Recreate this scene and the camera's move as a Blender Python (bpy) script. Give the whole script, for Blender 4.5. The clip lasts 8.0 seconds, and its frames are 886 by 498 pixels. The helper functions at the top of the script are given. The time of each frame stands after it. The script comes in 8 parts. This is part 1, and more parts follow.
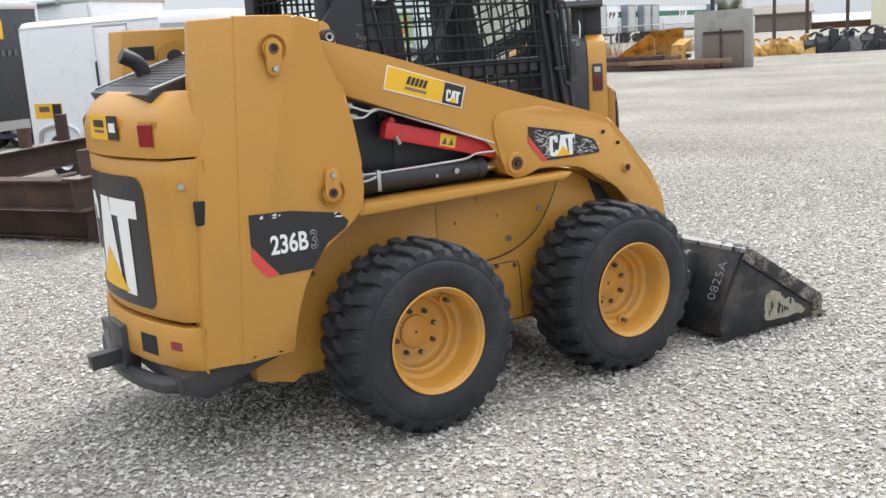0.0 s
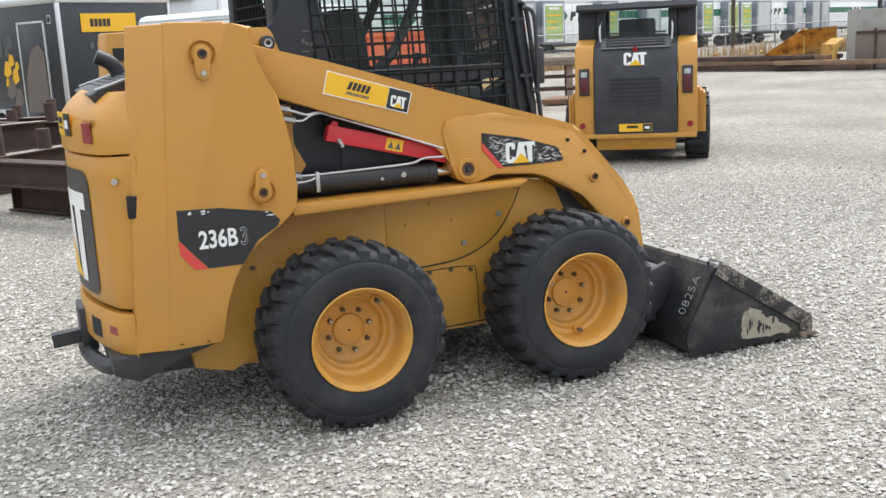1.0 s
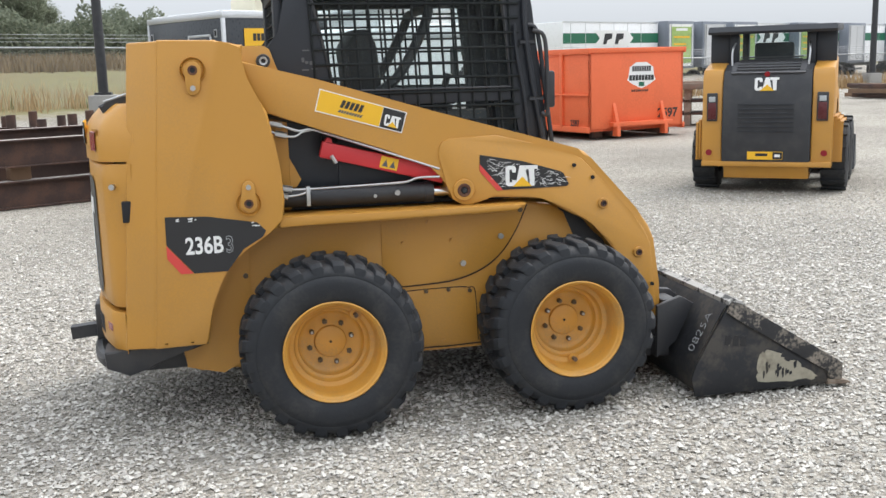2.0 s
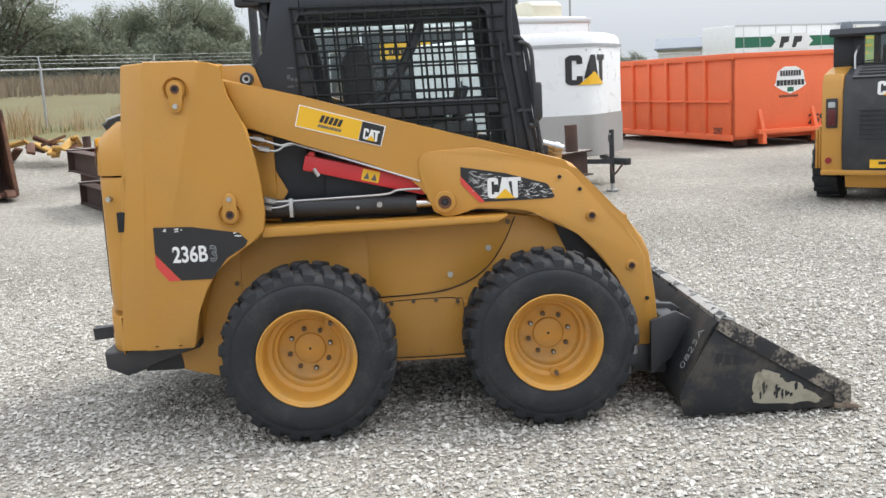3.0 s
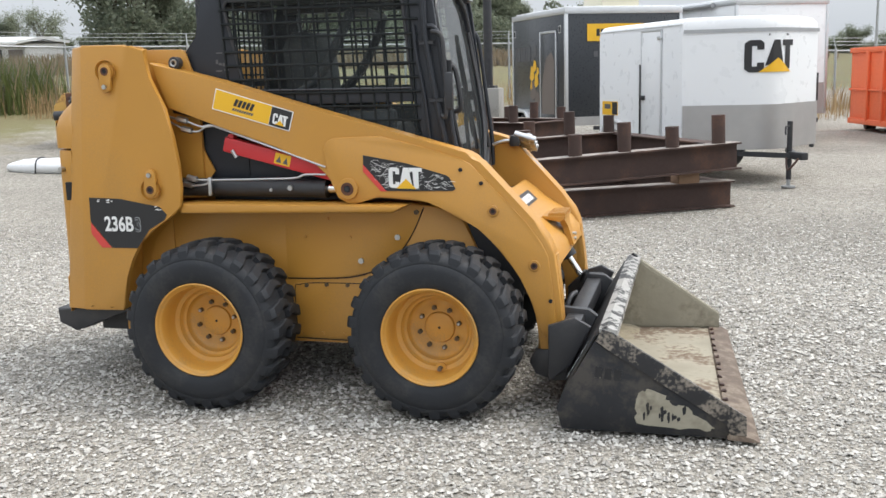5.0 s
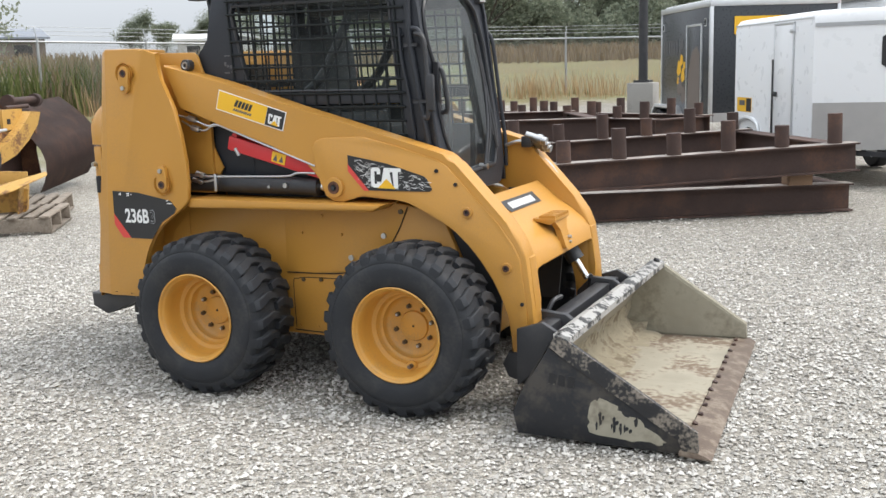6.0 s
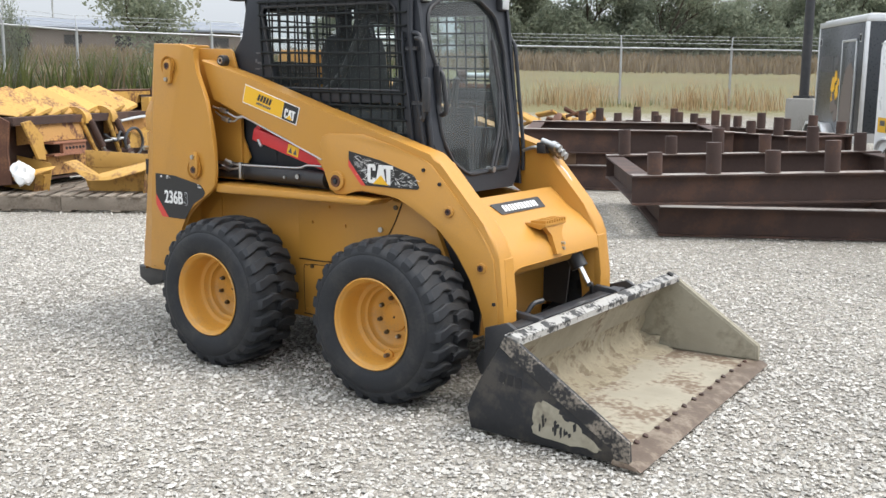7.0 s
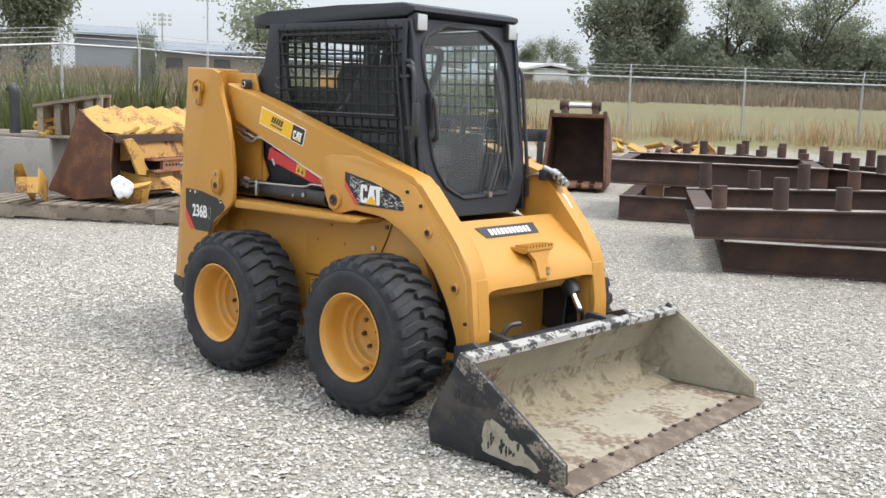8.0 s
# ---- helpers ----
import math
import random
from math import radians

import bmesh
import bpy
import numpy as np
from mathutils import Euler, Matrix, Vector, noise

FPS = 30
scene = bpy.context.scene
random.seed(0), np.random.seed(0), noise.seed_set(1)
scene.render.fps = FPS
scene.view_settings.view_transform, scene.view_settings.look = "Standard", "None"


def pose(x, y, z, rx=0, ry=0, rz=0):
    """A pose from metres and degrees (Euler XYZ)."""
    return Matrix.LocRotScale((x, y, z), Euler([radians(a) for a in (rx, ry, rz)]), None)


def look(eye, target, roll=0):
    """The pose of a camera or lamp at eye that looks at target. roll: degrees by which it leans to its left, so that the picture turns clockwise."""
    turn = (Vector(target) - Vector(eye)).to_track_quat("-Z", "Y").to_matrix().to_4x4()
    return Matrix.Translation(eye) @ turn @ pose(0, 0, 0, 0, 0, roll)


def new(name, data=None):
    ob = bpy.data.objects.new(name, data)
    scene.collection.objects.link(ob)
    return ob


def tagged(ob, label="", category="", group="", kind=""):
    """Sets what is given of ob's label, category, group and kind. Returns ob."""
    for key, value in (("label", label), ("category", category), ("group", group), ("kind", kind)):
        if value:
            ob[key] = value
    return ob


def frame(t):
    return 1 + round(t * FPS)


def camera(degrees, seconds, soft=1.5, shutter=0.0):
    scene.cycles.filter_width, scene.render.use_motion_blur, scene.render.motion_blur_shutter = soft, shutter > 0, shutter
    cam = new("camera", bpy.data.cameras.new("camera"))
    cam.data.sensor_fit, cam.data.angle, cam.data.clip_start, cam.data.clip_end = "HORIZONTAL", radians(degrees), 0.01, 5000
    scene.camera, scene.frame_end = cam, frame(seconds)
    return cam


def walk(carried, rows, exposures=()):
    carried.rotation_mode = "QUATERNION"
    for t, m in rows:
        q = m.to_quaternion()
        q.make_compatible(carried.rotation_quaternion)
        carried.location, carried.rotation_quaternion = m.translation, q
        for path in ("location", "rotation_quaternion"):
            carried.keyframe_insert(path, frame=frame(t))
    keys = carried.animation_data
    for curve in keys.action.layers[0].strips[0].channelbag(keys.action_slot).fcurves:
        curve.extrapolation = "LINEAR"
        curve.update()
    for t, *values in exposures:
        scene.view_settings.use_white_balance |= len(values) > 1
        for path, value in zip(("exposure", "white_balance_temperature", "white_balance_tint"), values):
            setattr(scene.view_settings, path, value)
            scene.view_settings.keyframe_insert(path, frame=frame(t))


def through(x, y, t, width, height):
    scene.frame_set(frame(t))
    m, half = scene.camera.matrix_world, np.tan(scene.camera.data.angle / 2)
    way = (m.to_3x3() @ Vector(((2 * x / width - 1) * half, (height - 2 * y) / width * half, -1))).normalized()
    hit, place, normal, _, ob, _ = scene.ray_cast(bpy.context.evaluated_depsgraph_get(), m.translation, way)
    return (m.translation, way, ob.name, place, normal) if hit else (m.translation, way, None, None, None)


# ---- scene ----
cam = camera(47.8, 8.0)
PATH = [
    (0, (-2.002, -4.151, 1.565), (-0.955, -2.497, 1.155), -3.6),
    (0.5, (-1.616, -4.393, 1.562), (-0.697, -2.661, 1.166), -3.5),
    (1, (-1.228, -4.656, 1.572), (-0.452, -2.858, 1.166), -2.8),
    (1.5, (-0.819, -4.822, 1.531), (-0.211, -2.957, 1.14), -2.8),
    (1.7, (-0.66, -4.873, 1.565), (-0.12, -2.983, 1.191), -2.2),
    (2.8, (0.294, -5.116, 1.519), (0.431, -3.15, 1.176), -2.4),
    (3, (0.475, -5.128, 1.541), (0.551, -3.157, 1.214), -2.8),
    (3.5, (0.913, -5.184, 1.531), (0.819, -3.21, 1.224), -1.7),
    (4, (1.367, -5.228, 1.545), (1.112, -3.273, 1.211), -1.3),
    (4.5, (1.835, -5.102, 1.535), (1.493, -3.159, 1.209), -1.2),
    (4.7, (1.988, -5.027, 1.53), (1.592, -3.095, 1.199), -1.3),
    (5.8, (2.99, -4.705, 1.502), (2.212, -2.9, 1.135), -1.9),
    (6, (3.157, -4.648, 1.535), (2.314, -2.869, 1.185), -1.7),
    (6.5, (3.615, -4.509, 1.518), (2.608, -2.814, 1.186), -0.8),
    (7, (4.019, -4.347, 1.525), (2.873, -2.743, 1.186), 0.6),
    (7.5, (4.36, -4.139, 1.543), (3.06, -2.649, 1.24), 1.0),
    (8, (4.705, -3.997, 1.529), (3.343, -2.561, 1.24), 1.8),
]
EXPOSURES = [(0, 0.06), (0.5, 0.14), (1, 0.06), (1.5, 0.04), (3, 0.0), (3.5, -0.05), (4, -0.11), (4.5, -0.10), (6, 0.01), (7, 0.05), (8, 0.07)]
walk(cam, [(t, look(eye, target, roll)) for t, eye, target, roll in PATH], EXPOSURES)

# ---- world and light ----
world = bpy.data.worlds.new("overcast_sky")
scene.world = world
world.use_nodes = True
wn, wl = world.node_tree.nodes, world.node_tree.links
sky = wn.new("ShaderNodeTexSky")
sky.sky_type = "NISHITA"
sky.sun_disc = False
sky.sun_elevation, sky.sun_rotation = radians(52), radians(70)
sky.air_density, sky.dust_density, sky.ozone_density = 1.0, 6.0, 1.0
grey = wn.new("ShaderNodeHueSaturation")
grey.inputs["Saturation"].default_value = 0.35
cloud = wn.new("ShaderNodeMix")
cloud.data_type = "RGBA"
cloud.inputs[0].default_value = 0.75
cloud.inputs[7].default_value = (7.4, 7.9, 8.5, 1)
wl.new(sky.outputs[0], grey.inputs["Color"])
wl.new(grey.outputs[0], cloud.inputs[6])
# an overcast sky is brighter overhead than at the horizon
where, axes, climb = wn.new("ShaderNodeTexCoord"), wn.new("ShaderNodeSeparateXYZ"), wn.new("ShaderNodeMapRange")
climb.inputs["From Min"].default_value, climb.inputs["From Max"].default_value = 0.0, 1.0
climb.inputs["To Min"].default_value, climb.inputs["To Max"].default_value = 1.0, 3.0
glow = wn.new("ShaderNodeVectorMath")
glow.operation = "SCALE"
wl.new(where.outputs["Generated"], axes.inputs[0])
wl.new(axes.outputs["Z"], climb.inputs["Value"])
wl.new(cloud.outputs[2], glow.inputs[0])
wl.new(climb.outputs[0], glow.inputs["Scale"])
wl.new(glow.outputs[0], wn["Background"].inputs["Color"])
wn["Background"].inputs["Strength"].default_value = 0.108

sun_data = bpy.data.lights.new("sun", "SUN")
sun_data.energy, sun_data.angle, sun_data.color = 1.7, radians(18), (1.0, 0.96, 0.9)
sun = new("sun", sun_data)
SUN_FROM = Vector((0.62, 0.30, 1.05))
sun.matrix_world = look(SUN_FROM * 20, (0, 0, 0))


# ---- materials ----
def material(name, base, rough=0.5, metal=0.0, vary=0.12, scale=6.0, fine=60.0, bump=0.15, dirt=None,
             dirt_amount=0.25, spec=0.5, rand=0.0, coord="Object"):
    m = bpy.data.materials.new(name)
    m.use_nodes = True
    n, l = m.node_tree.nodes, m.node_tree.links
    b = n["Principled BSDF"]
    b.inputs["Metallic"].default_value = metal
    b.inputs["Specular IOR Level"].default_value = spec
    tc = n.new("ShaderNodeTexCoord")
    big, small = n.new("ShaderNodeTexNoise"), n.new("ShaderNodeTexNoise")
    big.inputs["Scale"].default_value, small.inputs["Scale"].default_value = scale, fine
    big.inputs["Detail"].default_value, small.inputs["Detail"].default_value = 5, 4
    for t in (big, small):
        l.new(tc.outputs[coord], t.inputs["Vector"])
    mixed = n.new("ShaderNodeMix")
    mixed.data_type = "RGBA"
    mixed.inputs[6].default_value = (*[c * (1 - vary) for c in base], 1)
    mixed.inputs[7].default_value = (*[min(1, c * (1 + vary)) for c in base], 1)
    l.new(big.outputs["Fac"], mixed.inputs[0])
    out = mixed.outputs[2]
    if dirt:
        ramp = n.new("ShaderNodeMapRange")
        ramp.inputs["From Min"].default_value, ramp.inputs["From Max"].default_value = 0.5, 0.72
        ramp.inputs["To Max"].default_value = dirt_amount * 2
        add = n.new("ShaderNodeMath")
        add.operation = "MULTIPLY_ADD"
        add.inputs[1].default_value, add.inputs[2].default_value = 0.5, 0.27
        l.new(small.outputs["Fac"], add.inputs[0])
        mean = n.new("ShaderNodeMath")
        mean.operation = "MULTIPLY"
        l.new(add.outputs[0], mean.inputs[0])
        l.new(big.outputs["Fac"], mean.inputs[1])
        scaled = n.new("ShaderNodeMath")
        scaled.operation = "MULTIPLY"
        scaled.inputs[1].default_value = 2.0
        l.new(mean.outputs[0], scaled.inputs[0])
        l.new(scaled.outputs[0], ramp.inputs["Value"])
        d = n.new("ShaderNodeMix")
        d.data_type = "RGBA"
        d.inputs[7].default_value = (*dirt, 1)
        l.new(ramp.outputs[0], d.inputs[0])
        l.new(out, d.inputs[6])
        out = d.outputs[2]
    if rand:
        info, hsv = n.new("ShaderNodeObjectInfo"), n.new("ShaderNodeHueSaturation")
        mr = n.new("ShaderNodeMapRange")
        mr.inputs["To Min"].default_value, mr.inputs["To Max"].default_value = 1 - rand, 1 + rand
        l.new(info.outputs["Random"], mr.inputs["Value"])
        l.new(mr.outputs[0], hsv.inputs["Value"])
        l.new(out, hsv.inputs["Color"])
        out = hsv.outputs[0]
    l.new(out, b.inputs["Base Color"])
    rr = n.new("ShaderNodeMapRange")
    rr.inputs["To Min"].default_value, rr.inputs["To Max"].default_value = max(0.02, rough - 0.12), min(1, rough + 0.12)
    l.new(small.outputs["Fac"], rr.inputs["Value"])
    l.new(rr.outputs[0], b.inputs["Roughness"])
    if bump:
        bp = n.new("ShaderNodeBump")
        bp.inputs["Strength"].default_value, bp.inputs["Distance"].default_value = bump, 0.004
        l.new(small.outputs["Fac"], bp.inputs["Height"])
        l.new(bp.outputs[0], b.inputs["Normal"])
    return m


YELLOW = material("machine_yellow_paint", (0.50, 0.245, 0.042), 0.42, vary=0.06, scale=2.5, fine=140, bump=0.04,
                  dirt=(0.30, 0.18, 0.07), dirt_amount=0.12)
YELLOW_RIM = material("rim_yellow_paint", (0.58, 0.29, 0.05), 0.45, vary=0.08, scale=7, fine=120, bump=0.05,
                      dirt=(0.33, 0.22, 0.10), dirt_amount=0.25)
YELLOW_OLD = material("old_yellow_paint", (0.52, 0.30, 0.07), 0.6, vary=0.2, scale=4, fine=30, bump=0.2,
                      dirt=(0.17, 0.075, 0.03), dirt_amount=0.5, rand=0.12)
BLACK = material("black_paint", (0.027, 0.028, 0.032), 0.45, vary=0.3, scale=8, fine=90, bump=0.06,
                 dirt=(0.06, 0.055, 0.05), dirt_amount=0.15)
BLACK_SATIN = material("satin_black_cab_paint", (0.017, 0.020, 0.027), 0.5, vary=0.2, scale=5, fine=160, bump=0.05)
GUARD = material("black_guard_steel", (0.011, 0.014, 0.015), 0.6, vary=0.2, bump=0.0, spec=0.3)
RUBBER = material("tyre_rubber", (0.021, 0.023, 0.027), 0.6, vary=0.18, scale=9, fine=70, bump=0.25,
                  dirt=(0.075, 0.07, 0.063), dirt_amount=0.15, spec=0.3)
STEEL = material("bare_steel", (0.5, 0.5, 0.5), 0.35, metal=1.0, vary=0.15, scale=20, fine=100, bump=0.1)
NUT = material("dull_wheel_nut", (0.13, 0.095, 0.06), 0.5, metal=0.5, vary=0.2, scale=20, fine=100, bump=0.1)
CHROME = material("chrome_rod", (0.8, 0.8, 0.8), 0.15, metal=1.0, vary=0.05, bump=0.0)
RED = material("red_safety_paint", (0.55, 0.03, 0.035), 0.45, vary=0.1, bump=0.05)
DECAL_BLACK = material("black_decal", (0.020, 0.020, 0.022), 0.4, vary=0.15, bump=0.0)
DECAL_WHITE = material("white_decal", (0.78, 0.78, 0.77), 0.5, vary=0.04, bump=0.0)
DECAL_YELLOW = material("yellow_decal", (0.80, 0.45, 0.02), 0.45, vary=0.04, bump=0.0)
DECAL_RED = material("red_decal", (0.62, 0.06, 0.05), 0.45, vary=0.06, bump=0.0)
DECAL_GREY = material("grey_decal", (0.09, 0.09, 0.095), 0.5, vary=0.1, bump=0.0)
LAMP_RED = material("red_lens", (0.24, 0.012, 0.02), 0.2, vary=0.15, bump=0.0)
LAMP_DARK = material("dark_red_lens", (0.09, 0.012, 0.014), 0.3, vary=0.15, bump=0.0)
LAMP_CLEAR = material("clear_lens", (0.42, 0.44, 0.45), 0.15, vary=0.1, bump=0.0)
BUCKET_OUT = material("worn_black_bucket_paint", (0.011, 0.012, 0.015), 0.65, vary=0.35, scale=5, fine=40, bump=0.2,
                      dirt=(0.12, 0.10, 0.075), dirt_amount=0.16)
BUCKET_EDGE = material("scuffed_black_edge_paint", (0.015, 0.015, 0.017), 0.6, vary=0.35, scale=9, fine=70, bump=0.25,
                       dirt=(0.22, 0.19, 0.155), dirt_amount=0.75)
BUCKET_IN = material("dried_cement_on_steel", (0.335, 0.303, 0.236), 0.85, vary=0.45, scale=3, fine=30, bump=0.7,
                     dirt=(0.175, 0.130, 0.095), dirt_amount=0.75, spec=0.2)
BUCKET_GREY = material("cement_stained_bucket_paint", (0.325, 0.300, 0.235), 0.8, vary=0.25, scale=5, fine=35, bump=0.4,
                       dirt=(0.16, 0.14, 0.105), dirt_amount=0.3, spec=0.2)
LIP_WHITE = material("chipped_white_lip_paint", (0.36, 0.35, 0.33), 0.6, vary=0.2, scale=11, fine=60, bump=0.3,
                     dirt=(0.03, 0.03, 0.03), dirt_amount=1.3)
CRUST = material("ochre_dried_cement", (0.315, 0.275, 0.200), 0.9, vary=0.4, scale=12, fine=40, bump=0.8,
                 dirt=(0.19, 0.155, 0.11), dirt_amount=0.6, spec=0.15)
EDGE = material("worn_cutting_edge_steel", (0.125, 0.090, 0.066), 0.65, metal=0.2, vary=0.35, scale=14, fine=60,
                bump=0.35, dirt=(0.26, 0.215, 0.165), dirt_amount=0.35)
RUST = material("rusty_beam_steel", (0.056, 0.032, 0.026), 0.75, vary=0.35, scale=3, fine=40, bump=0.3,
                dirt=(0.11, 0.055, 0.035), dirt_amount=0.35, rand=0.12)
FLANGE_PALE = material("pale_beam_flange", (0.30, 0.26, 0.23), 0.6, vary=0.25, scale=5, fine=40, bump=0.2,
                     dirt=(0.10, 0.05, 0.035), dirt_amount=0.4)
RUST_RED = material("red_brown_rust", (0.095, 0.040, 0.024), 0.8, vary=0.35, scale=4, fine=35, bump=0.35,
                    dirt=(0.19, 0.09, 0.045), dirt_amount=0.4)
ORANGE = material("orange_container_paint", (0.78, 0.150, 0.052), 0.55, vary=0.12, scale=2, fine=25, bump=0.1,
                  dirt=(0.42, 0.09, 0.035), dirt_amount=0.12)
TRAILER_WHITE = material("white_trailer_skin", (0.78, 0.79, 0.80), 0.3, vary=0.03, scale=0.8, fine=6, bump=0.0)
TRAILER_BLACK = material("black_trailer_skin", (0.030, 0.034, 0.040), 0.3, vary=0.15, scale=1.5, fine=30, bump=0.02)
ALU = material("aluminium_trim", (0.62, 0.63, 0.64), 0.4, metal=0.8, vary=0.08, scale=8, fine=60, bump=0.1)
DIAMOND = material("dull_aluminium_stone_guard", (0.42, 0.41, 0.40), 0.45, metal=0.6, vary=0.1, scale=5, fine=120, bump=0.5)
GALV = material("galvanised_steel", (0.42, 0.43, 0.44), 0.5, metal=0.7, vary=0.12, scale=6, fine=60, bump=0.1)
WIRE = material("weathered_fence_wire", (0.20, 0.20, 0.195), 0.6, metal=0.3, vary=0.2, scale=3, fine=20, bump=0.0)
WOOD_GREY = material("weathered_wood", (0.24, 0.20, 0.16), 0.85, vary=0.3, scale=4, fine=40, bump=0.4,
                     dirt=(0.09, 0.07, 0.05), dirt_amount=0.3, rand=0.25)
WOOD = material("brown_timber", (0.21, 0.13, 0.08), 0.8, vary=0.3, scale=4, fine=30, bump=0.4, rand=0.3)
CONCRETE = material("concrete", (0.30, 0.29, 0.27), 0.85, vary=0.15, scale=2.5, fine=25, bump=0.3,
                    dirt=(0.16, 0.15, 0.14), dirt_amount=0.3)
CREAM = material("cream_plastic", (0.70, 0.66, 0.52), 0.5, vary=0.05, bump=0.0)
GREEN = material("green_paint", (0.012, 0.13, 0.07), 0.45, vary=0.08, bump=0.0)
POSTER_GREEN = material("faded_poster", (0.30, 0.42, 0.13), 0.6, vary=0.45, scale=2.5, fine=9, bump=0.0)
YELLOW_WORN = material("worn_yellow_paint", (0.46, 0.25, 0.08), 0.7, vary=0.25, scale=5, fine=30, bump=0.3,
                       dirt=(0.13, 0.055, 0.03), dirt_amount=0.75)
RUST_PINK = material("faded_red_primer", (0.33, 0.15, 0.09), 0.7, vary=0.25, scale=6, fine=40, bump=0.2,
                     dirt=(0.10, 0.05, 0.03), dirt_amount=0.4)
SEAT = material("black_seat_vinyl", (0.018, 0.018, 0.02), 0.6, vary=0.2, bump=0.2)
BARK = material("bark", (0.07, 0.055, 0.042), 0.9, vary=0.3, scale=5, fine=25, bump=0.5)
ROOF_WHITE = material("far_white_roof", (0.62, 0.62, 0.62), 0.5, vary=0.08, scale=0.5, fine=4, bump=0.0)
ROOF_GREY = material("far_grey_metal_wall", (0.18, 0.20, 0.235), 0.5, vary=0.1, scale=0.5, fine=4, bump=0.0)
ROOF_BROWN = material("far_brown_wall", (0.16, 0.13, 0.11), 0.7, vary=0.1, scale=0.5, fine=4, bump=0.0)
# near-black putting the shade of holes and gaps into colour; some dark parts too
SHADOW_GAP = material("gap_shade_and_dark_parts", (0.014, 0.014, 0.016), 0.8, vary=0.2, bump=0.0)


def glass_material(name, tint, rough=0.02, dust_glare=0.0, ior=1.5):
    m = bpy.data.materials.new(name)
    m.use_nodes = True
    n, l = m.node_tree.nodes, m.node_tree.links
    n.remove(n["Principled BSDF"])
    tr, gl, mx, fr = (n.new("ShaderNodeBsdfTransparent"), n.new("ShaderNodeBsdfGlossy"), n.new("ShaderNodeMixShader"),
                      n.new("ShaderNodeFresnel"))
    tr.inputs["Color"].default_value = (*tint, 1)
    gl.inputs["Roughness"].default_value = rough
    fr.inputs["IOR"].default_value = ior
    l.new(fr.outputs[0], mx.inputs[0])
    l.new(tr.outputs[0], mx.inputs[1])
    l.new(gl.outputs[0], mx.inputs[2])
    # pale diffuse film: some dust, plus sky reflection put in as colour
    film, df, nz = n.new("ShaderNodeMixShader"), n.new("ShaderNodeBsdfDiffuse"), n.new("ShaderNodeTexNoise")
    scale = n.new("ShaderNodeMath")
    scale.operation = "MULTIPLY"
    scale.inputs[1].default_value = dust_glare * 2
    nz.inputs["Scale"].default_value, nz.inputs["Detail"].default_value = 3.0, 4
    df.inputs["Color"].default_value = (0.50, 0.53, 0.53, 1)
    l.new(nz.outputs["Fac"], scale.inputs[0])
    l.new(scale.outputs[0], film.inputs[0])
    l.new(mx.outputs[0], film.inputs[1])
    l.new(df.outputs[0], film.inputs[2])
    l.new(film.outputs[0], n["Material Output"].inputs["Surface"])
    return m


GLASS = glass_material("tinted_cab_glass", (0.70, 0.79, 0.79), dust_glare=0.065)
GLASS_SIDE = glass_material("dark_tinted_side_glass", (0.90, 0.95, 0.94), 0.1, dust_glare=0.045, ior=1.15)


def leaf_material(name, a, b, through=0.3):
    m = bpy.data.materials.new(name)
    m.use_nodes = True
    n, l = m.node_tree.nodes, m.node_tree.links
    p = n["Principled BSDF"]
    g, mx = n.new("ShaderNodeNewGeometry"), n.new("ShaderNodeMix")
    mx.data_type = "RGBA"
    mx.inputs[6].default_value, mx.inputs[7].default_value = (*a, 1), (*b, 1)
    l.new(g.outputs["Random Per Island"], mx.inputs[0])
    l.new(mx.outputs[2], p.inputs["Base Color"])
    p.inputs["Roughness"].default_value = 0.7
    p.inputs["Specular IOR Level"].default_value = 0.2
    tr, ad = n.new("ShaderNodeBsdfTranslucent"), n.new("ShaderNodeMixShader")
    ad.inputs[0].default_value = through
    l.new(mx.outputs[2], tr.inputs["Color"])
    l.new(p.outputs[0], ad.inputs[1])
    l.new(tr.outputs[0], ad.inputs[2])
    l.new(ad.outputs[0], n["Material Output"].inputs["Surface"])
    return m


# leaf colours lifted paler to carry the haze of distance
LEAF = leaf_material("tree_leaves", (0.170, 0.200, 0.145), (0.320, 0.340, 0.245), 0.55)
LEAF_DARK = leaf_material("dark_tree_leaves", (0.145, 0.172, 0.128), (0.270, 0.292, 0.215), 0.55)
GRASS_DRY = leaf_material("dry_weeds", (0.26, 0.165, 0.085), (0.47, 0.345, 0.195))
GRASS_TALL = leaf_material("tall_field_grass", (0.17, 0.125, 0.075), (0.30, 0.235, 0.150))
GRASS_GREEN = leaf_material("green_weeds", (0.07, 0.10, 0.03), (0.16, 0.17, 0.06))
STONE = leaf_material("limestone_gravel", (0.31, 0.292, 0.265), (0.65, 0.625, 0.58), 0.0)


# ---- mesh helpers ----
def finish(bm, name, mat, smooth=None):
    bmesh.ops.recalc_face_normals(bm, faces=bm.faces)
    me = bpy.data.meshes.new(name)
    bm.to_mesh(me)
    bm.free()
    for m in (mat if isinstance(mat, (list, tuple)) else [mat]):
        me.materials.append(m)
    if smooth is not None:
        for p in me.polygons:
            p.use_smooth = True
        me.set_sharp_from_angle(angle=radians(smooth))
    return me


def part(name, bm, mat, parent=None, label="", smooth=35, m=None):
    ob = new(name, finish(bm, name, mat, smooth))
    ob.parent = parent
    if m is not None:
        ob.matrix_basis = m
    if label:
        tagged(ob, label)
    return ob


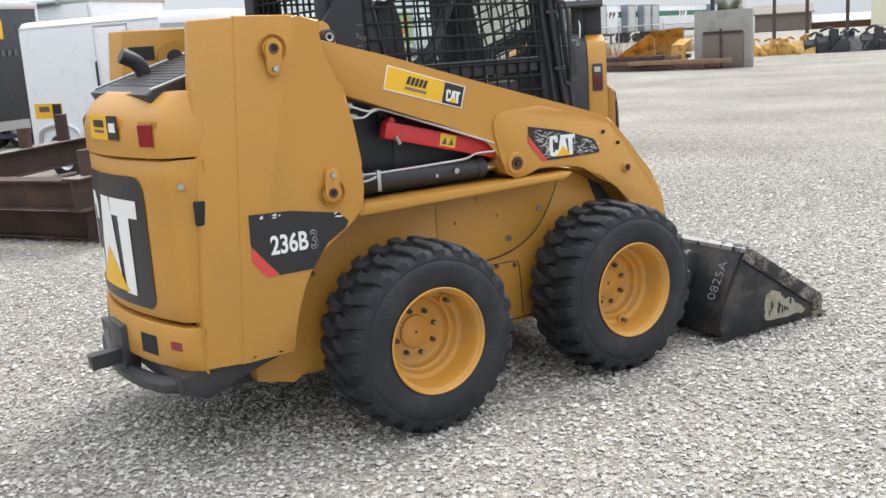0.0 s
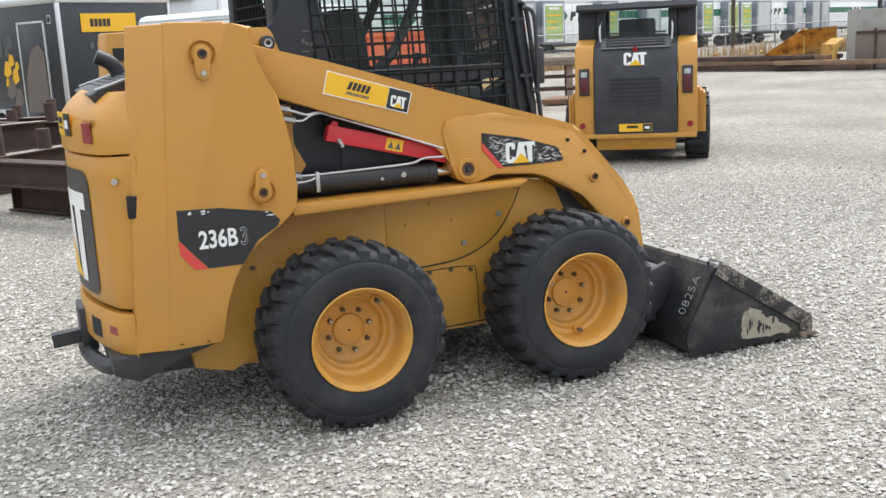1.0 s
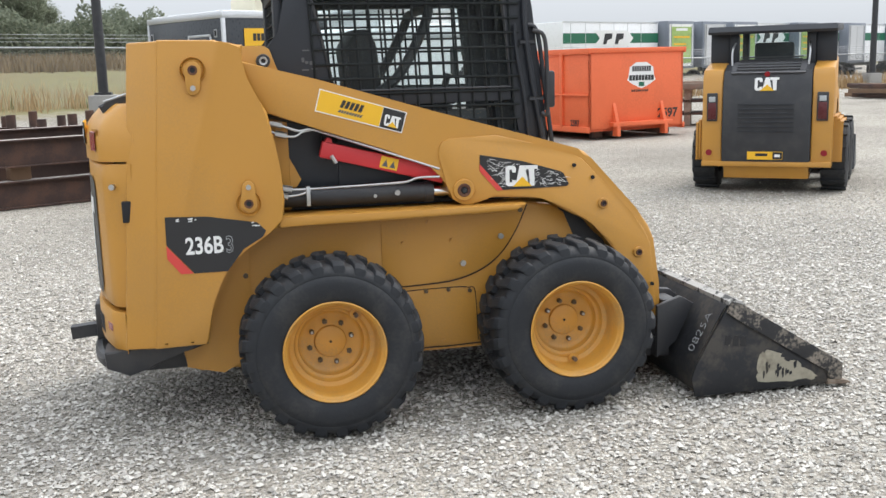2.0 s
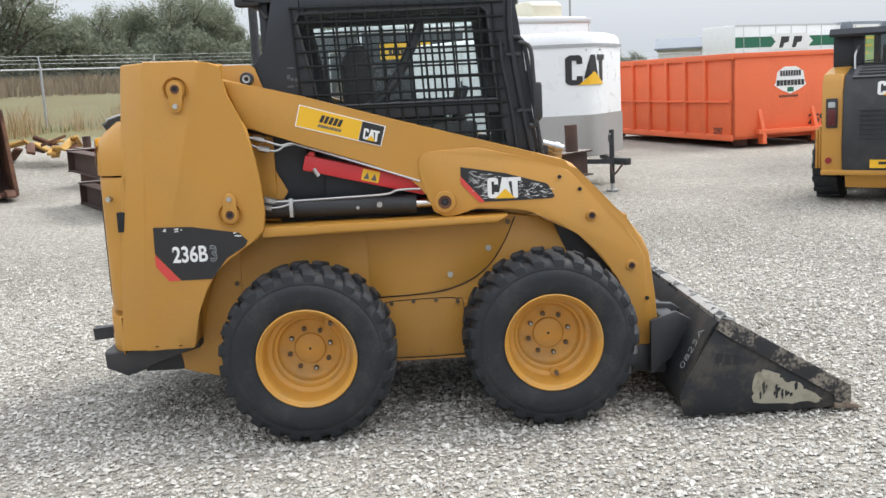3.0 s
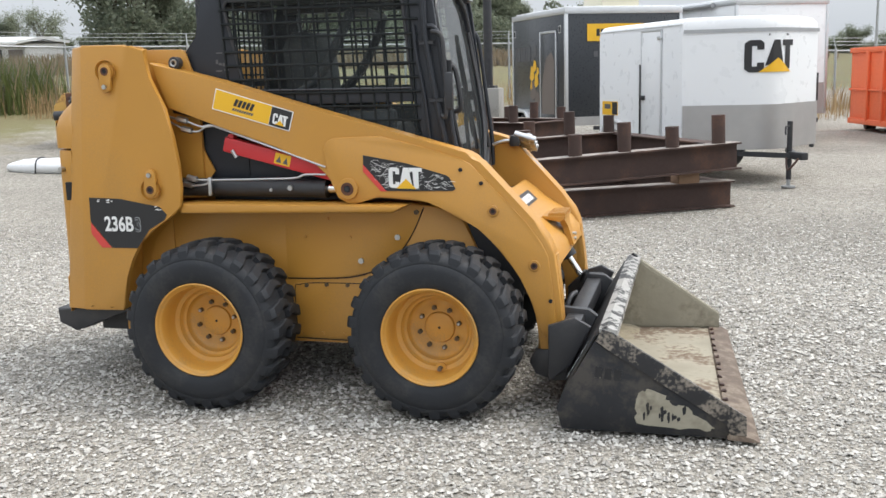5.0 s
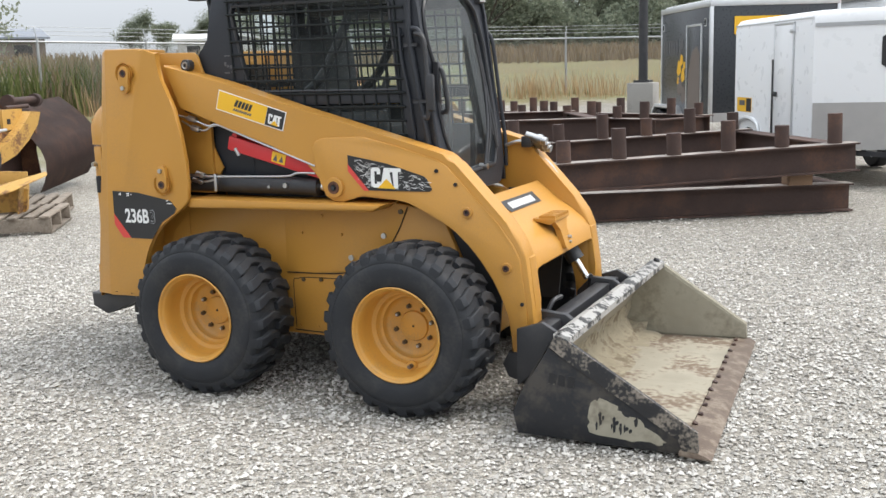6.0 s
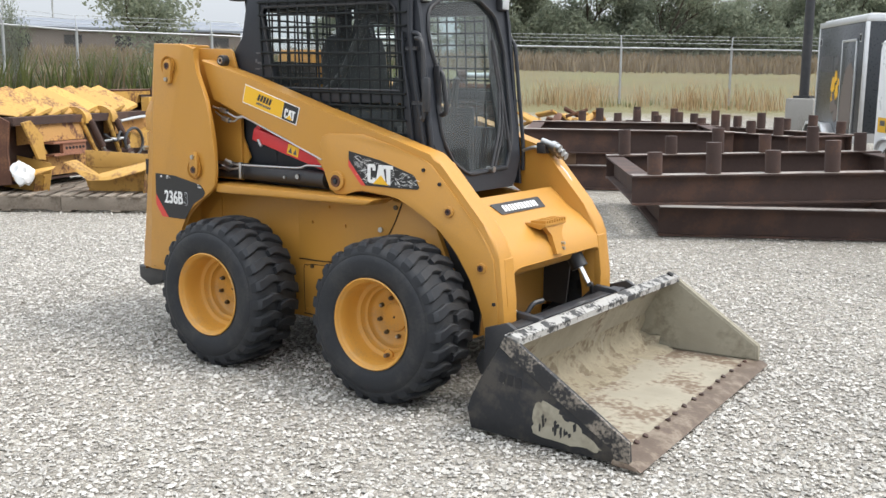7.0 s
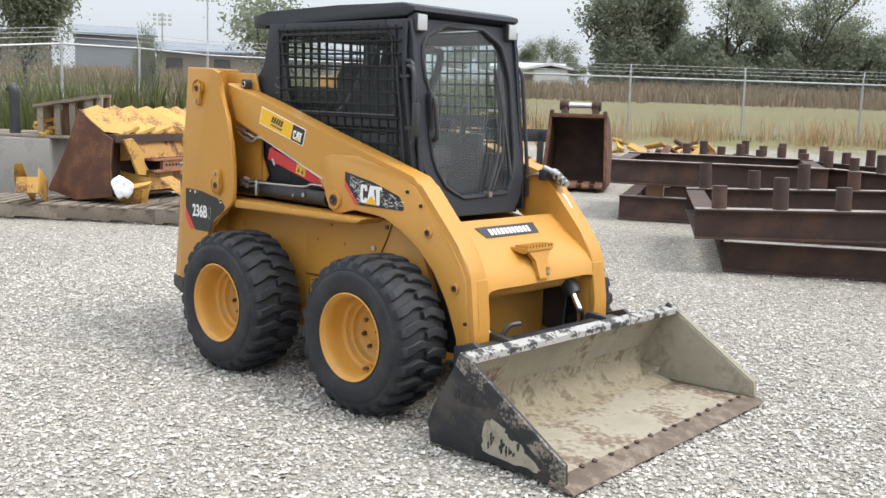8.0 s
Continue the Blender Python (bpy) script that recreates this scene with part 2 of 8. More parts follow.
def thing(name, label, category, group="", kind="", m=None):
    ob = tagged(new(name), label, category, group, kind)
    ob.empty_display_size = 0.1
    if m is not None:
        ob.matrix_basis = m
    return ob


def prism(pts, y0, y1, bevel=0.0, bm=None, shape=None):
    """A plate with the outline pts in x and z, between y0 and y1."""
    bm = bm or bmesh.new()
    a = [bm.verts.new((x, y0, z)) for x, z in pts]
    b = [bm.verts.new((x, y1, z)) for x, z in pts]
    n = len(pts)
    made = [bm.faces.new(a), bm.faces.new(b[::-1])]
    for i in range(n):
        made.append(bm.faces.new((a[i], b[i], b[(i + 1) % n], a[(i + 1) % n])))
    if shape:
        for v in a + b:
            v.co.y = shape(v.co.x, v.co.y)
    if bevel:
        edges = list({e for f in made[:2] for e in f.edges})
        bmesh.ops.bevel(bm, geom=edges, offset=bevel, segments=2, affect="EDGES", profile=0.5)
    return bm


def box(x0, x1, y0, y1, z0, z1, bevel=0.0, bm=None):
    bm = bm or bmesh.new()
    made = bmesh.ops.create_cube(bm, size=1.0)["verts"]
    for v in made:
        v.co = Vector(((x0 + x1) / 2 + v.co.x * (x1 - x0), (y0 + y1) / 2 + v.co.y * (y1 - y0),
                       (z0 + z1) / 2 + v.co.z * (z1 - z0)))
    if bevel:
        bmesh.ops.bevel(bm, geom=list({e for v in made for e in v.link_edges}), offset=bevel, segments=2, affect="EDGES",
                        profile=0.5)
    return bm


def rod(a, b, r, sides=12, bm=None, r2=None):
    bm = bm or bmesh.new()
    a, b = Vector(a), Vector(b)
    d = b - a
    m = Matrix.Translation((a + b) / 2) @ d.to_track_quat("Z", "Y").to_matrix().to_4x4()
    bmesh.ops.create_cone(bm, cap_ends=True, segments=sides, radius1=r, radius2=r if r2 is None else r2, depth=d.length,
                          matrix=m)
    return bm


def tube(points, r, sides=8, bm=None, steps=6):
    """A round tube through the points, smoothed."""
    bm = bm or bmesh.new()
    pts = [Vector(p) for p in points]
    if steps > 1 and len(pts) > 2:
        fine = []
        for i in range(len(pts) - 1):
            p0, p1, p2, p3 = pts[max(i - 1, 0)], pts[i], pts[i + 1], pts[min(i + 2, len(pts) - 1)]
            for k in range(steps):
                t = k / steps
                fine.append(0.5 * (2 * p1 + (p2 - p0) * t + (2 * p0 - 5 * p1 + 4 * p2 - p3) * t * t
                                   + (3 * p1 - p0 - 3 * p2 + p3) * t ** 3))
        pts = fine + [pts[-1]]
    rings, up = [], None
    for i, p in enumerate(pts):
        d = (pts[min(i + 1, len(pts) - 1)] - pts[max(i - 1, 0)]).normalized()
        if up is None:
            up = d.orthogonal().normalized()
        up = (up - d * up.dot(d)).normalized()
        side = d.cross(up)
        rings.append([bm.verts.new(p + r * (math.cos(u) * up + math.sin(u) * side))
                      for u in (2 * math.pi * k / sides for k in range(sides))])
    for a, b in zip(rings, rings[1:]):
        for k in range(sides):
            bm.faces.new((a[k], a[(k + 1) % sides], b[(k + 1) % sides], b[k]))
    bm.faces.new(rings[0][::-1])
    bm.faces.new(rings[-1])
    return bm


def lathe(profile, sides=48, bm=None, closed=False):
    """Turns the profile, pairs of y and radius, about the y axis."""
    bm = bm or bmesh.new()
    rings = []
    for y, r in profile:
        rings.append([bm.verts.new((r * math.cos(u), y, r * math.sin(u))) for u in
                      (2 * math.pi * k / sides for k in range(sides))])
    pairs = list(zip(rings, rings[1:]))
    if closed:
        pairs.append((rings[-1], rings[0]))
    for a, b in pairs:
        for k in range(sides):
            bm.faces.new((a[k], a[(k + 1) % sides], b[(k + 1) % sides], b[k]))
    return bm


def sheet(pts, thick=0.002, bm=None):
    """A thin sticker from a 3D outline, with a little thickness."""
    bm = bm or bmesh.new()
    pts = [Vector(p) for p in pts]
    n = (pts[1] - pts[0]).cross(pts[2] - pts[0]).normalized() * thick
    a, b = [bm.verts.new(p) for p in pts], [bm.verts.new(p + n) for p in pts]
    bm.faces.new(a), bm.faces.new(b[::-1])
    for i in range(len(pts)):
        j = (i + 1) % len(pts)
        bm.faces.new((a[i], b[i], b[j], a[j]))
    return bm


def lettering(name, body, size, mat, m, parent, shear=0.0, bold=0.0, depth=0.001, stretch=1.0):
    """Words in the built-in font, as a mesh that faces along the z axis of m."""
    cu = bpy.data.curves.new(name, "FONT")
    cu.body, cu.size, cu.shear, cu.offset, cu.extrude = body, size, shear, bold, depth
    cu.align_x, cu.align_y = "CENTER", "CENTER"
    tmp = new(name, cu)
    me = bpy.data.meshes.new_from_object(tmp.evaluated_get(bpy.context.evaluated_depsgraph_get()))
    bpy.data.objects.remove(tmp)
    me.materials.clear()
    me.materials.append(mat)
    ob = new(name, me)
    ob.parent = parent
    ob.matrix_basis = m @ Matrix.Diagonal((stretch, 1, 1, 1))
    return ob


def face_right(x, y, z, tilt=0.0):
    """A frame on a side that faces -y: x runs forward, y up."""
    return Matrix.Translation((x, y, z)) @ Matrix.Rotation(radians(90), 4, "X") @ Matrix.Rotation(radians(tilt), 4, "Z")


def on_curve(outline, place, cuts=10):
    """A flat outline in (u, v), cut into narrow strips and laid on a bowed surface by place(u, v)."""
    bm = bmesh.new()
    bm.faces.new([bm.verts.new((u, v, 0)) for u, v in outline])
    lo, hi = min(u for u, v in outline), max(u for u, v in outline)
    for k in range(1, cuts):
        geo = bm.verts[:] + bm.edges[:] + bm.faces[:]
        bmesh.ops.bisect_plane(bm, geom=geo, plane_co=(lo + (hi - lo) * k / cuts, 0, 0), plane_no=(1, 0, 0), dist=1e-5)
    bmesh.ops.triangulate(bm, faces=bm.faces[:])
    for v in bm.verts:
        v.co = Vector(place(v.co.x, v.co.y))
    return bm


# ---- ground ----
FENCE_N = Vector((-0.69, 0.72))


def rise(x, y):
    """The height of the ground: a level yard that climbs towards the fence and the field behind it."""
    p = FENCE_N.x * x + FENCE_N.y * y
    t = min(max((p - 11.5) / 9.0, 0), 1)
    return 0.72 * t * t * (3 - 2 * t) + 0.046 * min(max(p - 21, 0), 45)


def gravel_material():
    m = bpy.data.materials.new("gravel_yard")
    m.use_nodes = True
    n, l = m.node_tree.nodes, m.node_tree.links
    b = n["Principled BSDF"]
    b.inputs["Roughness"].default_value = 0.9
    b.inputs["Specular IOR Level"].default_value = 0.2
    tc = n.new("ShaderNodeTexCoord")
    v1, v2, n1, n2 = (n.new("ShaderNodeTexVoronoi"), n.new("ShaderNodeTexVoronoi"), n.new("ShaderNodeTexNoise"),
                      n.new("ShaderNodeTexNoise"))
    v1.inputs["Scale"].default_value, v2.inputs["Scale"].default_value = 50, 95
    n1.inputs["Scale"].default_value, n2.inputs["Scale"].default_value = 0.35, 2.5
    n1.inputs["Detail"].default_value = 6
    for t in (v1, v2, n1, n2):
        l.new(tc.outputs["Object"], t.inputs["Vector"])
    sep = n.new("ShaderNodeSeparateColor")
    l.new(v1.outputs["Color"], sep.inputs[0])
    ramp = n.new("ShaderNodeValToRGB")
    ramp.color_ramp.elements[0].color = (0.27, 0.252, 0.222, 1)
    ramp.color_ramp.elements[1].color = (0.50, 0.475, 0.43, 1)
    l.new(sep.outputs[0], ramp.inputs[0])
    tint = n.new("ShaderNodeMix")
    tint.data_type, tint.blend_type = "RGBA", "MULTIPLY"
    tint.inputs[0].default_value = 1.0
    shade = n.new("ShaderNodeValToRGB")
    shade.color_ramp.elements[0].position, shade.color_ramp.elements[1].position = 0.3, 0.7
    shade.color_ramp.elements[0].color = (0.70, 0.688, 0.672, 1)
    shade.color_ramp.elements[1].color = (1.06, 1.05, 1.03, 1)
    l.new(n1.outputs["Fac"], shade.inputs[0])
    l.new(ramp.outputs[0], tint.inputs[6])
    l.new(shade.outputs[0], tint.inputs[7])
    n3, mott, tint2 = n.new("ShaderNodeTexNoise"), n.new("ShaderNodeValToRGB"), n.new("ShaderNodeMix")
    n3.inputs["Scale"].default_value, n3.inputs["Detail"].default_value, n3.inputs["Roughness"].default_value = 16.0, 9, 0.85
    l.new(tc.outputs["Object"], n3.inputs["Vector"])
    mott.color_ramp.elements[0].position, mott.color_ramp.elements[1].position = 0.36, 0.62
    mott.color_ramp.elements[0].color, mott.color_ramp.elements[1].color = (0.58, 0.575, 0.565, 1), (1.28, 1.28, 1.28, 1)
    l.new(n3.outputs["Fac"], mott.inputs[0])
    tint2.data_type, tint2.blend_type = "RGBA", "MULTIPLY"
    tint2.inputs[0].default_value = 1.0
    l.new(tint.outputs[2], tint2.inputs[6])
    l.new(mott.outputs[0], tint2.inputs[7])
    # the field behind the fence: dry grass with greener stretches
    pos, dot = n.new("ShaderNodeNewGeometry"), n.new("ShaderNodeVectorMath")
    dot.operation = "DOT_PRODUCT"
    dot.inputs[1].default_value = (FENCE_N.x, FENCE_N.y, 0)
    l.new(pos.outputs["Position"], dot.inputs[0])
    edge = n.new("ShaderNodeMath")
    edge.operation = "MULTIPLY_ADD"
    edge.inputs[1].default_value = 2.5
    l.new(n2.outputs["Fac"], edge.inputs[0])
    west, west2, beyond = n.new("ShaderNodeSeparateXYZ"), n.new("ShaderNodeMath"), n.new("ShaderNodeMath")
    west2.operation, beyond.operation = "MULTIPLY_ADD", "MAXIMUM"
    west2.inputs[1].default_value, west2.inputs[2].default_value = -1.0, 7.5
    l.new(pos.outputs["Position"], west.inputs[0])
    l.new(west.outputs["X"], west2.inputs[0])
    l.new(west2.outputs[0], beyond.inputs[0])
    l.new(dot.outputs["Value"], beyond.inputs[1])
    l.new(beyond.outputs[0], edge.inputs[2])
    far = n.new("ShaderNodeMapRange")
    far.inputs["From Min"].default_value, far.inputs["From Max"].default_value = 19.0, 20.6
    l.new(edge.outputs[0], far.inputs["Value"])
    gr = n.new("ShaderNodeValToRGB")
    e = gr.color_ramp.elements
    e[0].position, e[1].position = 0.35, 0.65
    e[0].color, e[1].color = (0.20, 0.165, 0.088, 1), (0.205, 0.196, 0.098, 1)
    l.new(n1.outputs["Fac"], gr.inputs[0])
    mx = n.new("ShaderNodeMix")
    mx.data_type = "RGBA"
    l.new(far.outputs[0], mx.inputs[0])
    l.new(tint2.outputs[2], mx.inputs[6])
    l.new(gr.outputs[0], mx.inputs[7])
    l.new(mx.outputs[2], b.inputs["Base Color"])
    bp, bp2 = n.new("ShaderNodeBump"), n.new("ShaderNodeBump")
    for x, v, s, d in ((bp, v1, 0.9, 0.02), (bp2, v2, 0.6, 0.008)):
        x.inputs["Strength"].default_value, x.inputs["Distance"].default_value = s, d
        x.invert = True
        l.new(v.outputs["Distance"], x.inputs["Height"])
    l.new(bp.outputs[0], bp2.inputs["Normal"])
    l.new(bp2.outputs[0], b.inputs["Normal"])
    return m


GRAVEL = gravel_material()


def build_ground():
    bm = bmesh.new()
    steps = sorted({*range(-16, 34, 1), *range(-60, 100, 6), -3000, -1200, -500, -250, -130, 130, 200, 320, 600, 1500, 3000})
    rows = []
    for y in steps:
        rows.append([bm.verts.new((x, y, rise(x, y) - 0.012 * (1 if abs(x) < 20 else 0))) for x in steps])
    for a, b in zip(rows, rows[1:]):
        for i in range(len(steps) - 1):
            bm.faces.new((a[i], a[i + 1], b[i + 1], b[i]))
    ob = part("ground", bm, GRAVEL, smooth=60)
    return tagged(ob, "pale grey crushed limestone yard rising to dry grass field", "ground", kind="structure")


ground = build_ground()


def build_stones():
    """Loose crushed stone on the part of the yard round the loader."""
    rng = np.random.default_rng(4)
    count = 230000
    x = rng.uniform(-6.5, 9.0, count * 3)
    y = rng.uniform(-7.0, 8.0, count * 3)
    near = np.exp(-((np.maximum(np.abs(x - 1.2) - 2.8, 0)) ** 2 / 10 + (np.maximum(y - 0.2, 0)) ** 2 / 14
                    + (np.maximum(-3.4 - y, 0)) ** 2 / 1.2))
    keep = rng.random(count * 3) < near
    x, y = x[keep][:count], y[keep][:count]
    k = len(x)
    base = np.array([(1, 0, 0), (0, 1, 0), (-1, 0, 0), (0, -1, 0), (0.3, 0.2, 0.8), (-0.2, -0.1, -0.8)], float)
    tri = np.array([(0, 1, 4), (1, 2, 4), (2, 3, 4), (3, 0, 4), (1, 0, 5), (2, 1, 5), (3, 2, 5), (0, 3, 5)])
    size = np.exp(rng.normal(math.log(0.0072), 0.44, k))
    size = np.minimum(size, 0.0155)
    pts = base[None] * rng.uniform(0.65, 1.35, (k, 6, 3)) + rng.normal(0, 0.18, (k, 6, 3))
    pts[:, :, 2] *= 0.78
    u = rng.uniform(0, 2 * np.pi, k)
    c, s = np.cos(u)[:, None], np.sin(u)[:, None]
    px, py = pts[:, :, 0] * c - pts[:, :, 1] * s, pts[:, :, 0] * s + pts[:, :, 1] * c
    v = np.stack([px * size[:, None] + x[:, None], py * size[:, None] + y[:, None],
                  pts[:, :, 2] * size[:, None] + (size * 0.22 - 0.010 + rng.uniform(-0.003, 0.004, k))[:, None]], -1)
    f = tri[None] + 6 * np.arange(k)[:, None, None]
    me = bpy.data.meshes.new("gravel")
    me.vertices.add(6 * k)
    me.vertices.foreach_set("co", v.astype(np.float32).ravel())
    me.loops.add(24 * k)
    me.loops.foreach_set("vertex_index", f.astype(np.int32).ravel())
    me.polygons.add(8 * k)
    me.polygons.foreach_set("loop_start", np.arange(0, 24 * k, 3, dtype=np.int32))
    me.update(calc_edges=True)
    me.validate()
    me.shade_flat()
    me.materials.append(STONE)
    tagged(new("gravel", me), "loose pale grey crushed limestone stones on the yard", "gravel", kind="stuff")


build_stones()


# ---- the skid steer loader ----
loader = thing("skid_steer_loader", "yellow and black wheeled skid steer loader standing on gravel", "skid loader")


TOWER = [(-0.62, 1.694), (-0.39, 1.690), (-0.365, 1.674), (-0.278, 1.668), (-0.294, 1.604), (-0.268, 1.532), (-0.224, 1.44),
         (-0.194, 1.388), (-0.168, 1.258), (-0.148, 1.127), (-0.14, 1.009), (-0.15, 0.93), (-0.182, 0.891), (-0.224, 0.866),
         (-0.321, 0.815), (-0.392, 0.75), (-0.439, 0.671), (-0.467, 0.577), (-0.492, 0.427), (-0.505, 0.406), (-0.72, 0.402)]
INNER = [(-0.50, 1.671), (-0.18, 1.665), (-0.16, 1.650), (-0.131, 1.565), (-0.115, 1.473), (-0.10, 1.30), (-0.10, 0.95), (-0.50, 0.95)]


def build_towers():
    for side in (-1, 1):
        bm = prism(TOWER, -0.66, -0.632, 0.010)
        if side > 0:
            for v in bm.verts:
                v.co.y *= -1
        tower = part("tower", bm, YELLOW, loader)
        s = side
        # the bent rear cheek and the box behind it
        b2 = bmesh.new()
        cols = [(-0.62, -0.655, 1.690), (-0.75, -0.535, 1.688), (-0.72, -0.42, 1.688), (-0.42, -0.42, 1.688), (-0.42, -0.640, 1.690)]
        base = [(-0.72, -0.655, 0.404), (-0.845, -0.615, 0.398), (-0.845, -0.42, 0.398), (-0.505, -0.42, 0.406), (-0.505, -0.640, 0.406)]
        hi, lo = [b2.verts.new((x, -y * s, z)) for x, y, z in cols], [b2.verts.new((x, -y * s, z)) for x, y, z in base]
        b2.faces.new(hi), b2.faces.new(lo[::-1])
        for i in range(5):
            b2.faces.new((hi[i], lo[i], lo[(i + 1) % 5], hi[(i + 1) % 5]))
        bmesh.ops.bevel(b2, geom=b2.edges[:], offset=0.010, segments=2, affect="EDGES", profile=0.5)
        part("rear_cheek", b2, YELLOW, tower)
        b3 = prism(INNER, 0.500 * s, 0.480 * s, 0.006)
        part("inner_plate", b3, YELLOW, tower)
        if s > 0:
            part("warning_plate", box(-0.70, -0.585, 0.414, 0.419, 1.555, 1.615), DECAL_BLACK, tower)
            part("inner_boss", rod((-0.50, 0.415, 1.56), (-0.50, 0.40, 1.56), 0.075, 24), YELLOW, tower)
            part("inner_pin", rod((-0.50, 0.40, 1.56), (-0.50, 0.385, 1.56), 0.035, 16), BLACK, tower)
        # upper and lower pivot pins with their retaining straps
        for (px, pz), (bx, bz) in (((-0.485, 1.570), (-0.488, 1.497)), ((-0.292, 1.008), (-0.290, 1.079))):
            b = lathe([(0, 0.0), (0.012, 0.0001), (0.012, 0.028), (0.006, 0.030), (0.006, 0.040), (0.013, 0.043), (0.015, 0.047),
                       (0.0, 0.052)], 28)
            part("pivot_collar", b, YELLOW, tower, m=Matrix.Translation((px, 0.66 * s + (0.0 if s > 0 else -0.02), pz)))
            y0 = -0.684 if s < 0 else 0.662
            d = Vector((bx - px, 0, bz - pz))
            r = 0.027
            ang = math.atan2(d.z, d.x)
            out = [(px + 0.034 * math.cos(ang + u), pz + 0.034 * math.sin(ang + u)) for u in np.linspace(1.3, 5.0, 9)]
            out += [(bx + r * math.cos(ang + u), bz + r * math.sin(ang + u)) for u in np.linspace(-1.4, 1.4, 7)]
            part("pin_strap", prism(out, y0, y0 + 0.022, 0.003), YELLOW, tower)
            part("pin_ring", lathe([(-0.001, 0.011), (-0.004, 0.013), (-0.004, 0.019), (0.004, 0.021), (0.02, 0.021), (0.02, 0.011)], 18, closed=True), RUST_RED, tower, m=Matrix.Translation((px, y0, pz)))
            part("pin_hole", rod((px, y0 - 0.0015, pz), (px, y0 + 0.026, pz), 0.012, 14), SHADOW_GAP, tower)
            part("bolt", rod((bx, y0 - 0.012, bz), (bx, y0 + 0.03, bz), 0.012, 6), STEEL, tower)
        for hx, hz in ((-0.672, 0.425), (-0.565, 0.423)):
            part("bolt_hole", rod((hx, 0.652 * s - 0.012 * (s < 0), hz), (hx, 0.664 * s, hz), 0.008, 10), SHADOW_GAP, tower)
        if s < 0:
            # model decal: black field, red corner, number
            y = -0.6632
            dec = [(-0.640, 0.968), (-0.471, 0.962), (-0.262, 0.925), (-0.226, 0.887), (-0.240, 0.862), (-0.325, 0.813),
                   (-0.396, 0.722), (-0.535, 0.722), (-0.642, 0.850)]
            decal = part("model_decal", prism(dec, y, y + 0.003), DECAL_BLACK, tower, "black decal with scratched edge")
            red = [(-0.6425, 0.846), (-0.539, 0.722), (-0.590, 0.722), (-0.6425, 0.790)]
            part("red_corner", prism(red, y, y + 0.003), DECAL_RED, decal)
            lettering("model_number", "236B", 0.100, DECAL_WHITE, face_right(-0.487, y - 0.0012, 0.836), decal, bold=0.0022, stretch=0.76)
            lettering("model_number", "3", 0.100, LAMP_CLEAR, face_right(-0.382, y - 0.0012, 0.834), decal, bold=0.0022, stretch=0.72)
            lettering("model_number", "3", 0.100, DECAL_BLACK, face_right(-0.382, y - 0.0030, 0.834), decal, bold=-0.0008, stretch=0.72)
            rnd = random.Random(3)
            for i in range(9):
                x = rnd.uniform(-0.63, -0.50) if i < 6 else rnd.uniform(-0.30, -0.26)
                z = 0.955 - 0.18 * max(0, x + 0.47) - rnd.uniform(0, 0.014)
                a = rnd.uniform(-0.2, 0.25)
                w = rnd.uniform(0.006, 0.022)
                part("scratch", prism([(x, z), (x + w, z + w * a), (x + w * 0.9, z + w * a + 0.005), (x + 0.1 * w, z + 0.004)],
                                      y - 0.0010, y + 0.001), DECAL_WHITE, decal)


build_towers()


def arm_side(x, y):
    """The arm closes in a little towards its front end."""
    t = min(max((x + 0.3) / 1.9, 0), 1)
    return y + 0.055 * t


ARM = [(-0.300, 1.606), (-0.154, 1.566), (0.041, 1.515), (0.235, 1.456), (0.467, 1.386), (0.583, 1.352), (0.958, 1.245),
       (1.228, 1.166), (1.262, 1.150), (1.290, 1.122), (1.423, 0.978), (1.526, 0.866), (1.590, 0.783), (1.620, 0.713),
       (1.645, 0.497), (1.655, 0.401), (1.620, 0.248), (1.540, 0.248), (1.550, 0.417), (1.509, 0.514), (1.470, 0.596),
       (1.393, 0.720), (1.289, 0.817), (1.185, 0.887), (1.055, 0.944), (0.976, 0.966), (0.818, 0.979), (0.760, 0.956),
       (0.715, 0.940), (0.665, 0.940), (0.622, 0.965), (0.595, 1.030), (0.572, 1.083), (0.525, 1.130), (0.326, 1.200),
       (0.05, 1.296), (-0.216, 1.388)]
KNEE = [(0.560, 1.150), (0.556, 1.192), (0.574, 1.226), (0.615, 1.240), (0.827, 1.246), (1.02, 1.196), (1.195, 1.142),
        (1.245, 1.118), (1.39, 0.965), (1.495, 0.852), (1.560, 0.765), (1.592, 0.700), (1.618, 0.497), (1.626, 0.40),
        (1.612, 0.335), (1.583, 0.320), (1.556, 0.350),
        (1.548, 0.417), (1.506, 0.514), (1.467, 0.596), (1.390, 0.720), (1.286, 0.815), (1.182, 0.884), (1.053, 0.941),
        (0.974, 0.963), (0.818, 0.975), (0.762, 0.952), (0.715, 0.937), (0.665, 0.937), (0.619, 0.963), (0.592, 1.028)]


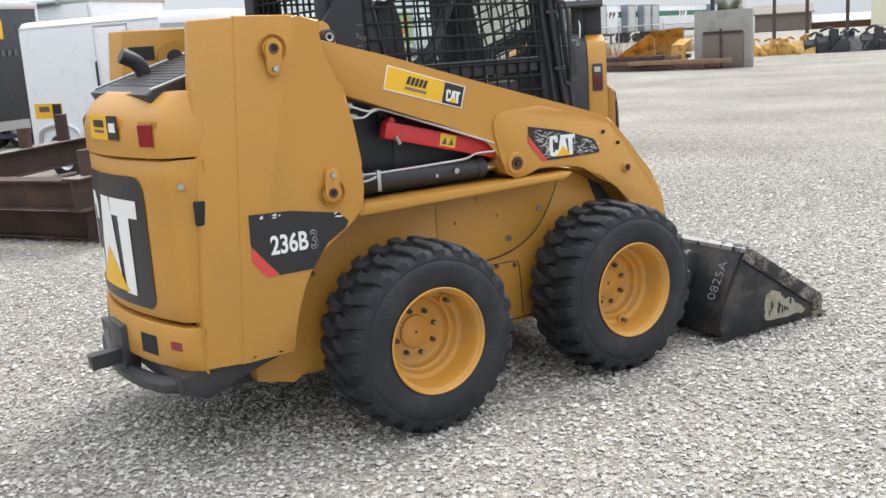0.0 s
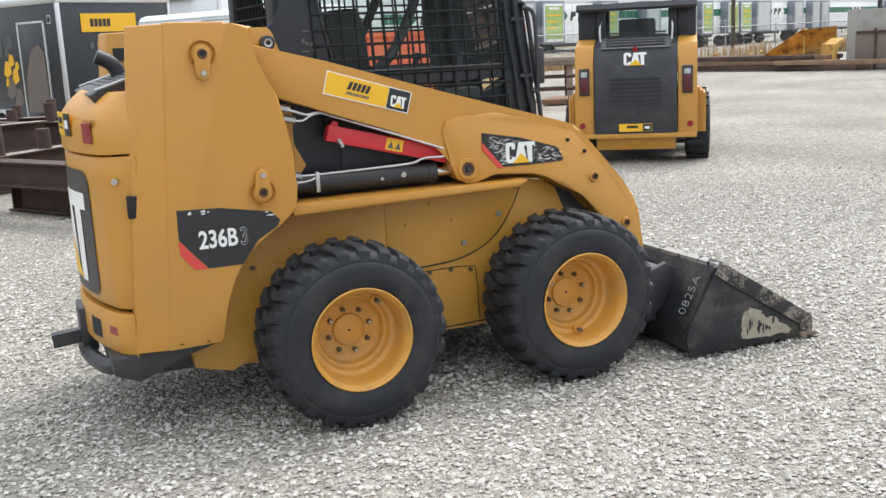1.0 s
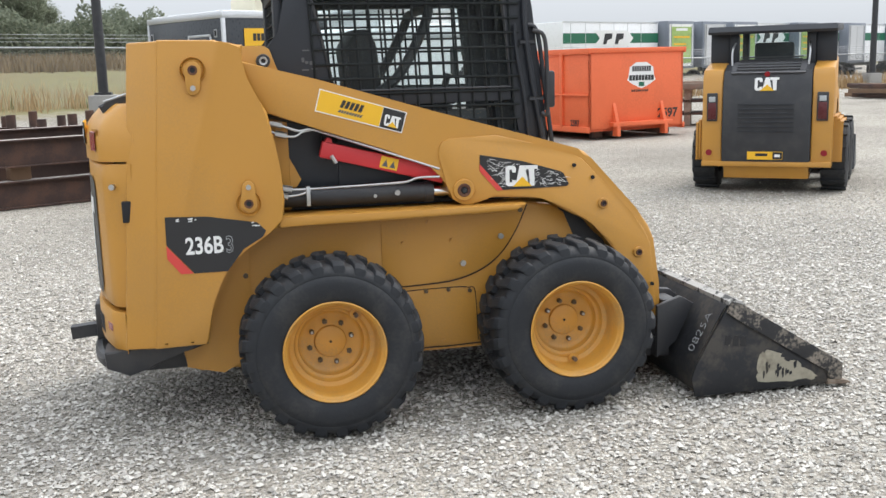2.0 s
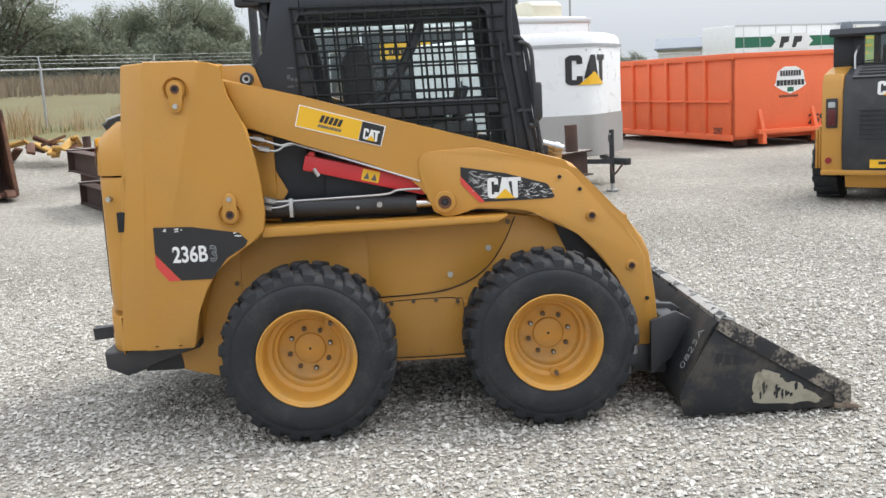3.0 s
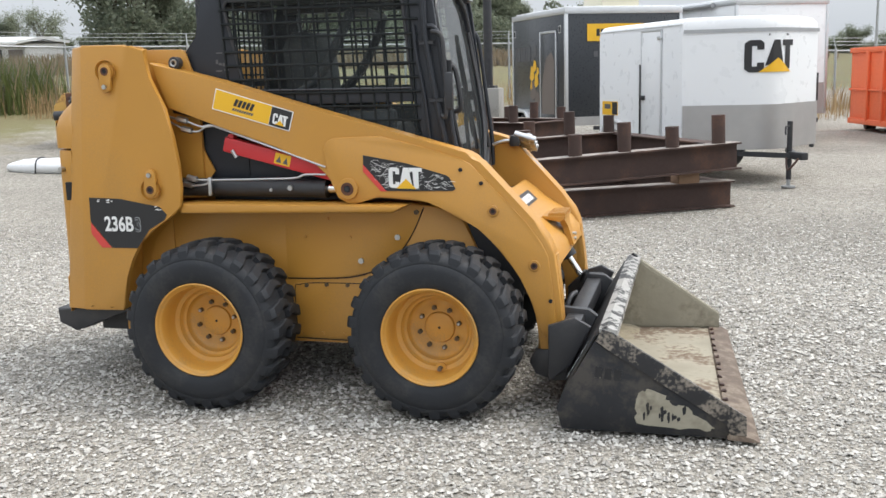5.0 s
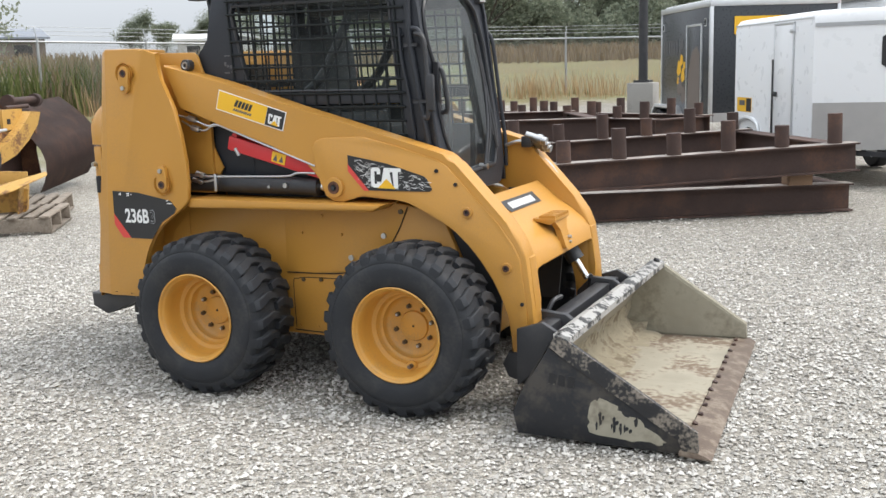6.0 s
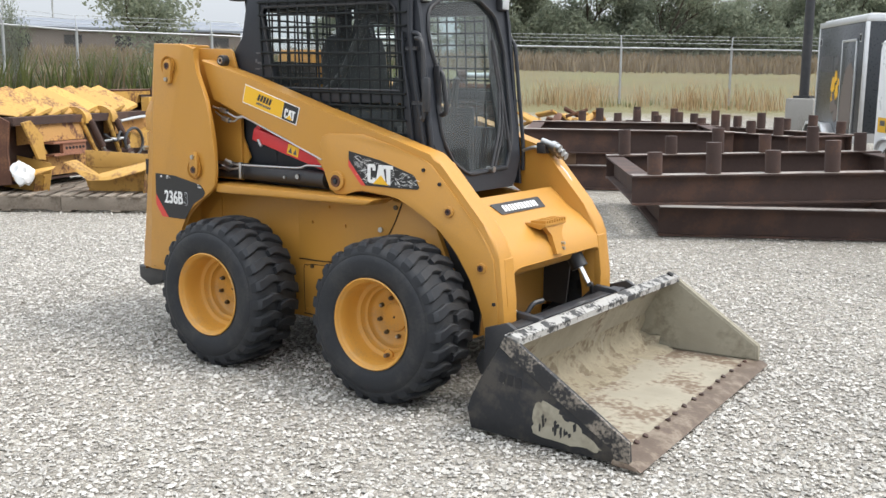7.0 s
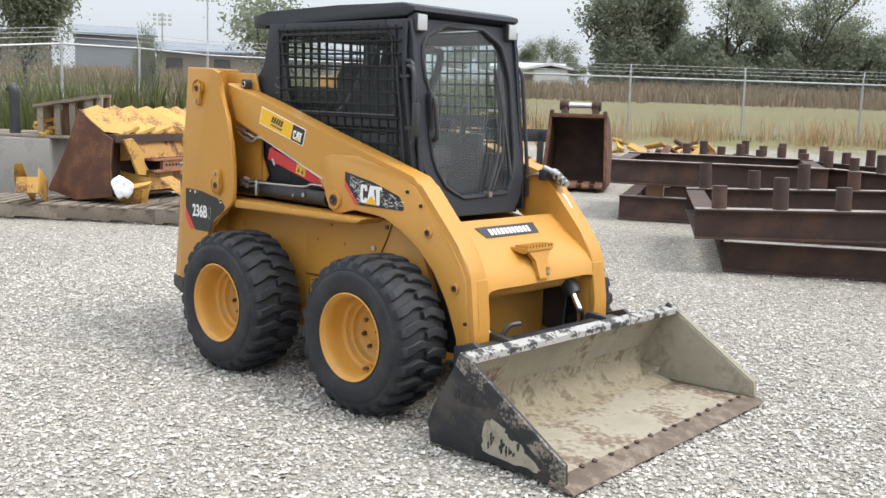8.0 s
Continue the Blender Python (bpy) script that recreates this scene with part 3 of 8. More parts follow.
def build_arms():
    for side in (-1, 1):
        bm = prism(ARM, -0.600, -0.485, 0.015, shape=arm_side)
        arm_mat = [YELLOW]
        if side > 0:
            for v in bm.verts:
                v.co.y *= -1
        arm = part("lift_arm", bm, arm_mat, loader)
        knee = prism(KNEE, -0.609, -0.590, 0.004, shape=arm_side)
        if side > 0:
            for v in knee.verts:
                v.co.y *= -1
        part("knee_plate", knee, YELLOW, arm)
        for (px, pz), r in (((-0.191, 1.601), 0.030), ((0.669, 1.005), 0.050), ((1.348, 0.904), 0.026), ((1.531, 0.657), 0.026)):
            y = arm_side(px, -0.609) * -side
            if px < 0:
                y = -0.545 * -side
            o = 0.012 * side
            b = rod((px, y - 0.03 * side, pz), (px, y + o, pz), r, 24)
            bmesh.ops.bevel(b, geom=b.edges[:], offset=0.003, segments=1, affect="EDGES")
            part("pin_boss", b, YELLOW if px > 0 else BLACK, arm)
            part("pin", lathe([(0.0, r * 0.30), (0.015, r * 0.34), (0.0165, r * 0.42), (0.0165, r * 0.58), (0.013, r * 0.62), (0.0, r * 0.62)], 18, closed=True), RUST_RED if px > 0 else STEEL, arm, m=Matrix.Translation((px, y, pz)) @ Matrix.Diagonal((1, side, 1, 1)))
            part("pin_hole", rod((px, y, pz), (px, y + o * 1.04, pz), r * 0.33, 14), SHADOW_GAP, arm)
            if r > 0.04:
                part("bolt", rod((px, y, pz), (px, y + o * 1.8, pz), 0.011, 6), BLACK, arm)
        for hx, hz in ((1.603, 0.496), (1.202, 1.091), (1.295, 1.030)):
            y = arm_side(hx, -0.609) * -side
            part("bolt_hole", rod((hx, y - 0.01, hz), (hx, y + 0.0015 * side, hz), 0.009, 10), SHADOW_GAP, arm)


build_arms()


def right_plate(name, pts, y, mat, parent, label="", proud=0.0, shear=True):
    """A sticker on the right arm; pts are pairs of x and z."""
    return part(name, prism(pts, y - proud, y + 0.003, shape=arm_side if shear else None), mat, parent, label)


def maker_blocks(parent, pts_of, mat_a=DECAL_WHITE, mat_b=DECAL_YELLOW, deep=0.001):
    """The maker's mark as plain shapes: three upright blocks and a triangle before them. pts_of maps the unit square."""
    shapes = [[(0.0, 0.12), (0.08, 0.02), (0.26, 0.02), (0.32, 0.12), (0.32, 0.30), (0.20, 0.30), (0.20, 0.20), (0.12, 0.20),
               (0.12, 0.80), (0.20, 0.80), (0.20, 0.66), (0.32, 0.66), (0.32, 0.88), (0.26, 0.98), (0.08, 0.98), (0.0, 0.88)],
              [(0.30, 0.02), (0.44, 0.98), (0.60, 0.98), (0.72, 0.02)],
              [(0.62, 0.98), (1.0, 0.98), (1.0, 0.80), (0.90, 0.80), (0.90, 0.02), (0.76, 0.02), (0.72, 0.80), (0.62, 0.80)]]
    for s in shapes:
        part("mark_block", sheet([pts_of(u, v, deep) for u, v in s], 0.001), mat_a, parent)
    part("mark_triangle", sheet([pts_of(u, v, deep * 2.2) for u, v in ((0.22, 0.0), (0.52, 0.46), (0.82, 0.0))], 0.001),
         mat_b, parent)


def build_arm_decals():
    right_arm = [o for o in loader.children if o.name.startswith("lift_arm")][0]
    y = -0.6035
    foley = [(0.039, 1.478), (0.420, 1.362), (0.393, 1.272), (0.013, 1.383)]
    edge = right_plate("dealer_decal", foley, y, DECAL_WHITE, right_arm, "yellow and black dealer sticker")
    yl = [(0.042, 1.473), (0.316, 1.390), (0.291, 1.306), (0.018, 1.386)]
    bk = [(0.317, 1.389), (0.414, 1.360), (0.390, 1.277), (0.293, 1.305)]
    right_plate("yellow_field", yl, y, DECAL_YELLOW, edge, proud=0.0008)
    right_plate("black_field", bk, y, DECAL_BLACK, edge, proud=0.0008)

    def along(u, v, d):
        a, b, c = Vector((0.018, 0, 1.386)), Vector((0.273, 0, -0.080)), Vector((0.024, 0, 0.087))
        p = a + b * u + c * v
        return (p.x, arm_side(p.x, y) - d, p.z)

    def bar(name, u0, u1, v0, v1, mat, lean=0.02):
        part(name, sheet([along(u0, v0, 0.0012), along(u0 + lean, v1, 0.0012), along(u1 + lean, v1, 0.0012), along(u1, v0, 0.0012)],
                         0.0008), mat, edge)
    for k in range(5):
        bar("word_bar", 0.34 + 0.072 * k, 0.395 + 0.072 * k, 0.42, 0.80, DECAL_BLACK, 0.03)
    for k in range(9):
        bar("word_bar", 0.33 + 0.042 * k, 0.363 + 0.042 * k, 0.18, 0.32, DECAL_GREY)

    def mark(u, v, d):
        a, b, c = Vector((0.312, 0, 1.310)), Vector((0.070, 0, -0.019)), Vector((0.010, 0, 0.050))
        p = a + b * u + c * v
        return (p.x, arm_side(p.x, y) - d - 0.0012, p.z)
    maker_blocks(edge, mark)
    # maker's decal on the knee, scratched
    y2 = -0.6125
    cat = [(0.748, 1.160), (0.95, 1.122), (1.136, 1.066), (1.150, 1.056), (1.178, 1.004), (1.165, 0.995), (1.0, 0.994),
           (0.838, 0.995), (0.790, 1.055), (0.747, 1.114)]
    dec = right_plate("maker_decal", cat, y2, DECAL_BLACK, right_arm, "scratched black decal with white blocks")
    right_plate("red_stripe", [(0.746, 1.118), (0.855, 0.9935), (0.828, 0.9935), (0.746, 1.085)], y2, DECAL_RED, dec, proud=0.0006)

    def cmark(u, v, d):
        p = Vector((0.868 + 0.155 * u, 0, 1.008 + 0.098 * v - 0.004 * u))
        return (p.x, arm_side(p.x, y2) - d, p.z)
    maker_blocks(dec, cmark)
    rnd = random.Random(11)
    for i in range(240):
        x, z = rnd.uniform(0.77, 1.15), rnd.uniform(1.0, 1.14)
        if z > 1.150 - 0.26 * (x - 0.77) or z < 1.005 or (x - 0.77) < (1.09 - z) * 0.6 or 0.86 < x < 1.03 and i % 3:
            continue
        a, w = rnd.uniform(-1.3, 1.3), rnd.uniform(0.012, 0.045)
        mid = w * 0.5 * a + rnd.uniform(-0.004, 0.004)
        q = [(0, 0), (w * 0.5, mid), (w, w * a * 0.8), (w * 0.5, mid + 0.0026)]
        part("scratch", prism([(x + dx, min(max(z + dz, 0.999), 1.15 - 0.25 * (x + dx - 0.77))) for dx, dz in q],
                              y2 - 0.0008, y2 + 0.001, shape=arm_side), DECAL_WHITE, dec)


build_arm_decals()

# chassis side, ledge and lower panels
LEDGE = [(-0.165, 0.938), (0.952, 0.934), (0.930, 0.922), (0.902, 0.902), (-0.165, 0.890)]
CHASSIS = [(-0.60, 0.262), (-0.54, 0.235), (0.70, 0.236), (0.98, 0.25), (1.30, 0.28), (1.30, 0.60), (1.235, 0.74), (1.185, 0.86),
           (1.12, 0.90), (0.90, 0.93), (-0.60, 0.92), (-0.66, 0.60)]


def build_chassis():
    for side in (-1, 1):
        def flip(bm):
            if side > 0:
                for v in bm.verts:
                    v.co.y *= -1
            return bm
        body = part("chassis_side", flip(prism(CHASSIS, -0.470, -0.40, 0.008)), YELLOW, loader)
        part("ledge", flip(prism(LEDGE, -0.640, -0.46, 0.010)), YELLOW, loader)
        part("access_panel", flip(prism([(0.30, 0.505), (0.345, 0.530), (0.56, 0.535), (0.72, 0.530), (0.78, 0.50), (0.80, 0.262),
                                         (0.30, 0.262)], -0.476, -0.46, 0.003)), YELLOW, body)
        edge = [(0.30, 0.556), (0.45, 0.558), (0.617, 0.567), (0.72, 0.592), (0.809, 0.634), (0.885, 0.70), (0.948, 0.796), (0.985, 0.876), (1.00, 0.91)]
        part("seam_plate", flip(prism(edge + [(0.90, 0.925), (0.30, 0.925)], -0.4745, -0.46, 0.002)), YELLOW, body)
        part("seam_gap", flip(tube([(x, -0.4745, z - 0.003) for x, z in edge], 0.0028, 5, steps=3)), SHADOW_GAP, body)
        rim = [(0.34, 0.27), (0.335, 0.50), (0.36, 0.522), (0.42, 0.532), (0.64, 0.535), (0.71, 0.528), (0.74, 0.505), (0.75, 0.27)]
        part("panel_gap", flip(tube([(x, -0.4765, z) for x, z in rim], 0.0022, 5, steps=3)), SHADOW_GAP, body)
        part("panel_gap", flip(tube([(0.33, -0.472, 0.255), (0.60, -0.472, 0.250), (1.0, -0.472, 0.262)], 0.003, 5, steps=2)), SHADOW_GAP, body)
        for bx, bz, r in ((0.683, 0.647, 0.014), (0.869, 0.764, 0.014), (0.965, 0.884, 0.012), (0.63, 0.76, 0.0085), (0.40, 0.76, 0.0085),
                          (0.52, 0.85, 0.0085), (0.398, 0.520, 0.010), (0.502, 0.526, 0.010), (0.609, 0.526, 0.010), (0.712, 0.514, 0.010),
                          (0.36, 0.28, 0.009), (0.47, 0.282, 0.009), (0.58, 0.280, 0.009), (-0.32, 0.66, 0.012)):
            b = rod((bx, -0.486, bz), (bx, -0.46, bz), r, 8)
            part("bolt", flip(b), STEEL if r > 0.013 else NUT if r > 0.0095 else YELLOW, body)
    # black plates added to darken the shaded hollow by the arm, with its liner
    for s in (-1, 1):
        part("arch_liner", prism([(1.16, 0.90), (1.24, 0.72), (1.30, 0.30), (1.44, 0.30), (1.47, 0.60), (1.38, 0.78), (1.28, 0.90)], 0.425 * s, 0.44 * s), BLACK, loader)
    part("belly", box(-0.80, 1.25, -0.40, 0.40, 0.24, 0.80), BLACK, loader)
    part("axle_housing", box(-0.12, 0.12, -0.60, 0.60, 0.28, 0.50, 0.02), BLACK, loader)
    part("axle_housing", box(0.985, 1.225, -0.60, 0.60, 0.28, 0.50, 0.02), BLACK, loader)
    # rear fender skirt behind the rear wheel, under the tower
    for s in (-1, 1):
        pts = [(-0.60, 0.40), (-0.50, 0.40), (-0.46, 0.58), (-0.40, 0.74), (-0.30, 0.84), (-0.30, 0.30), (-0.44, 0.22), (-0.60, 0.26)]
        b = prism(pts, -0.478, -0.46)
        if s > 0:
            for v in b.verts:
                v.co.y *= -1
        part("inner_fender", b, YELLOW, loader)


build_chassis()


# wheels
def build_wheel(x, s):
    """One wheel; s is -1 on the right and 1 on the left side."""
    wheel = new("wheel")
    wheel.parent = loader
    wheel.matrix_basis = Matrix.Translation((x, (0.728 if x < 0.5 else 0.698) * s, 0.385)) @ (Matrix.Rotation(math.pi, 4, "Z") if s > 0 else Matrix())
    # in its own frame the outer side faces -y
    prof = [(-0.146, 0.210), (-0.156, 0.223), (-0.165, 0.240), (-0.171, 0.268), (-0.170, 0.300), (-0.165, 0.322), (-0.159, 0.328), (-0.160, 0.333), (-0.154, 0.348),
            (-0.140, 0.363), (-0.122, 0.371), (0.122, 0.371), (0.140, 0.361), (0.156, 0.340), (0.168, 0.300), (0.165, 0.240), (0.150, 0.210), (0.10, 0.202), (-0.10, 0.202)]
    tyre = part("tyre", lathe(prof, 72, closed=True), RUBBER, wheel, "black lugged rubber tyre")
    # wavy lugs, set in two staggered rows that reach past the middle and wrap over the shoulder
    n = 25
    path = [(-0.157, 0.344, -0.030, 0.066), (-0.149, 0.371, -0.026, 0.074), (-0.132, 0.387, -0.018, 0.080), (-0.095, 0.394, 0.012, 0.078), (-0.060, 0.396, 0.050, 0.066),
            (-0.030, 0.396, 0.052, 0.056), (0.006, 0.395, 0.020, 0.050)]
    shapes = []
    for half in (-1, 1):
        b = bmesh.new()
        rings = []
        for py, pr, sk, w in path:
            low = 0.336 if pr < 0.35 else 0.362
            row = []
            for u, rr in ((-w, low), (-w * 0.86, pr - 0.004), (-w * 0.66, pr), (w * 0.66, pr), (w * 0.86, pr - 0.004), (w, low)):
                a = sk + u
                row.append(b.verts.new((rr * math.cos(a), -py * half, rr * math.sin(a)) if half > 0 else (rr * math.cos(a), py, rr * math.sin(a))))
            rings.append(row)
        for p, q in zip(rings, rings[1:]):
            for i in range(5):
                b.faces.new((p[i], p[i + 1], q[i + 1], q[i]))
        b.faces.new(rings[0])
        b.faces.new(rings[-1])
        shapes.append(finish(b, "lug", RUBBER, 28))
    for k in range(n):
        for h, me in enumerate(shapes):
            lug = new("lug", me)
            lug.parent = tyre
            lug.matrix_basis = Matrix.Rotation(2 * math.pi * (k + 0.5 * h) / n, 4, "Y")
    rim = [(-0.150, 0.206), (-0.160, 0.210), (-0.164, 0.216), (-0.160, 0.221), (-0.152, 0.216), (-0.146, 0.204), (-0.136, 0.198), (-0.090, 0.194), (-0.052, 0.190),
           (-0.040, 0.184), (-0.034, 0.172), (-0.032, 0.166), (-0.010, 0.160), (-0.004, 0.154), (-0.002, 0.146), (0.020, 0.141), (0.028, 0.134), (0.033, 0.120), (0.036, 0.072), (0.026, 0.068),
           (0.023, 0.062), (0.022, 0.0001)]
    rm = part("rim", lathe(rim, 64), YELLOW_RIM, wheel, "yellow dished steel rim, dusty inside")
    part("hub_dimple", rod((0, 0.024, 0), (0, 0.0205, 0), 0.006, 10), SHADOW_GAP, rm)
    for k in range(8):
        a = 2 * math.pi * (k + 0.3) / 8
        cx, cz = 0.094 * math.cos(a), 0.094 * math.sin(a)
        part("wheel_nut", rod((cx, 0.038, cz), (cx, 0.018, cz), 0.0115, 6), NUT, rm)
        part("wheel_stud", rod((cx, 0.024, cz), (cx, 0.010, cz), 0.006, 8), STEEL if k % 3 == 0 else NUT, rm)
    a = 0.9 if x < 0.5 else -1.45
    cx, cz = 0.168 * math.cos(a), 0.168 * math.sin(a)
    part("valve", rod((cx, -0.02, cz), (cx, -0.075, cz), 0.010, 8), EDGE, rm)
    part("valve_plate", rod((cx, -0.035, cz), (cx, -0.046, cz), 0.024, 14), YELLOW_RIM, rm)
    return wheel


for wx in (0.022, 1.112):
    for ws in (-1, 1):
        build_wheel(wx, ws)

# lift cylinders, tilt links and hoses, seen in the opening between tower and arm
def build_hydraulics():
    for s in (-1, 1):
        link = part("safety_brace", box(-0.272, 0.30, -0.028, 0.028, -0.036, 0.036, 0.008), RED, loader,
                    "red painted steel safety brace", m=Matrix.Translation((0.300, 0.520 * s, 1.146)) @ Matrix.Rotation(radians(14.6), 4, "Y"))
        part("brace_lug", rod((-0.245, -0.02, 0.04), (-0.245, 0.02, 0.04), 0.016, 10), RED, link)
        part("warning_label", prism([(-0.002, -0.024), (0.078, -0.024), (0.078, 0.028), (-0.002, 0.028)], -0.0305, -0.028), DECAL_YELLOW, link)
        for k in range(2):
            part("label_mark", prism([(0.006 + 0.036 * k, -0.016), (0.034 + 0.034 * k, -0.016), (0.022 + 0.034 * k, 0.016)], -0.0315, -0.03), DECAL_GREY, link)
        cyl = part("lift_cylinder", rod((-0.35, 0.50 * s, 1.005), (0.52, 0.50 * s, 0.998), 0.044, 24), BLACK, loader)
        part("gland", rod((0.50, 0.50 * s, 0.998), (0.54, 0.50 * s, 0.9975), 0.048, 24), BLACK, cyl)
        part("cylinder_rod", rod((0.52, 0.50 * s, 0.998), (0.66, 0.50 * s, 0.997), 0.024, 16), CHROME, cyl)
        y = 0.575 * s
        part("steel_pipe", tube([(-0.20, y, 1.048), (-0.05, y, 1.045), (0.05, y, 1.046), (0.22, y, 1.049), (0.40, y, 1.054), (0.46, y, 1.070), (0.56, y, 1.070)], 0.0056), STEEL, loader)
        part("steel_pipe", tube([(-0.20, y, 1.018), (-0.08, y, 1.020), (-0.02, y, 1.040)], 0.0056), STEEL, loader)
        part("pipe_clamp", box(-0.040, -0.022, y - 0.010, y + 0.010, 0.970, 1.058, 0.003), STEEL, loader)
        part("steel_pipe", tube([(-0.24, y, 1.352), (-0.14, y, 1.327), (-0.06, y, 1.300), (-0.01, y, 1.305), (0.06, y, 1.284), (0.30, y, 1.199), (0.56, y, 1.105)], 0.0056), STEEL, loader)
        part("steel_pipe", tube([(-0.22, y, 1.325), (-0.15, y, 1.290), (-0.08, y, 1.276), (-0.03, y, 1.298), (0.06, y - 0.014 * s, 1.292), (0.30, y - 0.014 * s, 1.210), (0.56, y - 0.014 * s, 1.116)], 0.005), STEEL, loader)
        for fx, fz in ((-0.15, 1.330), (-0.13, 1.282), (-0.12, 1.048), (-0.14, 1.018)):
            part("hose_fitting", rod((fx - 0.03, y, fz + 0.01), (fx + 0.02, y, fz - 0.002), 0.015, 6), STEEL, loader)
        part("hydraulic_hose", tube([(-0.22, 0.53 * s, 1.38), (0.10, 0.53 * s, 1.30), (0.54, 0.53 * s, 1.15)], 0.016), BLACK, loader)
        part("inner_web", prism([(-0.30, 0.95), (-0.14, 0.95), (-0.05, 1.08), (-0.10, 1.18), (-0.12, 1.34), (-0.10, 1.42), (-0.30, 1.42)], 0.474 * s, 0.484 * s), YELLOW, loader)
        part("rod_bolt", rod((0.37, 0.558 * s, 1.005), (0.37, 0.53 * s, 1.005), 0.013, 8), STEEL, loader)
        part("rod_bolt", rod((0.27, 0.552 * s, 0.995), (0.27, 0.53 * s, 0.995), 0.008, 8), STEEL, loader)
        part("brace_bracket", rod((0.08, 0.548 * s, 1.185), (0.10, 0.545 * s, 1.150), 0.010, 8), STEEL, loader)


build_hydraulics()


# rear hood, door and bumper
def rear_x(y, z):
    """How far back the rear reaches: bowed in plan, rounded at the corners."""
    q = abs(y)
    return -1.0 + 0.060 * (q / 0.4) ** 2 + 0.16 * (max(0.0, q - 0.505) / 0.09) ** 2.6


def rear_shell(z_rows, depth_of, name, mat, half=0.595, front=-0.795, top=0.0):
    bm = bmesh.new()
    pos = [0.0, 0.10, 0.20, 0.30, 0.40, 0.45, 0.49, 0.52, 0.545, 0.565, 0.58, 0.59, 0.595]
    ys = [-v for v in pos[::-1]] + pos[1:]
    rows = []
    for z in z_rows:
        pull = top * max(0.0, z - 1.30)
        row = [bm.verts.new((front, ys[0] * half / 0.595 * (1 - pull), z))]
        for y in ys:
            row.append(bm.verts.new((min(rear_x(y, z) + depth_of(z), front - 0.003), y * half / 0.595 * (1 - pull), z)))
        row.append(bm.verts.new((front, ys[-1] * half / 0.595 * (1 - pull), z)))
        rows.append(row)
    for a, b in zip(rows, rows[1:]):
        for i in range(len(a) - 1):
            bm.faces.new((a[i], a[i + 1], b[i + 1], b[i]))
    bm.faces.new(rows[0])
    bm.faces.new(rows[-1][::-1])
    return part(name, bm, mat, loader, smooth=50)


hood = rear_shell([1.200, 1.208, 1.22, 1.30, 1.35, 1.385, 1.410, 1.428, 1.438], lambda z: 0.004 + max(0, (z - 1.295)) ** 2 * 5.0, "rear_hood", YELLOW, 0.590, -0.745, 0.5)
door = rear_shell([0.572, 0.582, 0.70, 0.90, 1.10, 1.182, 1.19], lambda z: 0.012 if 0.575 < z < 1.188 else 0.02, "rear_door", YELLOW, 0.590, -0.765)
bumper = rear_shell([0.380, 0.392, 0.46, 0.54, 0.553], lambda z: 0.004 if 0.385 < z < 0.55 else 0.012, "rear_bumper", YELLOW, 0.605, -0.835)
part("rear_frame", box(-0.84, -0.74, -0.50, 0.50, 0.40, 1.36), SHADOW_GAP, loader)


def on_rear(y, z, out=0.0, inset=0.012):
    return Vector((rear_x(y, z) + inset - out, y, z))


def rear_patch(name, corners, mat, parent, out, inset=0.012, cols=10, label=""):
    """A sticker that follows the bowed rear; corners: y0, y1, z0, z1."""
    y0, y1, z0, z1 = corners
    bm = bmesh.new()
    rows = [[bm.verts.new(on_rear(y0 + (y1 - y0) * i / cols, z, o, inset)) for i in range(cols + 1)] for z in (z0, z1) for o in (out, out - 0.002)]
    for a, b in ((0, 2), (1, 3), (0, 1), (2, 3)):
        for i in range(cols):
            bm.faces.new((rows[a][i], rows[a][i + 1], rows[b][i + 1], rows[b][i]))
    return part(name, bm, mat, parent, label)


corner = [(0.31 + 0.065 * math.sin(a), 1.06 + 0.065 * math.cos(a)) for a in (0, 0.4, 0.8, 1.2, 1.571)]
outline = [(-y, z) for y, z in corner[::-1]] + corner + [(0.375, 0.64), (0.345, 0.605), (-0.345, 0.605), (-0.375, 0.64)]
big = part("rear_decal", on_curve(outline, lambda u, v: on_rear(u, v, 0.003), 14), DECAL_BLACK, door, "large black decal with white blocks")


def rear_mark(u, v, d):
    return on_rear(0.315 - 0.63 * u, 0.675 + 0.355 * v, 0.0035 + d)


for shape in ([(0.0, 0.1), (0.06, 0.0), (0.24, 0.0), (0.30, 0.1), (0.30, 0.32), (0.19, 0.32), (0.19, 0.16), (0.11, 0.16), (0.11, 0.84), (0.19, 0.84), (0.19, 0.68),
               (0.30, 0.68), (0.30, 0.9), (0.24, 1.0), (0.06, 1.0), (0.0, 0.9)],
              [(0.30, 0.0), (0.43, 1.0), (0.60, 1.0), (0.70, 0.0)],
              [(0.62, 1.0), (1.0, 1.0), (1.0, 0.8), (0.89, 0.8), (0.89, -0.08), (0.75, -0.08), (0.73, 0.8), (0.62, 0.8)]):
    part("mark_block", on_curve(shape, lambda u, v: rear_mark(u, v, 0.002)), DECAL_WHITE, big)
part("mark_triangle", on_curve([(0.24, -0.06), (0.80, -0.06), (0.50, 0.42)], lambda u, v: rear_mark(u, v, 0.004)), DECAL_YELLOW, big)
st = rear_patch("dealer_decal", (-0.27, 0.03, 1.262, 1.358), DECAL_YELLOW, hood, 0.006, 0.006, label="yellow and black dealer sticker")
rear_patch("black_field", (-0.27, -0.18, 1.264, 1.356), DECAL_BLACK, st, 0.008, 0.006)
rear_patch("word_bar", (-0.145, -0.03, 1.310, 1.338), DECAL_BLACK, st, 0.008, 0.006)
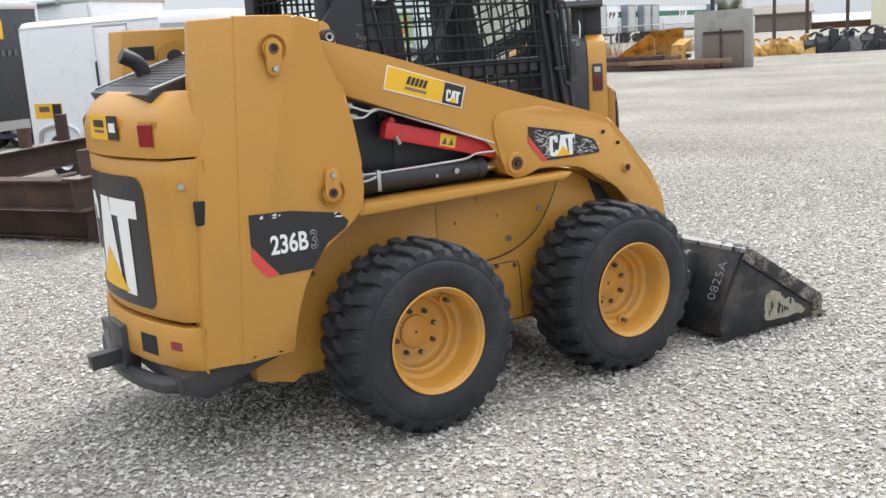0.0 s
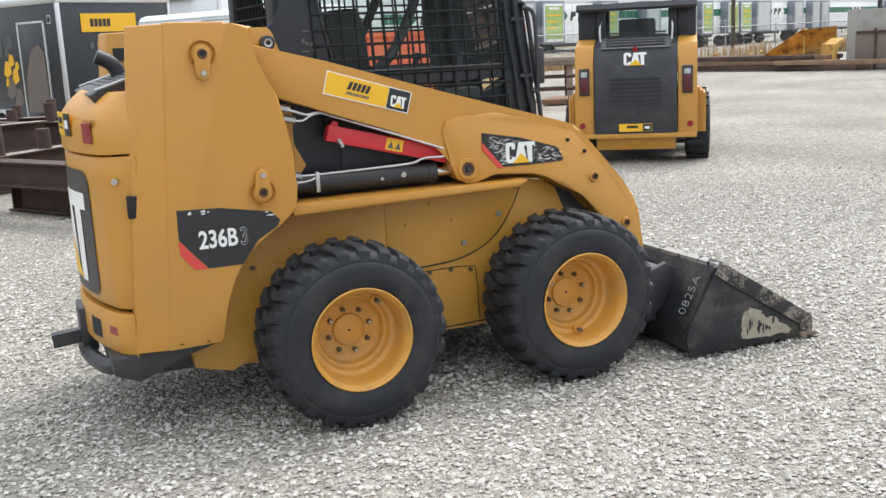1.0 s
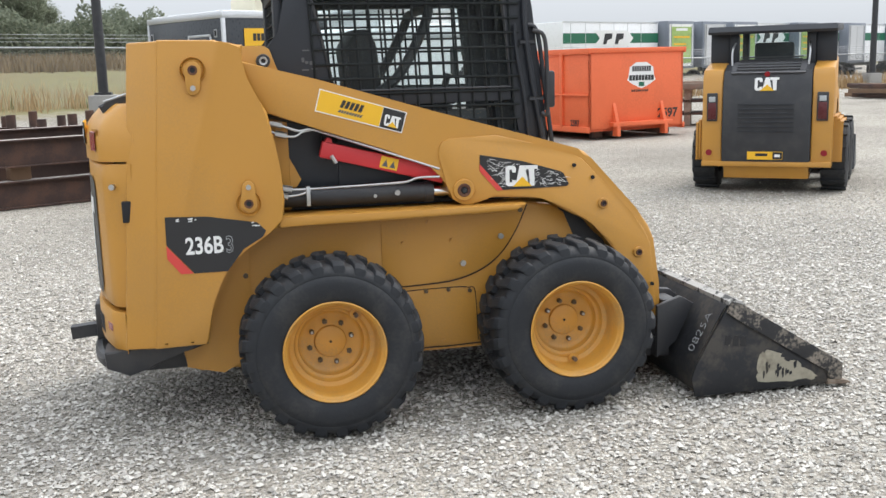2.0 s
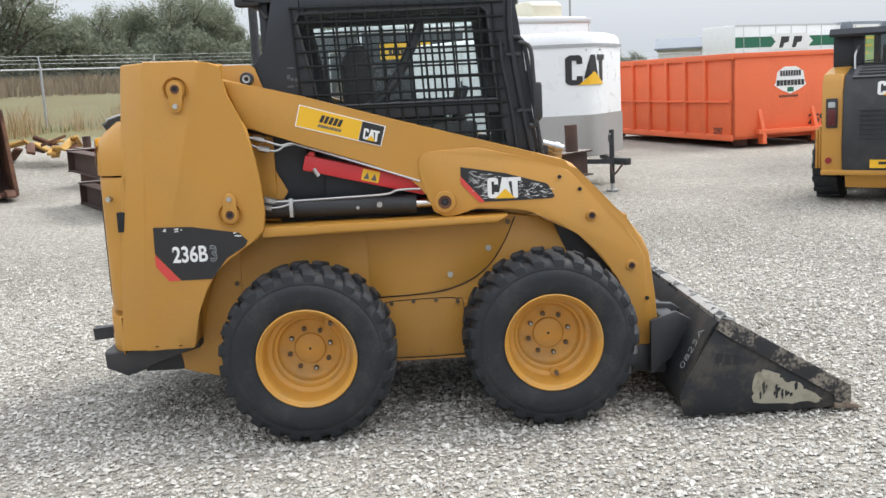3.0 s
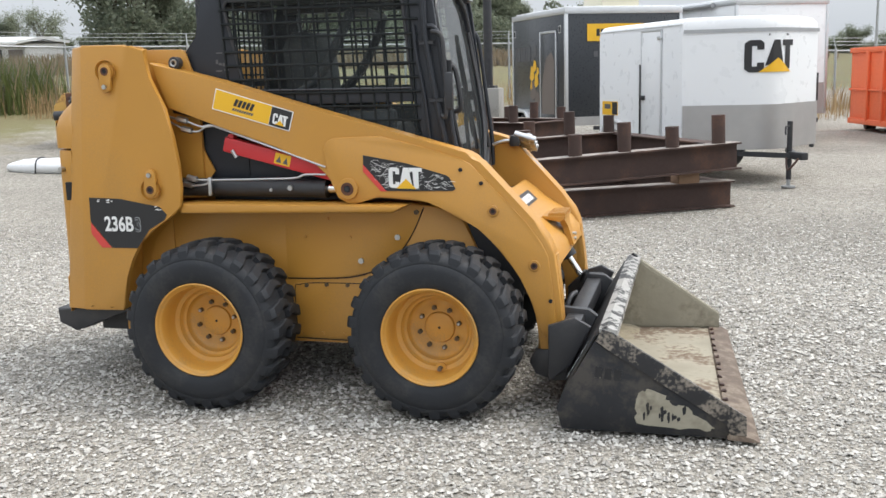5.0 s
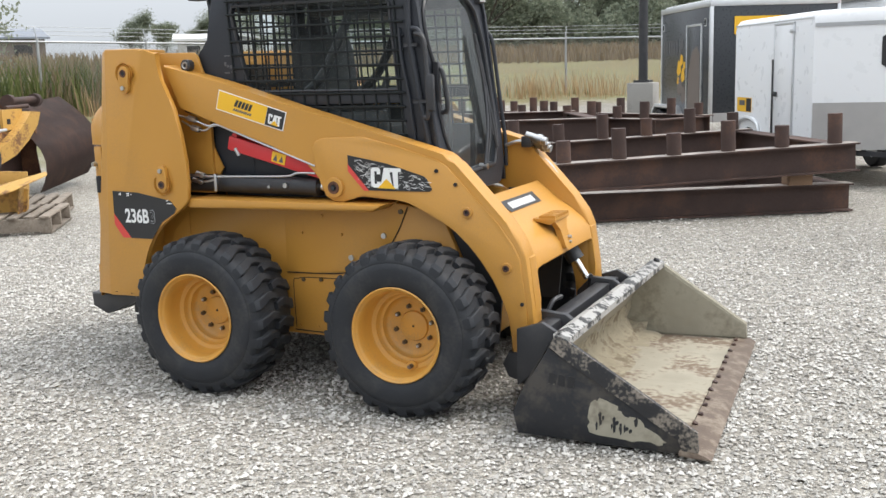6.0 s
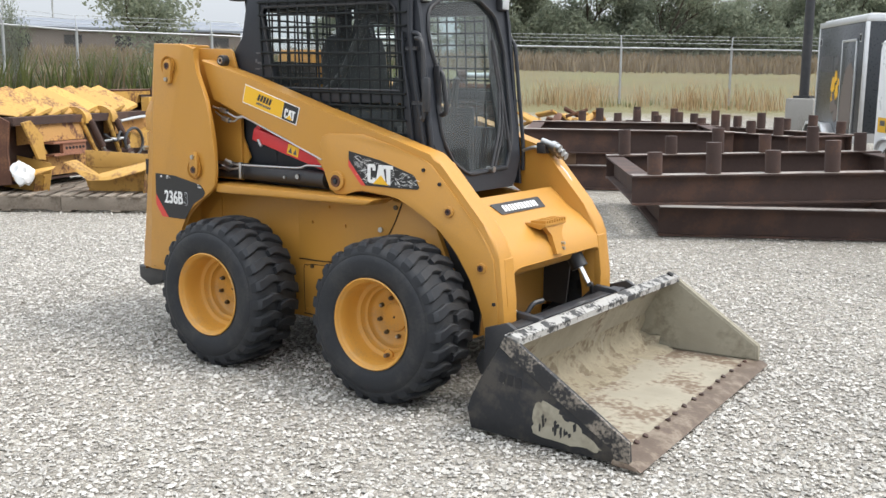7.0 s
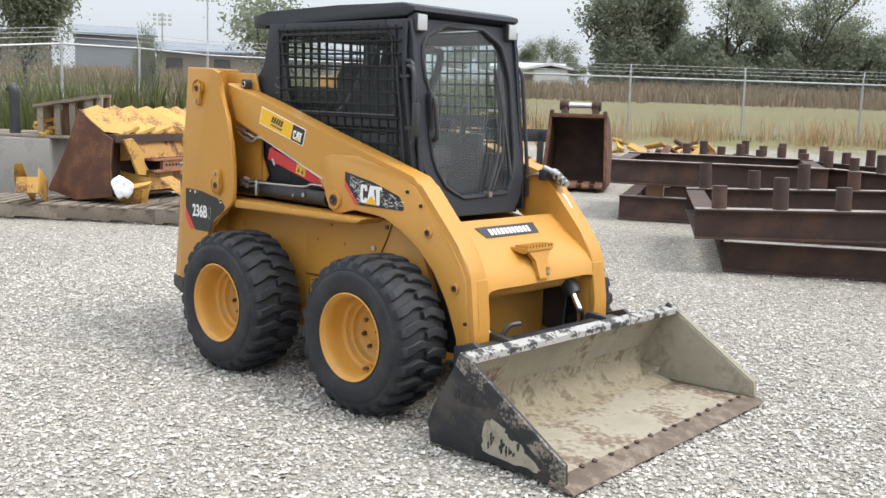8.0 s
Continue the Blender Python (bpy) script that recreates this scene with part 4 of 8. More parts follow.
rear_patch("word_bar", (-0.14, -0.035, 1.289, 1.299), DECAL_GREY, st, 0.008, 0.006)
rear_patch("mark_block", (-0.252, -0.198, 1.293, 1.328), DECAL_WHITE, st, 0.0095, 0.006)
for s in (-1, 1):
    for nm, (a, b, z0, z1), par in (("tail_lamp", (0.405, 0.488, 1.238, 1.328), hood), ("reflector", (0.45, 0.515, 0.455, 0.500), bumper)):
        dark = rear_patch("lamp_recess" if nm == "tail_lamp" else "reflector_recess", (s * (a - 0.008), s * (b + 0.012), z0 - 0.007, z1 + 0.008), YELLOW if nm == "tail_lamp" else SHADOW_GAP, par, 0.004)
        bm = bmesh.new()
        rows = [[bm.verts.new(on_rear(s * (a + (b - a) * i / 4), z, o)) for i in range(5)] for z, o in ((z0, 0.0), (z0 + 0.006, 0.012), (z1 - 0.006, 0.012), (z1, 0.0))]
        for p, q in zip(rows, rows[1:]):
            for i in range(4):
                bm.faces.new((p[i], p[i + 1], q[i + 1], q[i]))
        part(nm, bm, LAMP_RED, par, "red plastic lens")
    part("door_latch", box(-0.815, -0.768, 0.582 * s - 0.012, 0.582 * s + 0.012, 0.945, 1.035, 0.004), SHADOW_GAP, door)
    part("hinge_bolt", rod((-0.852, 0.572 * s, 1.095), (-0.842, 0.53 * s, 1.095), 0.013, 8), STEEL, door)
    rear_patch("bumper_slot", (s * 0.24, s * 0.36, 0.42, 0.50), SHADOW_GAP, bumper, 0.002, 0.004)
# black tow frame under the bumper
part("tow_frame", tube([(-0.84, -0.52, 0.34), (-0.93, -0.46, 0.32), (-0.98, -0.24, 0.30), (-1.0, 0.0, 0.295), (-0.98, 0.24, 0.30), (-0.93, 0.46, 0.32), (-0.84, 0.52, 0.34)], 0.035, 10), BLACK, loader)
part("tow_bracket", box(-1.02, -0.95, -0.10, 0.10, 0.30, 0.50, 0.01), BLACK, loader)
part("tow_pipe", tube([(-1.14, -0.03, 0.355), (-0.96, -0.03, 0.370)], 0.042, 4, steps=1), BLACK, loader)
part("under_guard", prism([(-0.94, 0.385), (-0.935, 0.31), (-0.84, 0.268), (-0.74, 0.30), (-0.62, 0.365), (-0.50, 0.385), (-0.50, 0.408), (-0.66, 0.398), (-0.84, 0.385)], -0.575, 0.575, 0.01), BLACK, loader)
# engine cover with louvres, exhaust
cover = part("engine_cover", prism([(-0.895, 1.430), (-0.86, 1.446), (-0.36, 1.60), (-0.36, 1.35), (-0.85, 1.35)], -0.405, 0.405, 0.012), BLACK, loader)
for k in range(15):
    x = -0.83 + 0.031 * k
    z = 1.461 + 0.308 * (x + 0.83)
    part("louvre", prism([(x, z - 0.010), (x + 0.020, z - 0.004), (x + 0.021, z + 0.006), (x + 0.004, z + 0.001)], -0.33, 0.33), BLACK, cover)
for s in (-1, 1):
    part("cover_rim", tube([(-0.87, 0.395 * s, 1.446), (-0.62, 0.395 * s, 1.523), (-0.37, 0.395 * s, 1.600)], 0.007, 6), GALV, cover)
part("exhaust_pipe", tube([(-0.70, 0.19, 1.42), (-0.71, 0.19, 1.50), (-0.74, 0.19, 1.550), (-0.80, 0.19, 1.582)], 0.034, 14), BLACK, loader)


# cab
cab = new("cab")
cab.parent = loader
tagged(cab, "black cab frame with mesh side guards")


def cab_half(x):
    """Half the cab's width: it narrows towards the door."""
    return 0.458 - 0.042 * x


def cab_side(x, y):
    return y * cab_half(x) / 0.43


def build_cab():
    roof = part("cab_roof", prism([(-0.200, 1.945), (-0.205, 2.000), (-0.10, 2.016), (0.50, 2.030), (0.98, 2.026), (1.050, 2.008), (1.055, 1.985), (1.00, 1.958), (-0.10, 1.938)],
                                  -0.43, 0.43, 0.010, shape=lambda x, y: y * (cab_half(x) - 0.004) / 0.43), BLACK_SATIN, cab)
    part("roof_panel", box(0.05, 0.88, -0.33, 0.33, 2.015, 2.040, 0.006), BLACK_SATIN, roof)
    for s in (-1, 1):
        y0, y1 = 0.405 * s, 0.43 * s

        def slab(name, pts, a=y0, b=y1, bevel=0.006):
            return part(name, prism(pts, a, b, bevel, shape=cab_side), BLACK_SATIN, cab)
        slab("rear_post", [(-0.072, 1.945), (-0.112, 1.72), (-0.185, 1.645), (-0.175, 1.60), (-0.140, 1.555), (-0.13, 0.95), (0.12, 0.95), (0.125, 1.46), (0.085, 1.62), (0.040, 1.83),
                           (0.036, 1.862), (0.055, 1.884), (0.055, 1.945)])
        slab("front_post", [(0.86, 1.945), (1.035, 1.945), (1.055, 1.82), (1.125, 1.25), (1.155, 0.95), (0.99, 0.95), (0.985, 1.25), (0.945, 1.46), (0.925, 1.70), (0.912, 1.855), (0.895, 1.880), (0.86, 1.886)])
        slab("top_rail", [(0.056, 1.945), (0.859, 1.945), (0.859, 1.886), (0.056, 1.884)])
        slab("sill_rail", [(0.126, 1.456), (0.944, 1.450), (0.952, 1.395), (0.126, 1.385)])
        slab("lower_rail", [(0.121, 1.25), (0.984, 1.25), (0.989, 0.95), (0.121, 0.95)])
        rim = [(0.052, 1.882), (0.88, 1.884), (0.910, 1.858), (0.944, 1.456), (0.122, 1.460), (0.036, 1.856)]
        part("window_seal", tube([(x, cab_side(x, 0.433 * s), z) for x, z in rim + rim[:1]], 0.008, 6, steps=1), BLACK, cab)
        bm = bmesh.new()
        bm.faces.new([bm.verts.new((x, cab_side(x, 0.402 * s), z)) for x, z in ((0.03, 1.91), (0.97, 1.91), (1.00, 1.24), (0.06, 1.24))])
        me = bpy.data.meshes.new("side_pane")
        bm.to_mesh(me)
        bm.free()
        me.materials.append(GLASS_SIDE)
        pane = tagged(new("side_pane", me), "dark tinted side glass")
        pane.parent, pane.visible_shadow = cab, False
        # hose tubes along the front post
        for pts, r in (([(1.015, 1.93), (1.015, 1.74), (1.05, 1.48), (1.10, 1.20), (1.11, 1.02)], 0.014), ([(1.028, 1.735), (1.062, 1.725), (1.085, 1.66), (1.115, 1.42), (1.145, 1.18), (1.15, 1.02)], 0.011),
                       ([(0.965, 1.74), (0.975, 1.60), (1.01, 1.40), (1.04, 1.10)], 0.008)):
            part("post_tube", tube([(x, cab_side(x, 0.445 * s), z) for x, z in pts], r), BLACK_SATIN, cab)
        for x, z in ((1.02, 1.66), (1.06, 1.40)):
            part("tube_clip", box(x - 0.03, x + 0.04, 0.418 * s - 0.012, 0.418 * s + 0.022 * s, z - 0.008, z + 0.008, 0.002), BLACK, cab)
        guard = new("side_guard")
        guard.parent = cab
        tagged(guard, "black steel mesh guard")
        for k in range(15):
            x = 0.030 + 0.0655 * k
            part("mesh_bar", rod((x - 0.012, cab_side(x, 0.434 * s), 1.915), (x + 0.020, cab_side(x, 0.434 * s), 1.235), 0.0056, 6), GUARD, guard)
        for k in range(11):
            z = 1.906 - 0.0655 * k
            part("mesh_bar", rod((0.01 + 0.006 * k, cab_side(0.03, 0.441 * s), z), (0.985, cab_side(0.985, 0.441 * s), z - 0.006), 0.0056, 6), GUARD, guard)
    # small white service labels on the rear post
    for x, z, w, h in ((-0.015, 1.640, 0.030, 0.006), (-0.02, 1.592, 0.012, 0.020), (-0.005, 1.585, 0.014, 0.012), (0.015, 1.580, 0.012, 0.016), (0.060, 1.635, 0.010, 0.012), (0.078, 1.635, 0.010, 0.012),
                       (-0.02, 1.555, 0.030, 0.007), (0.02, 1.560, 0.026, 0.005)):
        part("service_label", prism([(x, z), (x + w, z), (x + w, z + h), (x, z + h)], -0.4315, -0.428, shape=cab_side), DECAL_GREY, cab)
    # rear window frame with mesh
    rear = part("rear_panel", box(-0.12, -0.08, -0.42, 0.42, 1.10, 1.45, 0.006), BLACK_SATIN, cab)
    for s in (-1, 1):
        part("rear_mullion", box(-0.13, -0.09, 0.37 * s - 0.055, 0.37 * s + 0.055, 1.44, 1.94, 0.008), BLACK_SATIN, cab)
    part("rear_header", box(-0.13, -0.09, -0.42, 0.42, 1.87, 1.94, 0.008), BLACK_SATIN, cab)
    part("rear_crossbar", box(-0.125, -0.095, -0.34, 0.34, 1.475, 1.515, 0.006), BLACK_SATIN, cab)
    for k in range(11):
        part("mesh_bar", rod((-0.11, -0.30 + 0.06 * k, 1.44), (-0.11, -0.30 + 0.06 * k, 1.88), 0.005, 6), GUARD, rear)
    for k in range(7):
        part("mesh_bar", rod((-0.116, -0.33, 1.48 + 0.058 * k), (-0.116, 0.33, 1.48 + 0.058 * k), 0.005, 6), GUARD, rear)
    # front door: frame with a long bevelled window
    def fx(z):
        return 1.030 + 0.15 * (1.88 - z)
    outer = [(-0.405, 1.95), (0.405, 1.95), (0.415, 1.25), (0.36, 1.02), (0.29, 0.945), (-0.20, 0.945), (-0.30, 1.02), (-0.415, 1.25)]
    inner = [(-0.157, 1.925), (0.140, 1.925), (0.27, 1.845), (0.33, 1.67), (0.315, 1.206), (0.24, 1.06), (-0.11, 1.045), (-0.24, 1.11), (-0.31, 1.22), (-0.32, 1.40), (-0.280, 1.50), (-0.285, 1.55),
             (-0.33, 1.67), (-0.335, 1.786), (-0.29, 1.851)]

    def by_angle(pts, n):
        c = Vector((0, 1.45))
        out = []
        for k in range(n):
            a = 2 * math.pi * k / n
            d = Vector((math.sin(a) * 0.42, math.cos(a)))
            best = None
            for i in range(len(pts)):
                p, q = Vector(pts[i]), Vector(pts[(i + 1) % len(pts)])
                e = q - p
                den = d.x * e.y - d.y * e.x
                if abs(den) < 1e-9:
                    continue
                w = p - c
                t = (w.x * e.y - w.y * e.x) / den
                u = (w.x * d.y - w.y * d.x) / den
                if t > 0 and -1e-6 <= u <= 1 + 1e-6 and (best is None or t < best):
                    best = t
            out.append(c + d * best)
        return out
    n = 72
    po, pi = by_angle(outer, n), by_angle(inner, n)
    bm = bmesh.new()
    rings = [[bm.verts.new((fx(p.y) + o, p.x, p.y)) for p in q] for q, o in ((po, -0.035), (po, 0.0), (pi, 0.0), (pi, -0.035))]
    for a, b in zip(rings, rings[1:] + rings[:1]):
        for i in range(n):
            j = (i + 1) % n
            bm.faces.new((a[i], a[j], b[j], b[i]))
    front = part("cab_door", bm, BLACK_SATIN, cab, "black framed glass cab door")
    seal = bmesh.new()
    mid = [p.lerp(q, 0.10) for p, q in zip(pi, po)]
    tube([(fx(p.y) + 0.004, p.x, p.y) for p in mid] + [(fx(mid[0].y) + 0.004, mid[0].x, mid[0].y)], 0.010, 6, seal, 1)
    part("door_seal", seal, BLACK, front)
    bm = bmesh.new()
    a = [bm.verts.new((fx(p.y) - 0.012, p.x * 1.02, 1.45 + (p.y - 1.45) * 1.01)) for p in pi]
    bm.faces.new(a)
    bm.normal_update()
    if bm.faces[:][0].normal.x < 0:
        bmesh.ops.reverse_faces(bm, faces=bm.faces[:])
    glass_mesh = bpy.data.meshes.new("windscreen")
    bm.to_mesh(glass_mesh)
    bm.free()
    glass_mesh.materials.append(GLASS)
    pane = tagged(new("windscreen", glass_mesh), "tinted glass pane")
    pane.parent, pane.visible_shadow = front, False
    part("door_handle", tube([(fx(1.56) + 0.01, -0.315, 1.56), (fx(1.54) + 0.045, -0.318, 1.54), (fx(1.45) + 0.05, -0.320, 1.45), (fx(1.36) + 0.045, -0.322, 1.36), (fx(1.34) + 0.01, -0.322, 1.34)], 0.012), BLACK, front)
    part("handle_plate", box(fx(1.45) - 0.01, fx(1.45) + 0.022, -0.335, -0.305, 1.32, 1.58, 0.006), BLACK, front)
    part("key_lock", rod((fx(1.53) + 0.01, -0.303, 1.53), (fx(1.53) + 0.03, -0.303, 1.53), 0.011, 10), STEEL, front)
    # wiper with its twin arms
    part("wiper_arm", tube([(fx(1.06) + 0.025, 0.06, 1.06), (fx(1.25) + 0.035, 0.15, 1.25), (fx(1.45) + 0.03, 0.20, 1.45)], 0.008), BLACK, front)
    part("wiper_arm", tube([(fx(1.06) + 0.025, 0.09, 1.06), (fx(1.25) + 0.035, 0.185, 1.25), (fx(1.45) + 0.03, 0.225, 1.45)], 0.006), BLACK, front)
    part("wiper_blade", tube([(fx(1.13) + 0.02, 0.265, 1.13), (fx(1.45) + 0.022, 0.235, 1.45), (fx(1.72) + 0.02, 0.20, 1.72)], 0.011), BLACK, front)
    part("wiper_blade", tube([(fx(1.20) + 0.024, 0.225, 1.20), (fx(1.45) + 0.026, 0.210, 1.45), (fx(1.66) + 0.024, 0.185, 1.66)], 0.007), BLACK, front)
    part("wiper_pivot", rod((fx(1.05) - 0.01, 0.07, 1.05), (fx(1.05) + 0.035, 0.07, 1.05), 0.016, 10), STEEL, front)
    # work lamps under the roof's front edge
    for s in (-1, 1):
        lamp = part("work_lamp", box(0.985, 1.056, 0.355 * s - 0.040, 0.355 * s + 0.040, 1.880, 1.975, 0.012), BLACK, cab)
        part("lamp_lens", box(1.055, 1.063, 0.355 * s - 0.033, 0.355 * s + 0.033, 1.888, 1.968, 0.004), LAMP_CLEAR, lamp, "clear lamp lens")
        part("roof_corner_lamp", box(-0.235, -0.12, 0.415 * s - 0.042, 0.415 * s + 0.042, 1.925, 2.005, 0.012), BLACK, cab)
        part("lamp_bracket", tube([(-0.13, 0.40 * s, 1.94), (-0.115, 0.42 * s, 1.90), (-0.09, 0.43 * s, 1.87)], 0.014, 8), BLACK, cab)
    # door handle and its guard, standing out beside the front post
    part("grab_rail", tube([(1.05, -0.44, 1.71), (1.10, -0.45, 1.685), (1.112, -0.455, 1.56), (1.115, -0.455, 1.34), (1.09, -0.44, 1.33)], 0.010), BLACK, cab)
    part("grab_plate", box(1.110, 1.150, -0.468, -0.440, 1.355, 1.525, 0.012), BLACK, cab)
    # inside: floor, seat, arm rests, levers
    part("cab_floor", box(-0.10, 1.10, -0.40, 0.40, 0.93, 0.97), BLACK, cab)
    part("rear_wall", box(-0.10, -0.06, -0.40, 0.40, 0.95, 1.46), BLACK, cab)
    part("seat_cushion", box(0.32, 0.78, -0.23, 0.23, 1.16, 1.28, 0.04), SEAT, cab)
    part("seat_base", box(0.34, 0.74, -0.20, 0.20, 0.95, 1.17, 0.01), BLACK, cab)
    part("seat_backrest", prism([(0.24, 1.24), (0.40, 1.24), (0.36, 1.66), (0.33, 1.74), (0.26, 1.74), (0.21, 1.66)], -0.21, 0.21, 0.03), SEAT, cab)
    for s in (-1, 1):
        part("arm_rest", box(0.34, 0.72, 0.27 * s - 0.04, 0.27 * s + 0.04, 1.38, 1.44, 0.02), SEAT, cab)
        part("lever", tube([(0.78, 0.27 * s, 1.30), (0.79, 0.27 * s, 1.45), (0.81, 0.26 * s, 1.52)], 0.018), BLACK, cab)
        part("side_console", box(0.14, 0.85, 0.365 * s - 0.03, 0.365 * s + 0.03, 0.97, 1.36, 0.02), BLACK, cab)
        part("headliner_side", box(0.0, 0.95, 0.36 * s - 0.035, 0.36 * s + 0.035, 1.86, 1.92, 0.01), BLACK, cab)
        part("safety_bar_arm", tube([(0.30, 0.29 * s, 1.42), (0.44, 0.29 * s, 1.52), (0.56, 0.28 * s, 1.72), (0.60, 0.26 * s, 1.82)], 0.024, 10), BLACK, cab)
    part("safety_bar", tube([(0.60, -0.26, 1.82), (0.61, 0.0, 1.83), (0.60, 0.26, 1.82)], 0.022), BLACK, cab)


build_cab()


# front of the arms: cross panel, step, decal
def build_front():
    prof = [(1.325, 0.940), (1.38, 0.902), (1.43, 0.856), (1.52, 0.800), (1.580, 0.750), (1.618, 0.700), (1.632, 0.645)]
    bm = bmesh.new()
    ys = np.linspace(-0.50, 0.50, 25)
    def arch(y):
        return 0.0 if abs(y) < 0.40 else ((abs(y) - 0.40) / 0.10) ** 1.5
    rows = []
    for off in (0.0, -0.02):
        for i, (x, z) in enumerate(prof):
            row = []
            for y in ys:
                drop = (0.10 * arch(y)) if i == len(prof) - 1 else 0.0
                row.append(bm.verts.new((x + off, y, z - drop + off * 0.6)))
            rows.append(row)
    k = len(prof)
    for base in (0, k):
        for a in range(base, base + k - 1):
            for i in range(len(ys) - 1):
                bm.faces.new((rows[a][i], rows[a][i + 1], rows[a + 1][i + 1], rows[a + 1][i]))
    for a, b in ((0, k), (k - 1, 2 * k - 1)):
        for i in range(len(ys) - 1):
            bm.faces.new((rows[a][i], rows[a][i + 1], rows[b][i + 1], rows[b][i]))
    panel = part("cross_panel", bm, YELLOW, loader)
    # cheeks that stand along the arms, and their rolled edges
    for s in (-1, 1):
        cheek = [(1.215, 1.160), (1.265, 1.142), (1.292, 1.112), (1.425, 0.968), (1.527, 0.857), (1.590, 0.775), (1.618, 0.70), (1.61, 0.60), (1.57, 0.72), (1.48, 0.80), (1.36, 0.88), (1.30, 0.98), (1.27, 1.06)]
        part("arm_cheek", prism(cheek, 0.46 * s, 0.50 * s, 0.006), YELLOW, loader)
        flange = [(1.60, 0.72), (1.625, 0.70), (1.648, 0.497), (1.650, 0.42), (1.615, 0.42), (1.60, 0.50)]
        part("arm_flange", prism(flange, 0.43 * s, 0.51 * s, 0.006), YELLOW, loader)
    def on_panel(u, y, d):
        x, z = 1.376 + 0.050 * u, 0.9055 - 0.0455 * u
        return (x + 0.68 * d, y, z + 0.74 * d)
    dec = part("maker_strip", sheet([on_panel(-0.05, -0.262, 0.002), on_panel(1.0, -0.222, 0.002), on_panel(1.0, 0.200, 0.002), on_panel(-0.05, 0.205, 0.002)], 0.002), DECAL_BLACK, panel,
               "black strip with white word bar")
    for i in range(11):
        y = -0.178 + 0.030 * i
        part("word_bar", sheet([on_panel(0.22, y, 0.0048), on_panel(0.80, y, 0.0048), on_panel(0.80, y + 0.020, 0.0048), on_panel(0.22, y + 0.020, 0.0048)], 0.001), DECAL_WHITE, dec)
    # step bracket
    step = part("step", prism([(1.50, 0.820), (1.615, 0.820), (1.615, 0.808), (1.585, 0.79), (1.505, 0.806)], -0.125, 0.085, 0.003), YELLOW, panel)
    for i in range(9):
        y = -0.12 + 0.0245 * i
        part("step_tooth", prism([(1.53, 0.819), (1.613, 0.819), (1.613, 0.836), (1.53, 0.832)], y, y + 0.012), YELLOW, step)
    web = bmesh.new()
    pts = [(-0.115, 0.812), (0.075, 0.812), (0.035, 0.76), (0.025, 0.668), (-0.055, 0.668), (-0.065, 0.76)]
    a = [web.verts.new((1.605 + 0.30 * (0.812 - z), y, z)) for y, z in pts]
    b = [web.verts.new((1.575 + 0.30 * (0.812 - z), y, z)) for y, z in pts]
    web.faces.new(a), web.faces.new(b[::-1])
    for i in range(6):
        web.faces.new((a[i], b[i], b[(i + 1) % 6], a[(i + 1) % 6]))
    part("step_bracket", web, YELLOW, step)
    for z in (0.69, 0.715):
        part("bolt", rod((1.62, 0.012, z), (1.652, 0.012, z), 0.008, 8), STEEL, step)
    # chassis front, tilt cylinders, hydraulic couplers
    part("chassis_front", box(1.20, 1.30, -0.42, 0.42, 0.22, 0.90, 0.01), YELLOW, loader)
    part("front_cross_tube", rod((1.50, -0.5, 0.62), (1.50, 0.5, 0.62), 0.05, 18), YELLOW, loader)
    for s in (-1, 1):
        ty = 0.33 if s > 0 else -0.43
        c = part("tilt_cylinder", rod((1.42, ty, 0.78), (1.575, ty, 0.535), 0.046, 18), BLACK, loader)
        part("cylinder_rod", rod((1.575, ty, 0.535), (1.635, ty, 0.44), 0.017, 14), CHROME, c)
        part("arm_foot", prism([(1.53, 0.27), (1.625, 0.27), (1.65, 0.20), (1.60, 0.13), (1.53, 0.15), (1.50, 0.21)], 0.47 * s, 0.56 * s, 0.015), BLACK, loader)
    part("coupler_block", box(1.245, 1.30, 0.40, 0.50, 1.12, 1.18, 0.008), BLACK, loader)
    for i, (y, z) in enumerate(((0.42, 1.185), (0.455, 1.16), (0.49, 1.14))):
        cp = part("hydraulic_coupler", rod((1.27, y, z), (1.385, y, z - 0.035), 0.021, 14), STEEL, loader)
        part("coupler_collar", rod((1.335, y, z - 0.020), (1.36, y, z - 0.028), 0.028, 14), STEEL, cp)
    part("coupler_pipe", tube([(1.15, 0.42, 1.13), (1.22, 0.43, 1.15), (1.28, 0.45, 1.14)], 0.010), STEEL, loader)
    part("coupler_pipe", tube([(1.18, 0.46, 1.10), (1.26, 0.47, 1.10), (1.36, 0.49, 1.04), (1.42, 0.49, 0.97)], 0.008), STEEL, loader)


build_front()


